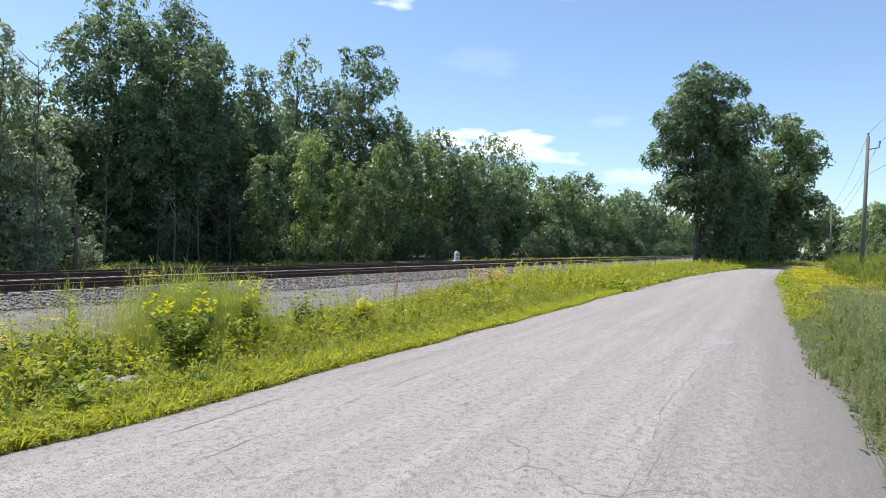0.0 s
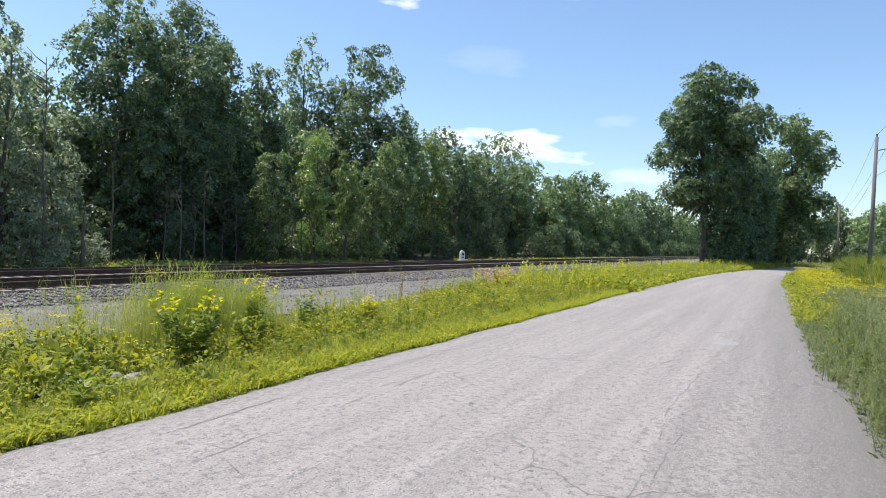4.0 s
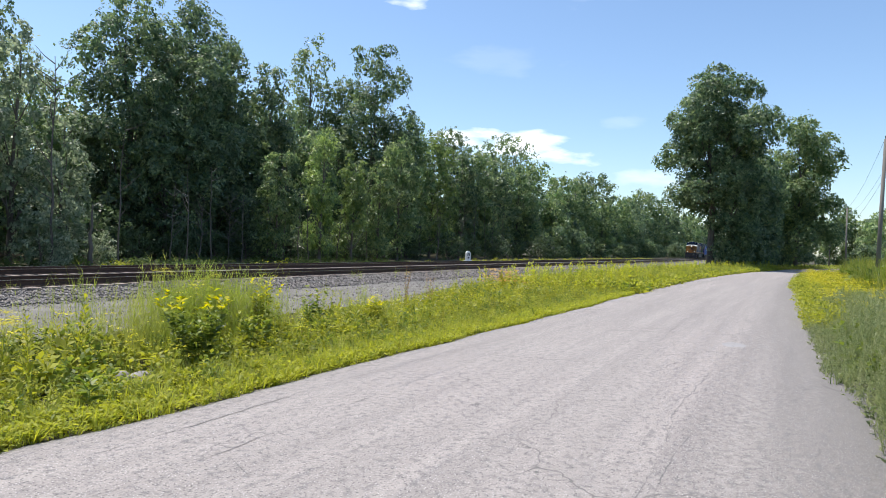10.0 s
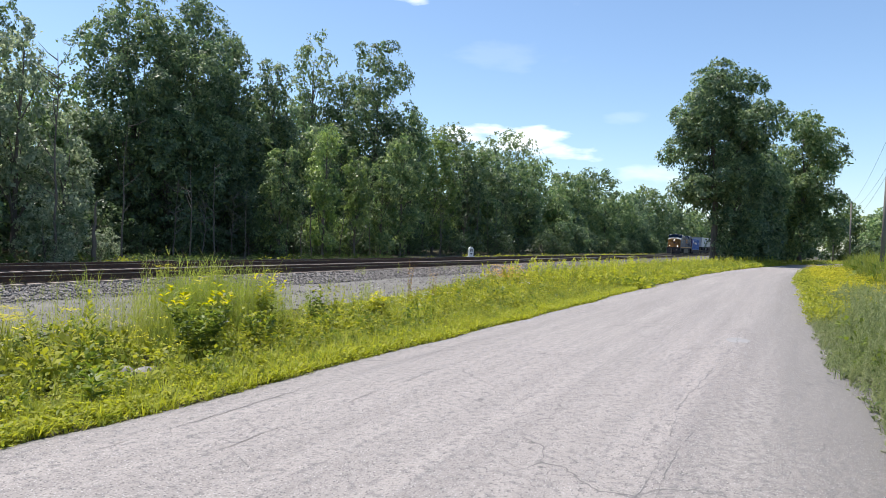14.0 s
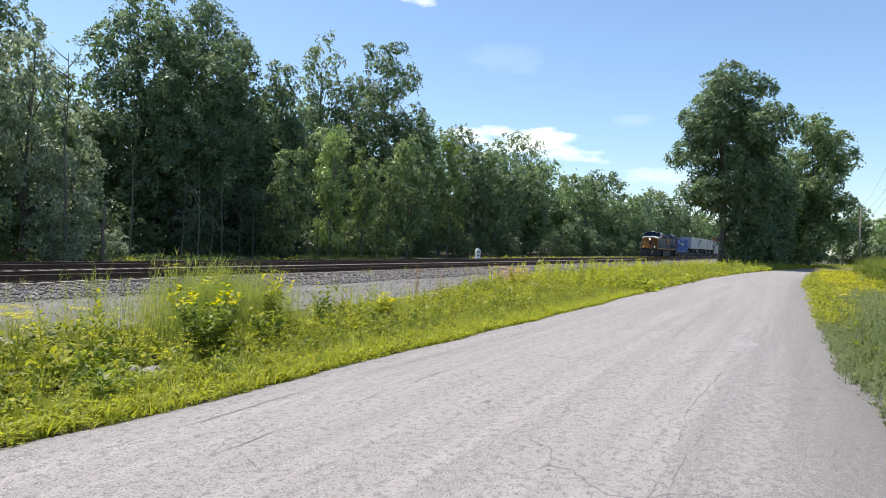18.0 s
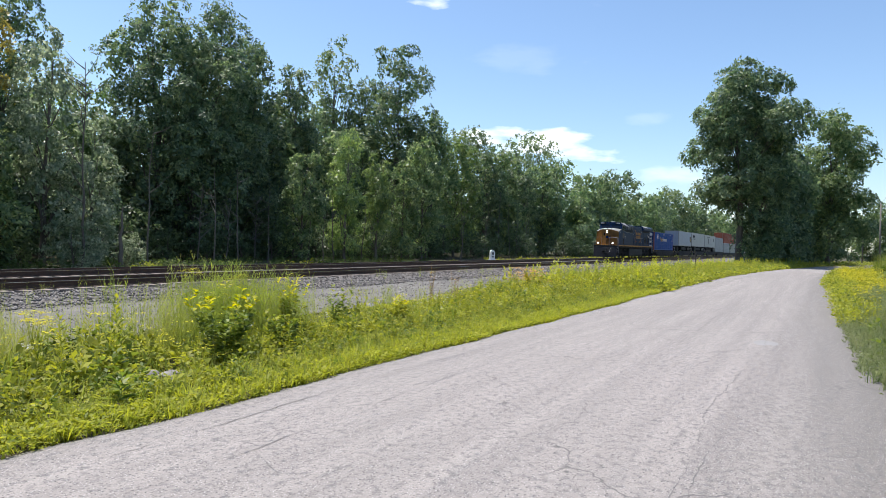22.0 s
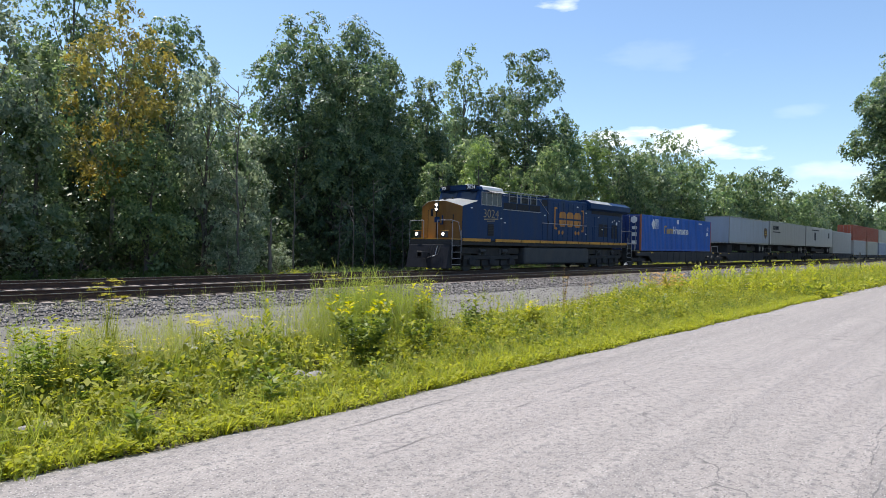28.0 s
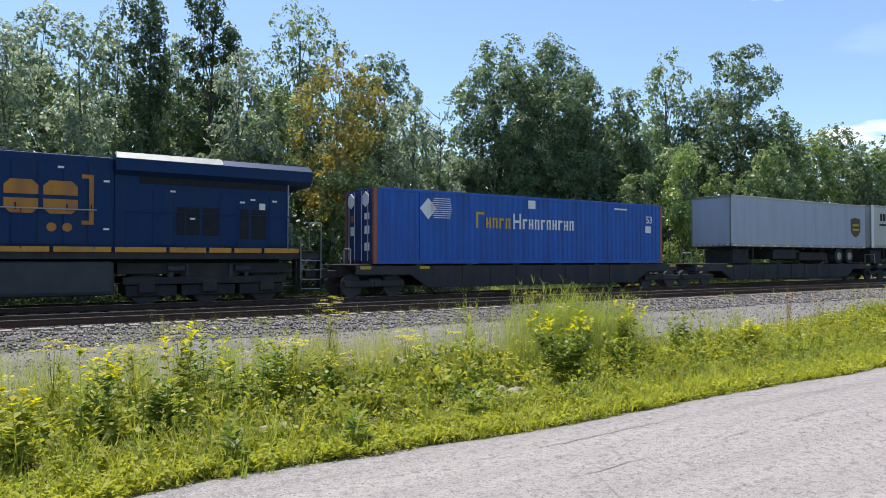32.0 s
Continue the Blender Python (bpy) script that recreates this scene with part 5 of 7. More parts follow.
def build_trailer(length, z0, material, label, height=2.85):
    """A road semi-trailer: box, rails, axles, landing legs; its front faces -x."""
    T = tagged(new("semi_trailer"), label, "trailer", "containers and trailers")
    w, z1 = 1.3, z0 + height
    part("box", shape([(0, length, -w, w, z0, z1)], bevel=0.03), material, T)
    for s in (-1, 1):
        y0, y1 = sorted((s * (w - 0.01), s * (w + 0.012)))
        part("roof_rail", shape([(0, length, y0, y1, z1 - 0.14, z1 - 0.02)], bevel=0.005), M_STEEL, T)
        part("base_rail", shape([(0, length, y0, y1, z0, z0 + 0.16)], bevel=0.005), M_STEEL, T)
        for k in range(int(length / 1.22)):
            x = 1.2 + k * 1.22
            part("panel_seam", shape([(x, x + 0.03, min(s * (w - 0.004), s * (w + 0.004)), max(s * (w - 0.004), s * (w + 0.004)), z0 + 0.16, z1 - 0.14)]), material, T)
        for k in range(12):
            x = 0.2 + k * (length - 0.6) / 11
            part("reflector", shape([(x, x + 0.28, min(s * (w + 0.008), s * (w + 0.018)), max(s * (w + 0.008), s * (w + 0.018)), z0 + 0.03, z0 + 0.08)]), M_WHITE, T)
    part("front_frame", shape([(-0.02, 0.03, -w, -w + 0.1, z0, z1), (-0.02, 0.03, w - 0.1, w, z0, z1), (-0.02, 0.03, -w, w, z1 - 0.12, z1), (-0.02, 0.03, -w, w, z0, z0 + 0.14)], bevel=0.006), M_STEEL, T)
    for k in range(7):
        part("marker_strip", shape([(-0.03, -0.015, -1.15 + k * 0.36, -0.97 + k * 0.36, z0 + 0.05, z0 + 0.1)]), M_WHITE, T)
    part("subframe", shape([(length - 4.2, length - 0.5, -0.5, 0.5, z0 - 0.3, z0)], bevel=0.02), M_BLACK, T)
    for k in range(int(length / 1.1)):
        part("floor_beam", shape([(0.5 + k * 1.1, 0.62 + k * 1.1, -w + 0.02, w - 0.02, z0 - 0.14, z0 - 0.002)]), M_BLACK, T)
    part("tool_box", shape([(4.2, 6.6, -1.15, 1.15, z0 - 0.72, z0 - 0.15)], bevel=0.03), M_BLACK, T)
    part("hitch_stand", shape([(0.7, 2.2, -0.9, 0.9, z0 - 0.98, z0 - 0.15)], bevel=0.04), M_BLACK, T)
    part("spare_rack", shape([(7.2, length - 4.4, -1.0, 1.0, z0 - 0.8, z0 - 0.3)], bevel=0.05), M_BLACK, T)
    for x in (length - 3.2, length - 1.9):
        for s in (-0.95, 0.95):
            t = part("tyre", shape(rods=[((x, s - 0.25, z0 - 0.52), (x, s + 0.25, z0 - 0.52), 0.47, 24)]), M_RUBBER, T)
            part("rim", shape(rods=[((x, s - 0.27, z0 - 0.52), (x, s + 0.27, z0 - 0.52), 0.24, 16)]), M_STEEL, t)
    for s in (-0.8, 0.8):
        part("landing_leg", shape([(2.6, 2.75, s - 0.07, s + 0.07, z0 - 0.75, z0)], bevel=0.01), M_BLACK, T)
    return T


loco = build_locomotive()
carry(loco, 0.0)

flat1 = build_flat(18.6, "grimy low container car carrying the blue container", 1.24)
carry(flat1, 23.15)
blue_box = build_container(16.15, 1.245, M_CBLUE, "blue corrugated fifty-three-foot container with orange corner posts", M_CORANGE, M_CDOOR)
carry(blue_box, 24.15)
# container markings: plain shapes and bars
y = -1.302
part("diamond", plate([[(2.0, 3.42), (2.38, 3.84), (2.76, 3.42), (2.38, 3.0)]], y), M_WHITE, blue_box, "white diamond")
for k in range(10):
    part("speed_bar", plate([rect(2.45 + abs(k - 4.5) * 0.04, 3.5 - abs(k - 4.5) * 0.02, 3.06 + k * 0.085, 3.09 + k * 0.085)], y), M_WHITE, blue_box)
rng = np.random.default_rng(2)
xx = 4.68
for k in range(15):
    big = k in (0, 5)
    w = 0.42 if big else 0.25
    if k == 5:
        xx += 0.08
    mat_k = M_GOLD if k < 5 else M_WHITE
    h = 0.66 if big else 0.44
    part("word_bar", plate([rect(xx, xx + 0.1, 2.72, 2.72 + h), rect(xx + 0.1, xx + w, 2.72 + h - 0.1, 2.72 + h)] if k % 3 == 0 else [rect(xx, xx + 0.08, 2.72, 2.72 + h), rect(xx + w - 0.09, xx + w, 2.72, 2.72 + h), rect(xx + 0.08, xx + w - 0.09, 2.72 + h * (0.4 if k % 2 else 0.82), 2.72 + h * (0.56 if k % 2 else 0.98))], y), mat_k, blue_box)
    xx += w + 0.09
part("white_square", plate([rect(7.45, 7.85, 3.62, 3.98)], y), M_WHITE, blue_box)
part("white_square", plate([rect(14.9, 15.3, 2.72, 3.05)], y), M_WHITE, blue_box)
lettering("size_figures", "53", 0.5, M_WHITE, blue_box, 14.95, y, 3.2, 0.42)
part("code_bar", plate([rect(12.75, 13.6, 3.78, 3.86)], y), M_WHITE, blue_box)
for yy in (-0.72, 0.62):
    part("hexagon_mark", shape(rods=[((-0.075, yy, 3.72), (-0.045, yy, 3.72), 0.3, 6)]), M_WHITE, blue_box)
for yy, z0, z1, c in ((0.35, 2.9, 3.15, M_CORANGE), (0.35, 2.35, 2.7, M_WHITE), (-0.95, 2.95, 3.2, M_WHITE), (-0.95, 2.4, 2.7, M_WHITE), (-0.95, 1.75, 2.05, M_WHITE)):
    part("door_label", shape([(-0.03, -0.011, yy, yy + 0.4, z0, z1)]), c, blue_box)

# trailers on a chain of spine cars
spines = [(42.6, 19.0), (61.9, 18.6), (80.8, 18.6), (99.7, 17.6)]
for k, (x, ln) in enumerate(spines):
    f = build_flat(ln, "grimy skeleton spine car under a trailer", 1.2, trucks=(0.9,), both=False)
    carry(f, x)
t1 = build_trailer(14.6, 2.15, M_TRAILER, "silver-grey box trailer with a brown shield mark")
carry(t1, 46.0)
part("shield", plate([[(12.7, 3.25), (12.95, 3.0), (13.3, 2.85), (13.65, 3.0), (13.9, 3.25), (13.9, 4.05), (13.3, 4.15), (12.7, 4.05)]], -1.312), M_BROWN, t1, "plain brown shield")
part("shield_band", plate([rect(12.9, 13.7, 3.3, 3.42), rect(12.9, 13.7, 3.6, 3.72)], -1.325), M_GOLD, t1)
t2 = build_trailer(18.2, 2.2, M_TRAILER2, "off-white box trailer with dark bars for lettering", 2.9)
carry(t2, 61.4)
part("corner_posts", shape([(0.0, 0.35, -1.316, -1.305, 2.2, 5.1)], bevel=0.004), M_WHITE, t2)
for k in range(7):
    part("word_bar", plate([rect(1.2 + k * 0.38, 1.46 + k * 0.38, 4.05, 4.55)], -1.312), M_DARK, t2)
part("word_bar", plate([rect(1.1, 4.6, 3.72, 3.84)], -1.312), M_DARK, t2)
t3 = build_trailer(18.4, 2.2, M_TRAILER2, "off-white box trailer with a small dark shield", 2.9)
carry(t3, 80.2)
part("shield", plate([[(5.2, 3.3), (5.7, 2.95), (6.2, 3.3), (6.2, 4.3), (5.2, 4.3)]], -1.312), M_DARK, t3)
part("word_bar", plate([rect(3.4, 8.2, 4.55, 4.7)], -1.312), M_DARK, t3)
part("dark_panel", plate([rect(15.0, 15.9, 3.6, 4.4)], -1.312), M_DARK, t3)
t4 = build_container(16.4, 1.21, M_TRAILER2, "pale weathered container on a spine car", height=3.7)
carry(t4, 99.3)
# double-stack wells behind
xs = 117.6
for k in range(6):
    f = build_flat(15.6, "grimy well car with two stacked containers", 1.0, trucks=(0.9,), both=False)
    carry(f, xs)
    lower = build_container(13.6, 1.0, (M_TRAILER2, M_BEIGE, M_TRAILER, M_BEIGE, M_TRAILER2, M_BEIGE)[k], "pale lower container in a well car", height=2.7)
    carry(lower, xs + 0.8)
    upper = build_container(15.0, 3.72, (M_BRICK, M_BRICK, M_BEIGE, M_BRICK, M_TRAILER2, M_BRICK)[k], ("brick-red upper container", "brick-red upper container", "pale beige upper container", "brick-red upper container", "off-white upper container", "brick-red upper container")[k] + " on a double stack", height=2.9)
    carry(upper, xs + 0.1)
    xs += 15.9


# ======== verge plants ========
def blade(p0, d, length, width, droop, segs=2):
    """A bent grass blade as quads: (segs, 4, 3)."""
    d = np.asarray(d, float)
    side = unit(np.cross(d, [0, 0, 1.0]) + 1e-6) * width / 2
    pts = [np.asarray(p0, float)]
    for k in range(segs):
        dd = unit(d + np.array([d[0], d[1], -0.9]) * droop * (k / segs))
        pts.append(pts[-1] + dd * length / segs)
    ws = [1.0, 0.8, 0.15] if segs == 2 else list(np.linspace(1, 0.15, segs + 1))
    return np.array([[pts[k] - side * ws[k], pts[k] + side * ws[k], pts[k + 1] + side * ws[k + 1], pts[k + 1] - side * ws[k + 1]] for k in range(segs)])


def leaf_quad(p, d, length, width, up=0.3):
    """A pointed leaf from p along d."""
    d = unit(np.asarray(d, float))
    side = unit(np.cross(d, [0.1, 0.05, 1.0])) * width / 2
    mid = p + d * length * 0.5 + np.array([0, 0, length * 0.08])
    tip = p + d * length - np.array([0, 0, length * 0.12])
    return np.array([p, mid + side, tip, mid - side])


def spread(rng, up):
    a = rng.random() * 2 * np.pi
    return np.array([math.cos(a), math.sin(a), up])


def tuft(seed, n, h, w=0.008, out=0.5):
    rng = np.random.default_rng(seed)
    q = [blade(np.append(rng.normal(0, 0.04, 2), 0), unit(spread(rng, 1 / (out * (0.3 + rng.random())))), h * (0.5 + 0.6 * rng.random()), w, 0.6 * rng.random()) for _ in range(n)]
    return np.concatenate(q)


def herb(seed, h, n, length, width, bushy=0.0, droop=0.25, top=1.0):
    """A leafy stem, or several for bushy ones."""
    rng = np.random.default_rng(seed)
    q = []
    stems = 1 + int(bushy * 5)
    for s in range(stems):
        lean = unit(np.append(rng.normal(0, 0.10 + 0.22 * bushy, 2), 1))
        base = np.append(rng.normal(0, 0.05 * bushy, 2), 0)
        hh = h * (1 if s == 0 else 0.65 + 0.35 * rng.random())
        q.append(blade(base, lean, hh, 0.006 + 0.003 * h, 0.02))
        m = max(3, n // stems)
        for k in range(m):
            u = 0.12 + 0.88 * (k + rng.random() * 0.6) / m
            a = k * 2.4 + rng.random() * 0.5
            ln = length * (1.15 - 0.55 * u * top) * (0.75 + 0.5 * rng.random())
            d = np.array([math.cos(a), math.sin(a), 0.55 - droop + 0.5 * u])
            q.append(leaf_quad(base + lean * hh * u, d, ln, width * ln / length)[None])
    return np.concatenate(q)


def rosette(seed, n, length, width):
    rng = np.random.default_rng(seed)
    return np.concatenate([leaf_quad(np.append(rng.normal(0, 0.02, 2), 0.02 + 0.08 * rng.random()), spread(rng, 0.3 + 0.7 * rng.random()), length * (0.6 + 0.6 * rng.random()), width)[None] for _ in range(n)])


def wisp(seed, h, stems=9):
    rng = np.random.default_rng(seed)
    q = []
    for s in range(stems):
        lean = unit(np.append(rng.normal(0, 0.12, 2), 1))
        hh = h * (0.7 + 0.35 * rng.random())
        base = np.append(rng.normal(0, 0.07, 2), 0)
        q.append(blade(base, lean, hh, 0.006, 0.05))
        for k in range(9):
            u = 0.2 + 0.8 * rng.random()
            q.append(blade(base + lean * hh * u, unit(spread(rng, 1.3)), 0.06 + 0.10 * rng.random(), 0.005, 0.4, 1))
    return np.concatenate(q)


def heads(seed, n, spread_r, z, size):
    """Flower heads: flat clusters of tiny petals on top of a plant."""
    rng = np.random.default_rng(seed)
    q = []
    for k in range(n):
        c = np.append(rng.normal(0, spread_r, 2), z * (0.82 + 0.2 * rng.random()))
        for j in range(7):
            p = c + np.append(rng.normal(0, size * 0.6, 2), rng.normal(0, size * 0.15))
            a = rng.random() * 6.28
            u, v = np.array([math.cos(a), math.sin(a), 0.2]) * size * 0.35, np.array([-math.sin(a), math.cos(a), 0.1]) * size * 0.35
            q.append(np.array([p - u, p + v, p + u, p - v])[None])
    return np.concatenate(q)


def plant_out(templates, X, Y, S, rng, lean=0.06):
    """Copies of leaf templates at X, Y with sizes S: one array of quads."""
    out = []
    kind = rng.integers(0, len(templates), len(X))
    for k, T in enumerate(templates):
        ix = np.nonzero(kind == k)[0]
        if not len(ix):
            continue
        a = rng.random(len(ix)) * 2 * np.pi
        c, s = np.cos(a)[:, None, None], np.sin(a)[:, None, None]
        P = T[None] * 1.0
        x = P[..., 0] * c - P[..., 1] * s
        y = P[..., 0] * s + P[..., 1] * c
        z = np.repeat(P[..., 2], len(ix), 0)
        sc = S[ix][:, None, None]
        lx, ly = rng.normal(0, lean, (2, len(ix), 1, 1))
        G = np.stack([(x + z * lx) * sc + X[ix][:, None, None], (y + z * ly) * sc + Y[ix][:, None, None], z * sc + ground_z(X[ix], Y[ix])[:, None, None]], -1)
        out.append(G.reshape(-1, 4, 3))
    return np.concatenate(out)


def stuff(name, Q, material, label, category):
    ob = np_mesh(name, Q.reshape(-1, 3), np.arange(len(Q) * 4).reshape(-1, 4), material)
    return tagged(ob, label, category, kind="stuff")


def sow(rng, n, x0, x1, o0, o1, power=1.0):
    """Random spots between x0 and x1 at offsets o0..o1 from the road's edge (left positive, right negative)."""
    x = x0 + (x1 - x0) * rng.random(n) ** power
    o = o0 + (o1 - o0) * rng.random(n)
    return x, road_mid(x) + np.where(o1 > 0, road_half(x), -road_half(x)) + o


def bushiness(x, y):
    """How tall the verge grows: low by the road, patchy, high in a few stands."""
    o = np.abs(y - road_mid(x)) - road_half(x)
    p = 0.5 + 0.5 * np.sin(x * 0.83 + 1.0) * np.cos(y * 1.1 + x * 0.31)
    tall = 0.42 + 0.32 * smooth_step(0.0, 1.6, o) + 0.42 * p * smooth_step(0.8, 2.5, o)
    return tall * (1 - 0.62 * smooth_step(7.1, 8.5, y) * smooth_step(20, 12, x))


def mound(seed, r, h, n, length, width, open_top=0.0):
    """A rounded clump of pointed leaves round a short stem, leaves turned outwards and to the light."""
    rng = np.random.default_rng(seed)
    lobes = unit(np.column_stack([rng.normal(0, 1, (7, 2)), 0.25 + 0.9 * rng.random(7)]))
    d = unit(lobes[rng.integers(0, 7, n)] + rng.normal(0, 0.33, (n, 3)))
    d[:, 2] = np.abs(d[:, 2])
    k = (0.55 + 0.5 * rng.random(n) ** 0.7)[:, None]
    P = d * k * np.array([r, r, h])
    lie = unit(d * np.array([1, 1, 0.35]) + rng.normal(0, 0.45, (n, 3)) + np.array([0, 0, 0.12 + open_top]))
    nrm = unit(d * 0.5 + np.array([0, 0, 0.8]) + rng.normal(0, 0.35, (n, 3)))
    side = unit(np.cross(lie, nrm))
    ln = (length * (0.6 + 0.7 * rng.random(n)))[:, None]
    wd = ln * width / length / 2
    droop = np.array([0, 0, 1.0]) * ln * 0.16
    return np.stack([P, P + lie * ln * 0.45 + side * wd, P + lie * ln - droop, P + lie * ln * 0.45 - side * wd], 1)


def stalk(seed, h, n, length, width):
    """One straight stem with leaves in tiers, longest low down."""
    rng = np.random.default_rng(seed)
    lean = unit(np.append(rng.normal(0, 0.09, 2), 1))
    q = [blade((0, 0, 0), lean, h, 0.011, 0.02)]
    for k in range(n):
        u = 0.2 + 0.8 * (k + rng.random()) / n
        q.append(leaf_quad(lean * h * u, spread(rng, 0.35 + 0.9 * u), length * (1.2 - 0.7 * u) * (0.7 + 0.5 * rng.random()), width * (1.15 - 0.5 * u))[None])
    return np.concatenate(q)


def patches(x, y, seed, scale=0.55):
    """A slowly varying field from 0 to 1, by which kinds of plant keep to their own patches."""
    r = np.random.default_rng(seed).random(8) * 6.28
    v = np.sin(x * 1.9 * scale + r[0]) * np.sin(y * 2.3 * scale + r[1]) + 0.7 * np.sin((x + y) * 3.1 * scale + r[2]) * np.sin((x - y) * 2.7 * scale + r[3])
    v = v + 0.5 * np.sin(x * 6.1 * scale + r[4]) * np.sin(y * 5.3 * scale + r[5])
    return np.clip(0.5 + 0.33 * v, 0, 1)


def bare(x, y):
    """The stony hollow in the near verge, where little grows."""
    return np.exp(-(((x - 4.95) / 0.62) ** 2 + ((y - 6.62) / 0.42) ** 2)) + 0.7 * np.exp(-(((x - 2.0) / 0.35) ** 2 + ((y - 6.3) / 0.25) ** 2))


def only(x, y, mask):
    return x[mask], y[mask]


rng = np.random.default_rng(21)
T_LOW = [mound(i, 0.15, 0.24, 54, 0.075, 0.04) for i in range(4)] + [rosette(i, 9, 0.12, 0.04) for i in range(2)]
T_MID = [mound(20 + i, 0.2, 0.46, 115, 0.08, 0.042, 0.1) for i in range(4)]
T_DARK = [mound(24 + i, 0.19, 0.40, 90, 0.09, 0.046) for i in range(4)]
T_STALK = [stalk(i, 0.62, 22, 0.12, 0.036) for i in range(5)]
T_TUFT = [tuft(i, 14, 0.36, 0.012) for i in range(4)]
T_TALLTUFT = [tuft(10 + i, 16, 0.6, 0.012, 0.35) for i in range(3)]
T_WISP = [wisp(i, 0.9) for i in range(4)]
T_MAT = [rosette(40 + i, 8, 0.07, 0.026) for i in range(3)] + [mound(44 + i, 0.09, 0.11, 24, 0.05, 0.02) for i in range(3)] + [tuft(46 + i, 8, 0.2, 0.01, 0.6) for i in range(2)]
T_FINE = [np.concatenate([stalk(30 + i * 3 + k, 0.5 + 0.1 * k, 24, 0.085, 0.024) + np.array([0.07 * k - 0.07, 0.05 * (k % 2), 0]) for k in range(3)]) for i in range(4)]
T_FAR = [mound(60 + i, 0.3, 0.42, 30, 0.19, 0.085) for i in range(4)]
T_RFAR = [mound(64 + i, 0.24, 0.5, 46, 0.13, 0.05) for i in range(4)]
T_FARTALL = [stalk(66 + i, 0.8, 16, 0.2, 0.07) for i in range(3)]

# left verge, near stretch
x, y = sow(rng, 6500, -4, 26, -0.15, 1.3, 1.3)
y = np.where(rng.random(len(y)) < 0.55, verge_edge(x) - 0.03 + 0.6 * rng.random(len(y)) ** 1.3, np.maximum(y, verge_edge(x)))
stuff("verge_mat", plant_out(T_MAT, x, y, 0.5 + 0.75 * rng.random(len(x)), rng, 0.2), M_LIME, "creeping lime-green leaves spilling onto the asphalt edge", "herbs")
x, y = sow(rng, 5300, -4, 28, 0.1, 4.9, 1.25)
x, y = only(x, y, rng.random(len(x)) > 0.9 * bare(x, y) + 0.45 * patches(x, y, 3))
stuff("verge_herbs", plant_out(T_LOW, x, y, bushiness(x, y) * (0.6 + 1.1 * rng.random(len(x)) ** 1.5) + 0.1, rng, 0.2), M_HERB, "bright yellow-green low herbs covering the verge", "herbs")
x, y = sow(rng, 1700, -4, 30, 0.5, 4.4, 1.2)
x, y = only(x, y, rng.random(len(x)) < 1.1 * patches(x, y, 5) - bare(x, y) + 0.05)
stuff("verge_weeds", plant_out(T_MID, x, y, bushiness(x, y) * (0.55 + 0.85 * rng.random(len(x)) ** 1.5), rng, 0.18), M_HERB, "knee-high rounded leafy weeds on the verge", "weeds")
x, y = sow(rng, 1200, -4, 40, 0.3, 4.4, 1.1)
x, y = only(x, y, rng.random(len(x)) < 1.25 * patches(x, y, 11) ** 1.4 - bare(x, y) + 0.04)
stuff("dark_weeds", plant_out(T_DARK, x, y, bushiness(x, y) * (0.6 + 0.7 * rng.random(len(x))), rng, 0.15), M_HERBDARK, "darker green leafy weeds among the herbs", "weeds")
x, y = sow(rng, 560, -4, 34, 0.7, 4.6, 1.2)
x, y = only(x, y, rng.random(len(x)) < 1.3 * patches(x, y, 17) - bare(x, y))
stuff("leafy_stalks", plant_out(T_STALK, x, y, bushiness(x, y) * (0.7 + 0.75 * rng.random(len(x))), rng, 0.08), M_LIME, "upright leafy stalks above the low herbs", "weeds")
x, y = sow(rng, 3200, -4, 30, -0.06, 5.2, 1.2)
y = np.where(rng.random(len(y)) < 0.3, verge_edge(x) + 0.02 + 1.0 * rng.random(len(y)), y)
x, y = only(x, y, rng.random(len(x)) < 0.25 + patches(x, y, 23) - 0.8 * bare(x, y))
stuff("verge_grass", plant_out(T_TUFT, x, y, bushiness(x, y) * (0.7 + 0.9 * rng.random(len(x))), rng, 0.1), M_GRASS, "yellow-green grass tufts along the asphalt edge", "grass")
x, y = rng.random(190) * 8.5 - 3, 8.1 + 2.2 * rng.random(190)
stuff("thin_stems", plant_out([wisp(70 + i, 0.75, 5) for i in range(3)], x, y, 0.6 + 0.6 * rng.random(len(x)), rng, 0.08), M_WISP, "thin seeding stems in front of the gravel track", "grass")
x, y = sow(rng, 120, -3, 24, 2.8, 5.6)
x = np.concatenate([x, 7.3 + 0.85 * rng.normal(0, 1, 170), rng.normal(3.2, 0.9, 110), rng.normal(0.3, 0.8, 80)])
y = np.concatenate([y, 7.9 + 0.3 * rng.normal(0, 1, 170), rng.normal(8.2, 0.4, 110), rng.normal(8.2, 0.4, 80)])
stuff("wispy_grass", plant_out(T_WISP, x, y, 0.7 + (0.2 + 0.5 * rng.random(len(x))) * np.exp(-((x - 7.3) / 1.6) ** 2) + 0.2 * rng.random(len(x)), rng, 0.05), M_WISP, "tall wispy grey-green stems swaying at the verge's back", "grass")
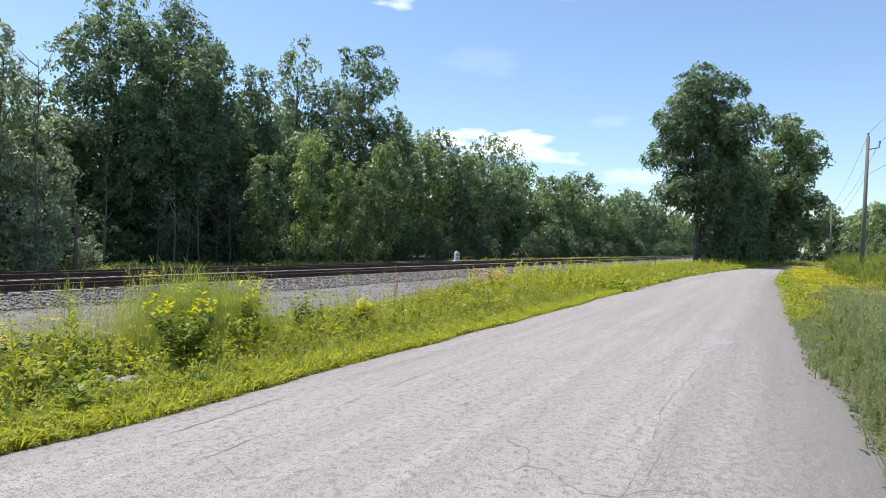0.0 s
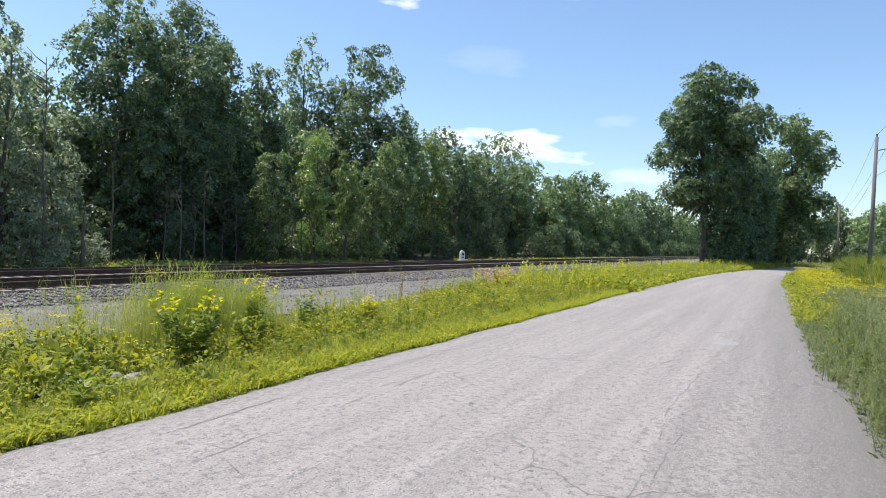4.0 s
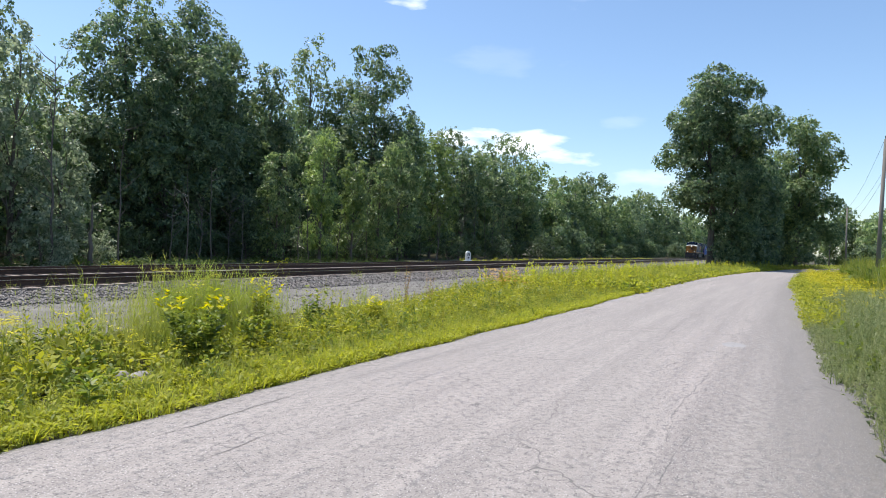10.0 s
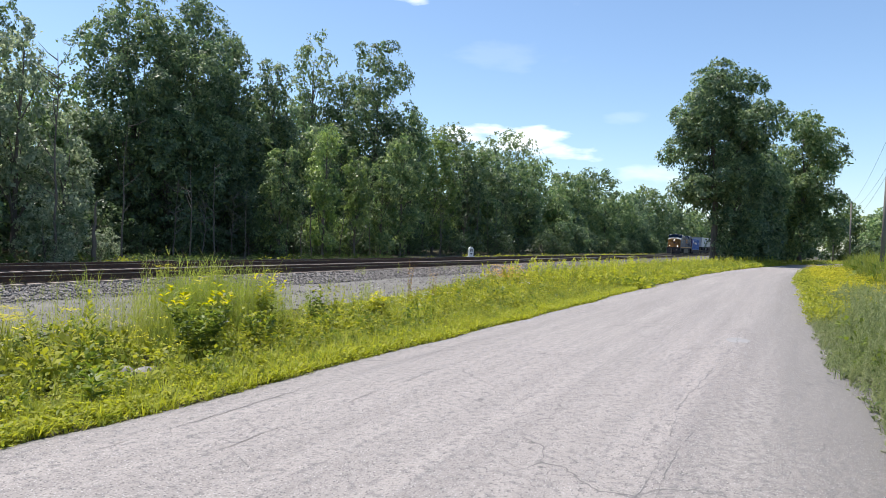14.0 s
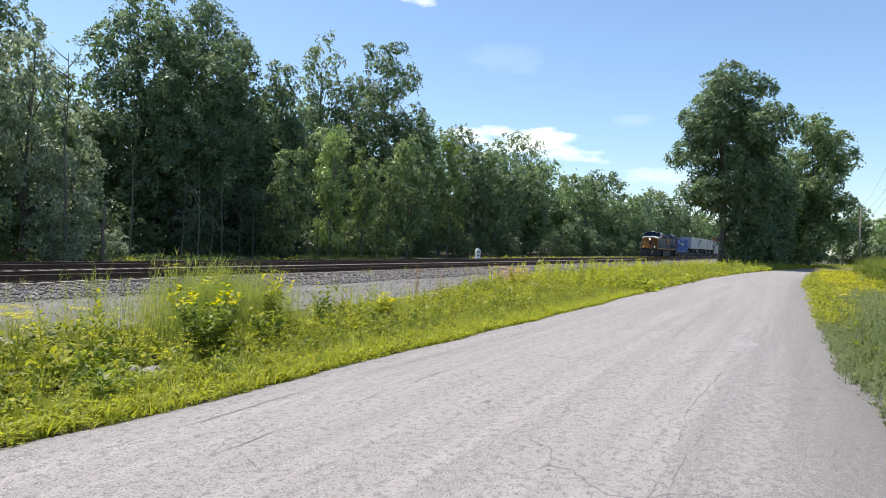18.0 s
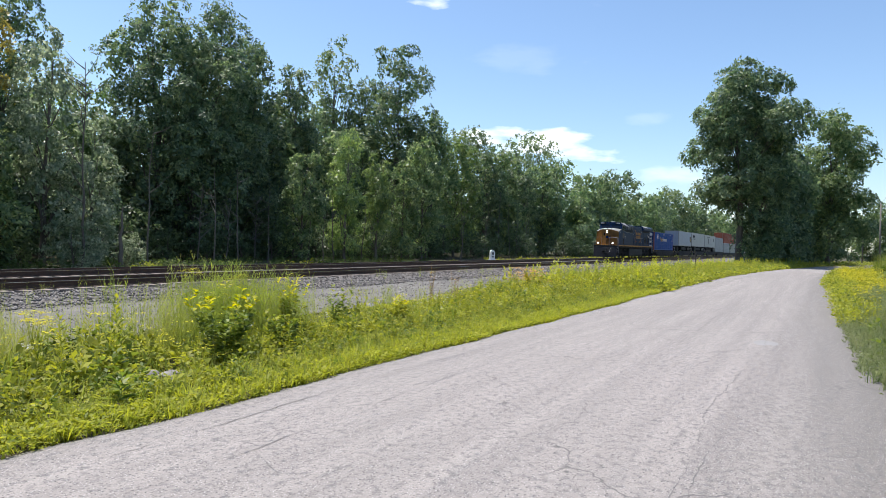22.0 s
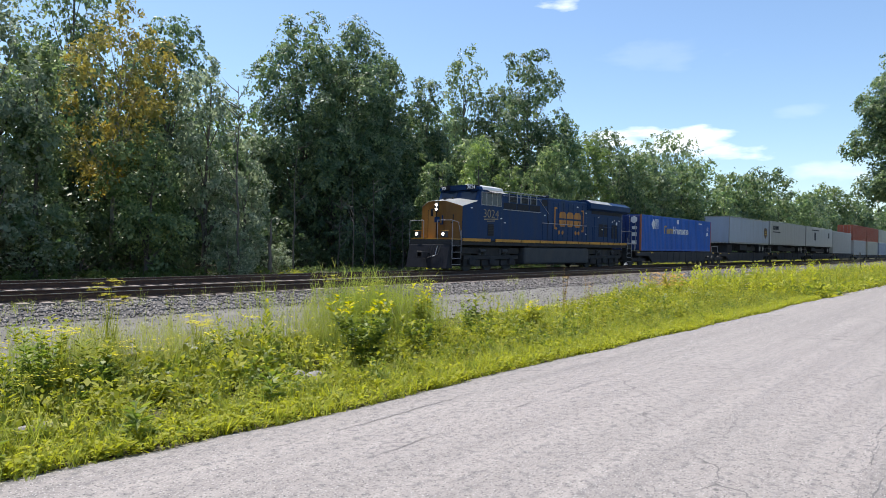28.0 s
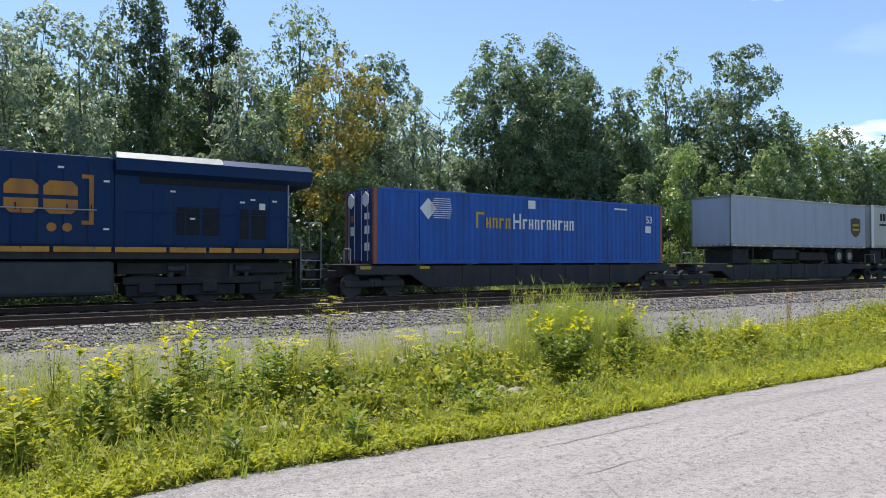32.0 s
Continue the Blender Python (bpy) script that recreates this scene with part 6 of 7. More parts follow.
# left verge, far stretch
x, y = sow(rng, 4600, 26, 92, 0.0, 6.4, 1.3)
x, y = only(x, y, rng.random(len(x)) > 0.5 * patches(x, y, 31, 0.3))
stuff("far_verge_herbs", plant_out(T_FAR, x, y, 0.5 + 0.8 * rng.random(len(x)), rng, 0.12), M_HERB, "dense yellow-green herbs along the far verge", "herbs")
x, y = sow(rng, 1500, 28, 92, 0.3, 6.4, 1.2)
stuff("far_verge_grass", plant_out(T_TALLTUFT, x, y, 0.9 + 0.8 * rng.random(len(x)), rng), M_GRASS, "tall grass along the far verge", "grass")
x, y = sow(rng, 2600, 26, 92, 0.2, 6.2, 1.25)
x, y = only(x, y, rng.random(len(x)) < 1.2 * patches(x, y, 37, 0.3) ** 1.3)
stuff("far_dark_weeds", plant_out(T_FAR, x, y, 0.45 + 0.7 * rng.random(len(x)), rng, 0.15), M_HERBDARK, "darker green weeds among the far verge herbs", "weeds")
x, y = sow(rng, 420, 24, 92, 0.8, 6.2, 1.2)
stuff("far_stalks", plant_out(T_FARTALL, x, y, 0.8 + 0.7 * rng.random(len(x)), rng, 0.1), M_LIME, "tall leafy stalks standing above the far verge", "weeds")
# right verge
x, y = sow(rng, 1900, 2.5, 24, 0.16, -2.6, 1.2)
y = y - 0.30 * smooth_step(11.0, 8.0, x)
o = np.abs(y - road_mid(x)) - road_half(x)
stuff("right_verge_clover", plant_out(T_FINE, x, y, 0.42 + 0.75 * smooth_step(-0.1, 1.0, o) * (0.7 + 0.5 * rng.random(len(x))), rng, 0.15), M_SAGE, "fine-leaved grey-green weeds in a dense bank beside the road", "weeds")
x, y = sow(rng, 800, 5, 26, -0.4, -4.2, 1.1)
stuff("right_verge_grass", plant_out(T_TALLTUFT, x, y, 0.5 + 0.85 * rng.random(len(x)) * smooth_step(-0.5, 1.2, np.abs(y - road_mid(x)) - road_half(x)) + 0.05, rng), M_SAGE, "tall grey-green grasses leaning over the road's edge", "grass")
x, y = sow(rng, 420, 9, 34, -0.3, -4, 1.1)
x, y = only(x, y, rng.random(len(x)) < 1.2 * patches(x, y, 41) ** 1.3)
stuff("right_verge_weeds", plant_out(T_DARK, x, y, 0.6 + 0.9 * rng.random(len(x)), rng, 0.12), M_HERBDARK, "green leafy weeds among the grasses", "weeds")
x, y = sow(rng, 1900, 17, 75, 0.12, -3.2, 1.4)
stuff("right_far_herbs", plant_out(T_RFAR, x, y, 0.5 + 0.6 * rng.random(len(x)), rng, 0.12), M_HERB, "yellow-green herbs beside the road", "herbs")
x, y = sow(rng, 1300, 3, 20, 0.12, -0.7, 1.1)
y = y - 0.28 * smooth_step(11.0, 8.0, x)
stuff("right_verge_mat", plant_out(T_MAT, x, y, 0.7 + 0.8 * rng.random(len(x)), rng, 0.2), M_SAGE, "low grey-green leaves along the broken asphalt edge", "herbs")
x, y = sow(rng, 46, 9.5, 24, 0.42, 0.05, 1.0)
stuff("creeping_shoots", plant_out(T_MAT, x, y, 0.9 + 0.8 * rng.random(len(x)), rng, 0.2), M_LIME, "lime-green shoots creeping onto the broken asphalt edge", "herbs")
x, y = sow(rng, 1800, 24, 110, -2.8, -14, 1.3)
stuff("reeds", plant_out(T_TALLTUFT, x, y, 2.0 + 1.4 * rng.random(len(x)), rng), M_GRASS, "tall reed-like grass on the bank", "grass")
x, y = sow(rng, 1500, 30, 130, -3.5, -16, 1.2)
stuff("bank_weeds", plant_out(T_FAR, x, y, 1.8 + 1.5 * rng.random(len(x)), rng, 0.1), M_HERBDARK, "waist-high dark weeds on the bank", "weeds")
x, y = sow(rng, 450, 92, 200, 0.3, 9.0, 1.2)
x2, y2 = sow(rng, 450, 70, 200, -0.3, -12.0, 1.2)
stuff("roadside_grass", plant_out(T_FAR, np.append(x, x2), np.append(y, y2), 0.9 + 0.9 * rng.random(len(x) + len(x2)), rng, 0.12), M_GRASS, "sunlit grass beside the far bend of the road", "grass")
# flowers
T_HEAD = [heads(i, 5, 0.10, 0.62, 0.035) for i in range(4)]
x, y = sow(rng, 520, -4, 30, 0.8, 4.6, 1.2)
stuff("yellow_blossom", plant_out(T_HEAD, x, y, bushiness(x, y) * (0.7 + 0.5 * rng.random(len(x))), rng), M_FLOWER, "small yellow flower heads above the verge herbs", "flowers")
T_HEADF = [heads(10 + i, 7, 0.24, 0.55, 0.065) for i in range(3)]
x, y = sow(rng, 170, 26, 88, 0.4, 6.2, 1.2)
x2, y2 = sow(rng, 330, 19, 62, -0.5, -4.0, 1.2)
stuff("far_blossom", plant_out(T_HEADF, np.append(x, x2), np.append(y, y2), 0.9 + 0.6 * rng.random(len(x) + len(x2)), rng), M_FLOWER, "yellow flowering drifts on both verges", "flowers")
x, y = sow(rng, 70, -3, 24, 1.2, 5.4)
stuff("white_blossom", plant_out([heads(40, 3, 0.05, 0.55, 0.03)], x, y, 0.7 + 0.5 * rng.random(len(x)), rng), M_WHITEFL, "scattered small white flowers", "flowers")
# weeds on and beyond the railway
x = np.concatenate([rng.normal(21.2, 0.5, 16), rng.normal(34, 1.0, 10), rng.normal(52, 2.0, 14), 60 + rng.random(500) * 110])
y = np.concatenate([28.4 + 1.2 * rng.random(40), 27.4 + 2.2 * rng.random(500)])
stuff("trackside_weeds", plant_out(T_FAR, x, y, 0.5 + 0.8 * rng.random(len(x)) ** 2, rng), M_HERB, "low weeds between the tracks and the wood", "weeds")
# undergrowth whose darkened greens stand in for shade along the wood
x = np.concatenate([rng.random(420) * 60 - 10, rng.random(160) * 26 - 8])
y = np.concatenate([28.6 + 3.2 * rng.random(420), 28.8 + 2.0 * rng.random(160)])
stuff("undergrowth", plant_out(T_FAR, x, y, 0.45 + 0.7 * rng.random(len(x)), rng, 0.15), M_UNDER, "low undergrowth along the wood's foot, leaf colour darkened for shade", "weeds")
x = rng.random(500) * 60 - 8
y = 10.4 + 1.4 * rng.random(500) ** 2
stuff("path_grass", plant_out(T_TUFT, x, y, 0.4 + 0.5 * rng.random(len(x)), rng), M_GRASS, "thin grass creeping onto the gravel track", "grass")
x = np.concatenate([rng.random(36) * 12 - 3, rng.random(30) * 40])
y = np.concatenate([16.2 + 1.2 * rng.random(36), 16.0 + 1.5 * rng.random(30)])
stuff("ballast_weeds", plant_out(T_WISP, x, y, 0.5 + 0.35 * rng.random(len(x)), rng), M_WISP, "thin dry weeds growing out of the ballast", "weeds")


def specimen(name, leaves, material, x, y, label, category, flowers=None, flower_mat=None, s=1.0):
    """One plant that stands out: stems and leaves, with its flowers as a part."""
    P = new(name)
    P.location = (x, y, float(ground_z(x, y)))
    P.scale = (s, s, s)
    np_mesh("foliage", leaves.reshape(-1, 3), np.arange(len(leaves) * 4).reshape(-1, 4), material, P)
    if flowers is not None:
        np_mesh("blossom", flowers.reshape(-1, 3), np.arange(len(flowers) * 4).reshape(-1, 4), flower_mat or M_FLOWER, P)
    return tagged(P, label, category)


def umbels(seed, h, n=9, r=0.16):
    """Flat yellow umbels on rayed stalks; returns stalk quads and flower quads."""
    rng = np.random.default_rng(seed)
    st, fl = [blade((0, 0, 0), (0, 0, 1.0), h * 0.9, 0.014, 0.0)], []
    for k in range(n):
        a, u = k * 2.4, 0.6 + 0.4 * rng.random()
        top = np.array([math.cos(a) * r * (1.6 - u), math.sin(a) * r * (1.6 - u), h * (0.72 + 0.3 * u)])
        p0 = np.array([0, 0, h * 0.55 * u])
        st.append(blade(p0, unit(top - p0), np.linalg.norm(top - p0), 0.008, 0.0))
        for j in range(26):
            p = top + np.append(rng.normal(0, 0.035, 2), rng.normal(0, 0.006))
            e = rng.random() * 6.28
            uu, vv = np.array([math.cos(e), math.sin(e), 0]) * 0.014, np.array([-math.sin(e), math.cos(e), 0]) * 0.014
            fl.append(np.array([p - uu, p + vv, p + uu, p - vv])[None])
    lv = herb(seed + 1, h * 0.6, 14, 0.16, 0.07)
    return np.concatenate(st + [lv]), np.concatenate(fl)


def clump(seed, h, stems, per, length, width, lean=0.22, r=0.07):
    """A bushy plant: leaves crowd the upper, outer parts; returns lower foliage and bright upper shoots."""
    rng = np.random.default_rng(seed)
    low, top = [], []
    for k in range(stems):
        d = unit(np.append(rng.normal(0, lean, 2), 1))
        base = np.append(rng.normal(0, r, 2), 0)
        hh = h * (0.55 + 0.45 * rng.random()) if k else h
        low.append(blade(base, d, hh, 0.012, 0.03))
        for j in range(per):
            u = 0.15 + 0.85 * rng.random() ** 0.75
            p = base + d * hh * u
            q = leaf_quad(p, spread(rng, 0.1 + 0.6 * u), length * (0.6 + 0.6 * rng.random()) * (1.15 - 0.45 * u), width)[None]
            (top if p[2] > 0.68 * h and rng.random() < 0.75 else low).append(q)
    return np.concatenate(low), np.concatenate(top) if top else low[0]


def bush_plant(name, seed, x, y, h, stems, per, length, width, label, category, low_mat, top_mat, lean=0.22, heads_n=0):
    low, top = clump(seed, h, stems, per, length, width, lean)
    P = specimen(name, low, low_mat, x, y, label, category)
    tagged(np_mesh("new_growth", top.reshape(-1, 3), np.arange(len(top) * 4).reshape(-1, 4), top_mat, P), kind="stuff")
    if heads_n:
        q = heads(seed + 1, heads_n, h * 0.12, h, 0.045)
        np_mesh("blossom", q.reshape(-1, 3), np.arange(len(q) * 4).reshape(-1, 4), M_FLOWER, P)
    return P


M_DRY = leafy("dry_reddish_stalks", (0.24, 0.12, 0.06), (0.30, 0.20, 0.08), (0.20, 0.16, 0.05), 0.25, 0.7, 0.1)
M_SHOOT = leafy("yellow_green_shoots", (0.60, 0.52, 0.025), (0.36, 0.40, 0.025), (0.62, 0.52, 0.025), 0.5, 0.6, 0.2)
bush_plant("shrub", 70, 6.0, 6.6, 1.15, 20, 24, 0.15, 0.062, "bushy dark-green shrub with bright yellow shoot tips on the verge", "shrub", M_HERBDARK, M_SHOOT, 0.24, 10)
bush_plant("shrub", 80, 5.5, 8.1, 0.62, 16, 22, 0.14, 0.055, "low dark-green shrub at the edge of the gravel track", "shrub", M_HERBDARK, M_HERBDARK, 0.35)
bush_plant("shrub", 90, 4.9, 8.3, 0.6, 14, 20, 0.14, 0.055, "low dark-green shrub beside its twin", "shrub", M_HERBDARK, M_HERB, 0.35)
for i, (x, y, h, top) in enumerate(((1.4, 7.2, 1.15, M_SHOOT), (1.95, 7.2, 0.88, M_SHOOT), (2.32, 7.2, 1.02, M_HERB), (2.7, 7.95, 0.9, M_HERB), (0.54, 7.2, 0.78, M_SHOOT), (1.75, 8.3, 1.0, M_HERB), (8.0, 7.3, 1.1, M_SHOOT), (9.65, 7.6, 0.92, M_HERB), (0.5, 6.6, 0.95, M_SHOOT), (-0.1, 6.2, 0.75, M_SHOOT), (1.0, 6.5, 0.7, M_HERB), (2.9, 7.1, 0.7, M_HERB), (0.9, 8.0, 0.9, M_HERB), (-1.2, 7.2, 0.9, M_HERB), (7.2, 6.7, 0.75, M_HERB), (10.8, 7.0, 0.7, M_SHOOT))):
    bush_plant("tall_weed", 200 + i, x, y, h, 9 + i % 4, 22, 0.13, 0.052, "tall bushy weed with a bright yellow-green top" if top is M_SHOOT else "tall bushy mid-green weed", "weed", M_HERBDARK if i % 3 else M_HERB, top, 0.16, 6 if top is M_SHOOT else 0)
for i, (x, y, h) in enumerate(((3.2, 7.8, 1.3), (3.35, 8.0, 1.1), (0.2, 7.5, 1.0), (2.6, 7.4, 0.85), (4.4, 8.0, 0.8), (8.4, 7.9, 1.0), (1.45, 7.9, 1.05), (0.9, 7.2, 0.9), (6.9, 8.3, 1.2), (7.6, 8.0, 1.1), (-0.6, 6.9, 0.8), (3.9, 7.0, 0.8))):
    st, fl = umbels(240 + i, h)
    specimen("wild_parsnip", st, M_HERB, x, y, "wild parsnip with flat yellow umbels on branching stalks", "wild flower", fl)
for i, (x, y) in enumerate(((2.43, 5.3), (1.4, 5.35), (3.9, 5.6))):
    specimen("milkweed", np.concatenate([herb(260 + i, 0.34, 14, 0.2, 0.09), herb(270 + i, 0.28, 10, 0.18, 0.08)]), M_HERBDARK, x, y, "broad-leaved grey-green milkweed by the asphalt edge", "plant")
specimen("dock_plant", mound(280, 0.3, 0.45, 120, 0.12, 0.05), M_HERB, 22.4, 9.0, "dock plant with rusty orange seed heads", "plant", np.concatenate([heads(281 + i, 22, 0.17, 0.34 + 0.1 * i, 0.06) for i in range(3)]), M_ORANGE, 1.75)
for i, (x, y, h) in enumerate(((15.4, 9.0, 1.0), (15.3, 8.2, 0.9))):
    specimen("dry_stalk", np.concatenate([stalk(290 + 5 * i + k, h * (1.25 - 0.2 * k), 22, 0.11, 0.03) + np.array([0.08 * k, 0.05 * k, 0]) for k in range(3)]), M_DRY, x, y, "dry reddish-brown weed stalk", "weed", heads(292 + i, 8, 0.05, h, 0.04), M_ORANGE)

# grey stones lying in the verge
def stone(seed, r):
    rng = np.random.default_rng(seed)
    bm = bmesh.new()
    bmesh.ops.create_icosphere(bm, subdivisions=2, radius=r)
    for v in bm.verts:
        v.co *= 0.75 + 0.4 * rng.random()
        v.co.z *= 0.6
    return bm


for i, (x, y, r) in enumerate(((5.0, 6.3, 0.16), (5.2, 6.45, 0.12), (4.85, 6.5, 0.10), (5.05, 6.75, 0.14), (1.9, 6.2, 0.12), (2.1, 6.3, 0.09))):
    s = part("stone", stone(300 + i, r), M_STONE)
    s.location = (x, y, float(ground_z(x, y)) + r * 0.4)
    tagged(s, "rough grey stone half hidden in the weeds", "stone", "stones in the verge")

# ======== ballast stones and ties ========
rng = np.random.default_rng(33)
base = np.array([(1, 0, 0), (-1, 0, 0), (0, 1, 0), (0, -1, 0), (0, 0, 1), (0, 0, -1)], float)
tri = np.array([(0, 2, 4), (2, 1, 4), (1, 3, 4), (3, 0, 4), (2, 0, 5), (1, 2, 5), (3, 1, 5), (0, 3, 5)])
nst = 26000
sx = -6 + 66 * rng.random(nst) ** 1.35
sy = np.where(rng.random(nst) < 0.62, 15.6 + 2.6 * rng.random(nst), 18.2 + 6.8 * rng.random(nst))
sr = (0.026 + 0.03 * rng.random(nst)) * (1 + sx / 90)
V = base[None] * sr[:, None, None] * (0.65 + 0.7 * rng.random((nst, 6, 1)))
a = rng.random(nst) * 6.28
V = np.stack([V[..., 0] * np.cos(a)[:, None] - V[..., 1] * np.sin(a)[:, None], V[..., 0] * np.sin(a)[:, None] + V[..., 1] * np.cos(a)[:, None] + V[..., 2] * 0.4, V[..., 2] * 0.8], -1)
V += np.stack([sx, sy, bed_z(sx, sy) + sr * 0.25], -1)[:, None]
F = (tri[None] + (np.arange(nst) * 6)[:, None, None]).reshape(-1, 3)
pn = 9000
qx, qy = -4 + 44 * rng.random(pn) ** 1.4, 10.5 + 5.4 * rng.random(pn)
qr = (0.008 + 0.02 * rng.random(pn) ** 2) * (1 + qx / 60)
PV = base[None] * qr[:, None, None] * (0.6 + 0.8 * rng.random((pn, 6, 1))) + np.stack([qx, qy, path_z(qx, qy) + qr * 0.2], -1)[:, None]
PF = (tri[None] + (np.arange(pn) * 6)[:, None, None]).reshape(-1, 3)
m, n, l = node_mat("loose_ballast")
geo = n.new("ShaderNodeNewGeometry")
col = mixed(n, l, geo.outputs["Random Per Island"], (0.06, 0.052, 0.05), (0.27, 0.245, 0.225))
l.new(col, n["Principled BSDF"].inputs["Base Color"])
n["Principled BSDF"].inputs["Roughness"].default_value = 0.9
tagged(np_mesh("ballast_stones", V.reshape(-1, 3), F, m), "loose crushed grey ballast stones", "gravel", kind="stuff")
tagged(np_mesh("path_pebbles", PV.reshape(-1, 3), PF, m), "loose grey pebbles scattered on the gravel track", "gravel", kind="stuff")

tie_bm = shape([(-0.115, 0.115, -1.3, 1.3, -0.36, -0.175)], bevel=0.012)
tie_me = bpy.data.meshes.new("tie")
tie_bm.to_mesh(tie_me)
tie_bm.free()
tie_me.materials.append(M_TIE)
for track, x0, x1 in ((near_track, -10.0, 75.0), (far_track, -10.0, 60.0)):
    for x in np.arange(x0, x1, 0.53):
        t = new("tie", tie_me)
        t.parent = track
        t.location = (x, rng.normal(0, 0.03), rng.normal(0, 0.006))
        t.rotation_euler.z = rng.normal(0, 0.01)
    tagged(part("tie_plates", shape([(x - 0.1, x + 0.1, s - 0.17, s + 0.17, -0.178, -0.16) for x in np.arange(x0, x1, 0.53) for s in (-0.755, 0.755)]), M_RAIL, track), kind="stuff")
far_ties = shape([(x - 0.115, x + 0.115, -1.3, 1.3, -0.36, -0.175) for x in np.arange(75, 230, 0.53)])
tagged(part("far_ties", far_ties, M_TIE, near_track), kind="stuff")
# ======== milepost, sign, poles, wires ========
post = tagged(new("milepost"), "short white round-topped concrete milepost with dark figures", "milepost")
outline = [(-0.31, 0), (0.31, 0), (0.31, 0.72)] + [(0.31 * math.cos(math.pi * i / 10), 0.72 + 0.31 * math.sin(math.pi * i / 10)) for i in range(1, 10)] + [(-0.31, 0.72)]
part("slab", shape(prisms=[(outline, -0.09, 0.09)], bevel=0.015), M_WHITE, post)
part("base", shape([(-0.42, 0.42, -0.16, 0.16, -0.2, 0.1)], bevel=0.02), M_WHITE, post)
part("figure_bar", plate([rect(-0.14, -0.03, 0.55, 0.8), rect(0.03, 0.14, 0.55, 0.8), rect(-0.12, 0.12, 0.28, 0.42)], -0.092), M_DARK, post)
post.matrix_basis = pose(59.2, 27.7, -0.02, 0, 0, -20)

sign = tagged(new("road_sign"), "back of a round grey road sign on a thin post", "road sign")
part("post", shape(rods=[((0, 0, -0.3), (0, 0, 2.0), 0.04, 8)]), M_STEEL, sign)
part("disc", shape(rods=[((-0.02, 0, 1.75), (0.01, 0, 1.75), 0.42, 24)]), M_RAILING, sign)
sign.matrix_basis = pose(100, 3.1, 0, 0, 0, 0)
stake = tagged(part("stake", shape(rods=[((0, 0, -0.3), (0.06, 0.1, 1.6), 0.035, 7)]), M_BARK), "thin leaning wooden stake in the tall weeds", "stake")
stake.location = (58.9, 8.6, 0)

M_POLE = surface("weathered_pole_wood", (0.21, 0.19, 0.17), (0.16, 0.145, 0.13), 0.9, 0, 3, 40, 0.5, stretch=(1, 1, 0.1))
M_WIRE = surface("cable_black", (0.03, 0.03, 0.03), (0.04, 0.04, 0.04), 0.6, 0, 8, 40, 0)


def pole(x, y, h, arm, lean, label):
    P = tagged(new("utility_pole"), label, "utility pole", "utility poles")
    part("shaft", shape(rods=[((0, 0, -0.5), (lean[0], lean[1], h), 0.125, 14, 0.085)], smooth=True), M_POLE, P)
    part("bracket", shape(rods=[((lean[0], lean[1], h - 0.75), (lean[0], lean[1] - arm, h - 0.65), 0.03, 6), ((lean[0], lean[1] - arm, h - 0.65), (lean[0], lean[1] - arm, h - 0.45), 0.03, 6)]), M_STEEL, P)
    part("insulator", shape(rods=[((lean[0], lean[1], h), (lean[0], lean[1], h + 0.18), 0.035, 8, 0.06), ((lean[0], lean[1] - arm, h - 0.45), (lean[0], lean[1] - arm, h - 0.28), 0.05, 8)]), M_RAILING, P)
    P.location = (x, y, 0.2)
    return P


poles = [pole(43.7, -4.75, 8.2, 0.55, (0.0, -0.14), "tall weathered grey wooden utility pole with a side bracket"),
         pole(104.7, -7.7, 8.4, 0.5, (0.1, 0.1), "utility pole carrying cables farther along the road"),
         pole(150.0, -8.2, 7.3, 0.5, (0.0, 0.0), "distant utility pole beside the bushes")]


def cable(a, b, sag, label):
    a, b = np.array(a, float), np.array(b, float)
    u = np.linspace(0, 1, 18)[:, None]
    pts = a + (b - a) * u - np.array([0, 0, 1.0]) * sag * 4 * u * (1 - u)
    v, f = tubes([(pts, np.full(18, 0.008))], 5)
    tagged(np_mesh("power_cable", v, f, M_WIRE), label, "cable", "power cables")


cable((-16, -4.9, 8.6), (43.7, -4.9, 8.55), 0.5, "thin black power cable strung to the tall pole")
cable((-16, -5.5, 8.0), (43.7, -5.45, 8.05), 0.5, "thin black cable on the pole's bracket")
cable((-16, -4.9, 6.3), (43.7, -4.85, 6.2), 0.6, "black telephone cable at half height")
cable((43.7, -4.9, 8.55), (104.7, -7.6, 8.75), 0.7, "power cable sagging between two poles")
cable((43.7, -5.45, 8.05), (104.7, -8.1, 8.2), 0.7, "second cable sagging between two poles")
cable((43.7, -4.85, 6.2), (104.7, -7.6, 6.6), 0.7, "telephone cable between two poles")
cable((104.7, -7.6, 8.75), (150.0, -8.2, 7.7), 0.7, "cable running on to the distant pole")

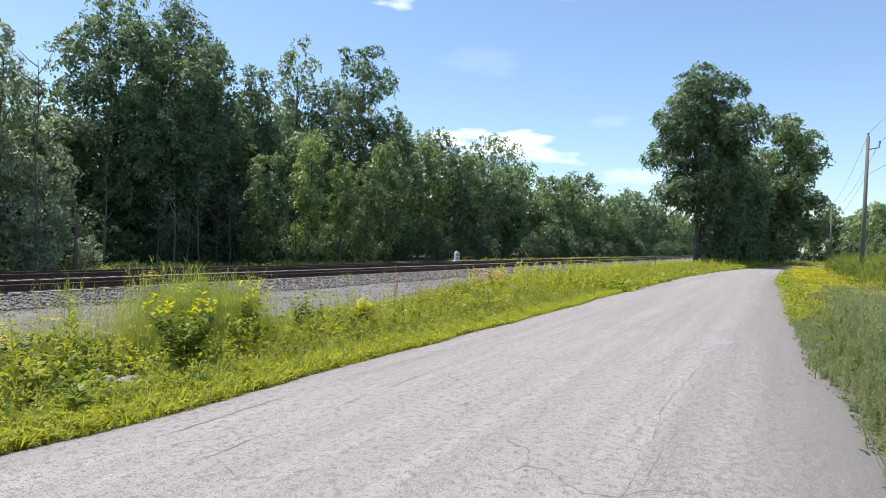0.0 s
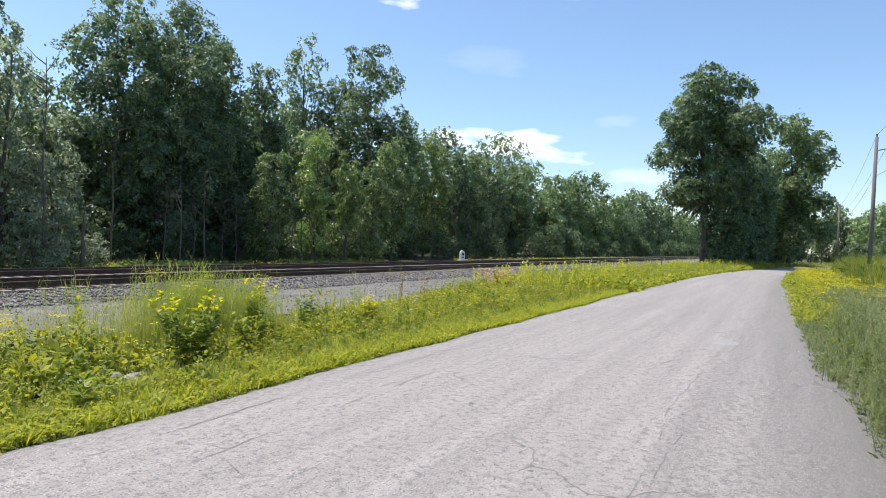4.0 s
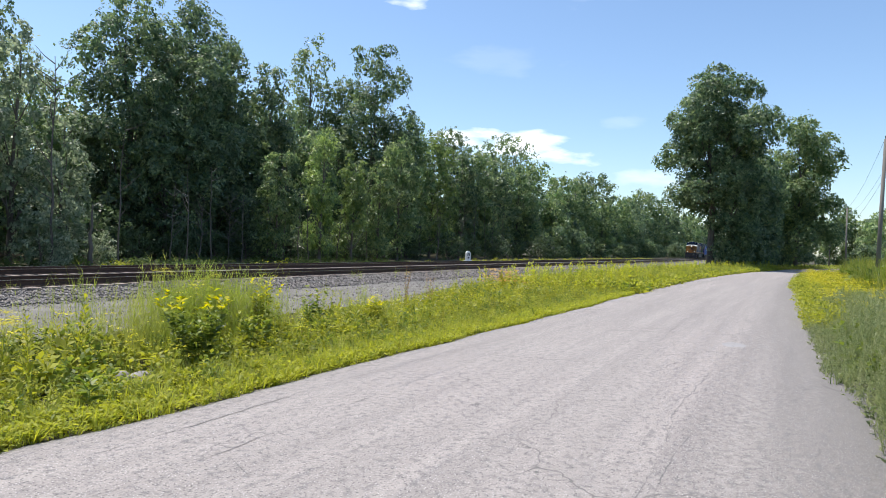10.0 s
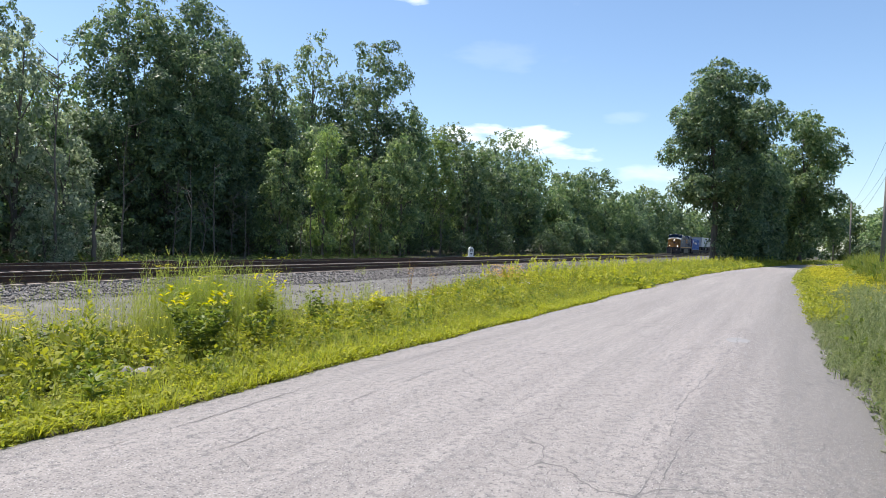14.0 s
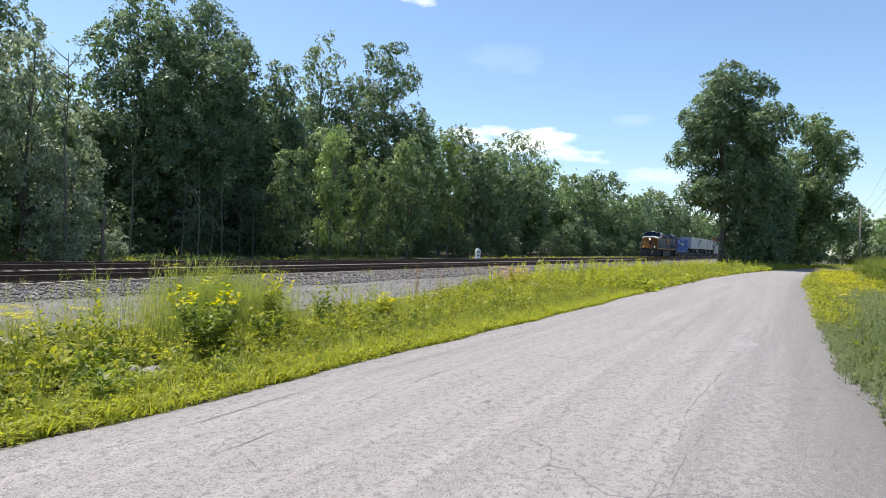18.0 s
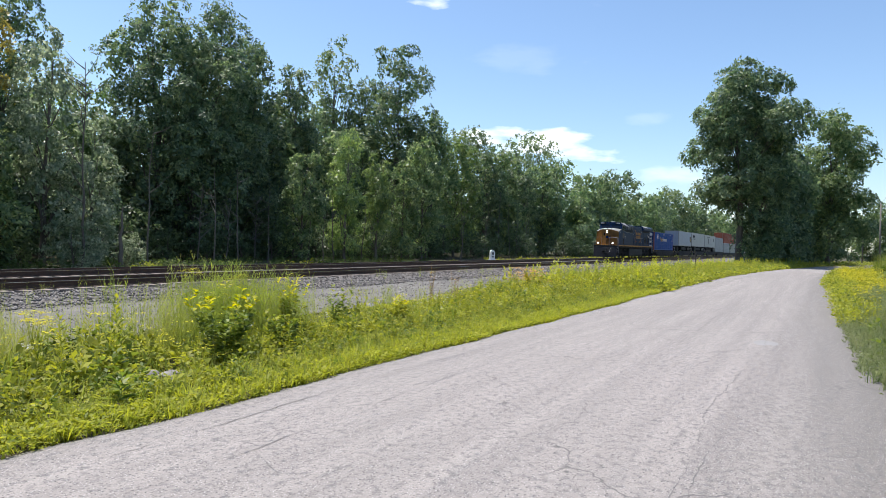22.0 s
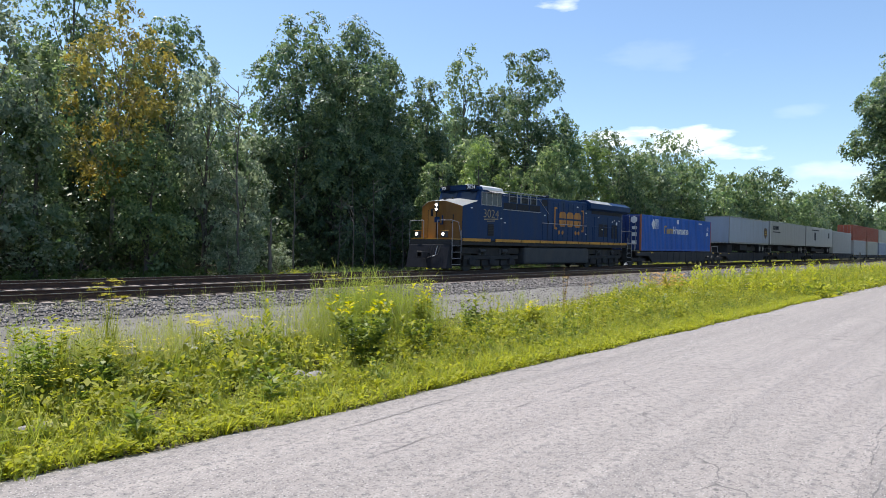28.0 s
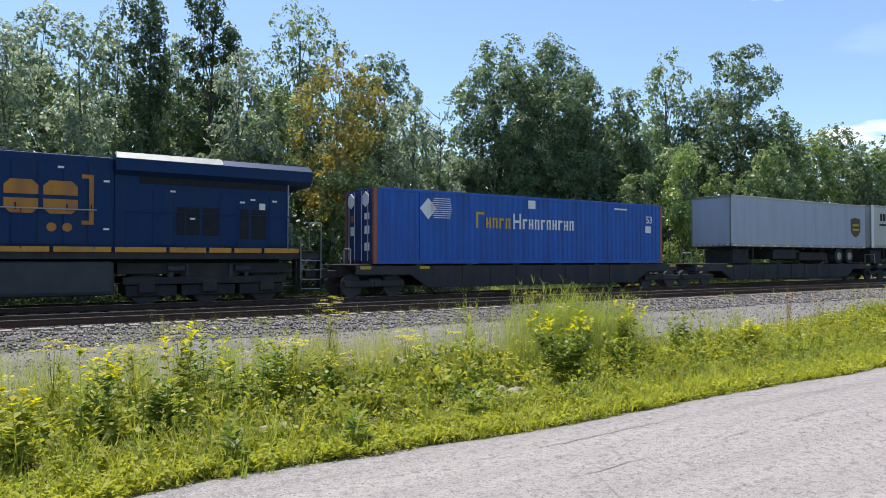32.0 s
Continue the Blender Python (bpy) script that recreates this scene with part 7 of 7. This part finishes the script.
# ======== road wear ========
CRACKS = {"long": [[(23.1, 0.87), (13.0, 0.71), (9.2, 0.8), (7.0, 0.91), (5.6, 0.81), (3.6, 0.79)],
                   [(23.3, 0.47), (10.7, 0.41), (7.3, 0.41), (6.0, 0.54), (5.4, 0.56), (3.4, 0.54)],
                   [(1.0, 3.9), (2.7, 3.55), (4.85, 3.64), (7.4, 3.74), (10.5, 3.72), (14, 3.5), (22, 3.3)],
                   [(34, 1.6), (24, 1.5), (17, 1.9), (12, 1.75)], [(9, 4.3), (6, 4.42), (3, 4.3), (0.5, 4.45)], [(40, 0.2), (30, 0.0), (20, 0.1), (11.5, -0.05)]],
          "cross": [[(5.0, 1.93), (4.93, 1.57), (5.08, 1.09), (5.64, 0.82)], [(4.93, 1.57), (4.72, 1.34), (4.6, 1.03)], [(7.4, 0.41), (7.2, 0.75), (7.0, 0.91)],
                    [(6.3, 3.7), (6.6, 3.2), (6.2, 2.6)], [(11.5, 3.6), (12.3, 2.9), (12.1, 2.3), (13.0, 1.7)], [(3.6, 3.6), (3.3, 3.1), (3.5, 2.7)]]}
rng = np.random.default_rng(5)
for kind, lines in CRACKS.items():
    for line in lines:
        line = np.array(line)
        seg = np.concatenate([np.linspace(line[i], line[i + 1], max(3, int(np.linalg.norm(line[i + 1] - line[i]) / 0.09)), endpoint=False) for i in range(len(line) - 1)])
        seg = seg + np.cumsum(rng.normal(0, 0.010, seg.shape), 0) * 0.6 + rng.normal(0, 0.006, seg.shape)
        d = unit(np.gradient(seg, axis=0))
        nrm = np.stack([-d[:, 1], d[:, 0]], 1)
        wd = np.clip(0.0015 + 0.0045 * np.convolve(rng.normal(0, 1, len(seg)), np.ones(7) / 7, "same")[:len(seg)], 0.0003, 0.0045)[:, None] * (1.0 if kind == "long" else 0.7)
        P = np.stack([seg - nrm * wd, seg + nrm * wd], 1).reshape(-1, 2)
        v = (P[:, 1] - road_mid(P[:, 0])) / road_half(P[:, 0])
        z = 0.03 * (1 - v ** 2) + 0.006 * np.sin(P[:, 0] * 1.7) * np.cos(v * 5) + 0.0045
        k = np.arange(len(seg) - 1) * 2
        np_mesh("crack", np.column_stack([P, z]), np.stack([k, k + 2, k + 3, k + 1], 1), M_CRACK, road)
bm = bmesh.new()
ring = [(12.8 + 0.33 * math.cos(a) * (1 + 0.12 * math.sin(3 * a)), 0.66 + 0.2 * math.sin(a), 0.03 * (1 - ((0.66 + 0.2 * math.sin(a) - 2.1) / 2.85) ** 2) + 0.006 * math.sin((12.8 + 0.33 * math.cos(a)) * 1.7) * math.cos((0.66 + 0.2 * math.sin(a) - 2.1) / 2.85 * 5) + 0.003) for a in np.linspace(0, 2 * math.pi, 20, endpoint=False)]
bm.faces.new([bm.verts.new(p) for p in ring])
bmesh.ops.recalc_face_normals(bm, faces=bm.faces)
if bm.faces[:][0].normal.z < 0:
    bmesh.ops.reverse_faces(bm, faces=bm.faces[:])
part("repair_patch", bm, M_PATCH, road, "pale round repair patch")



def motions():
    for thing, offset, y, z in moving:
        walk(thing, [(t, pose(nose_x(t) + offset, y, z)) for t in (0, 8, 16, 24, 32)])


motions()
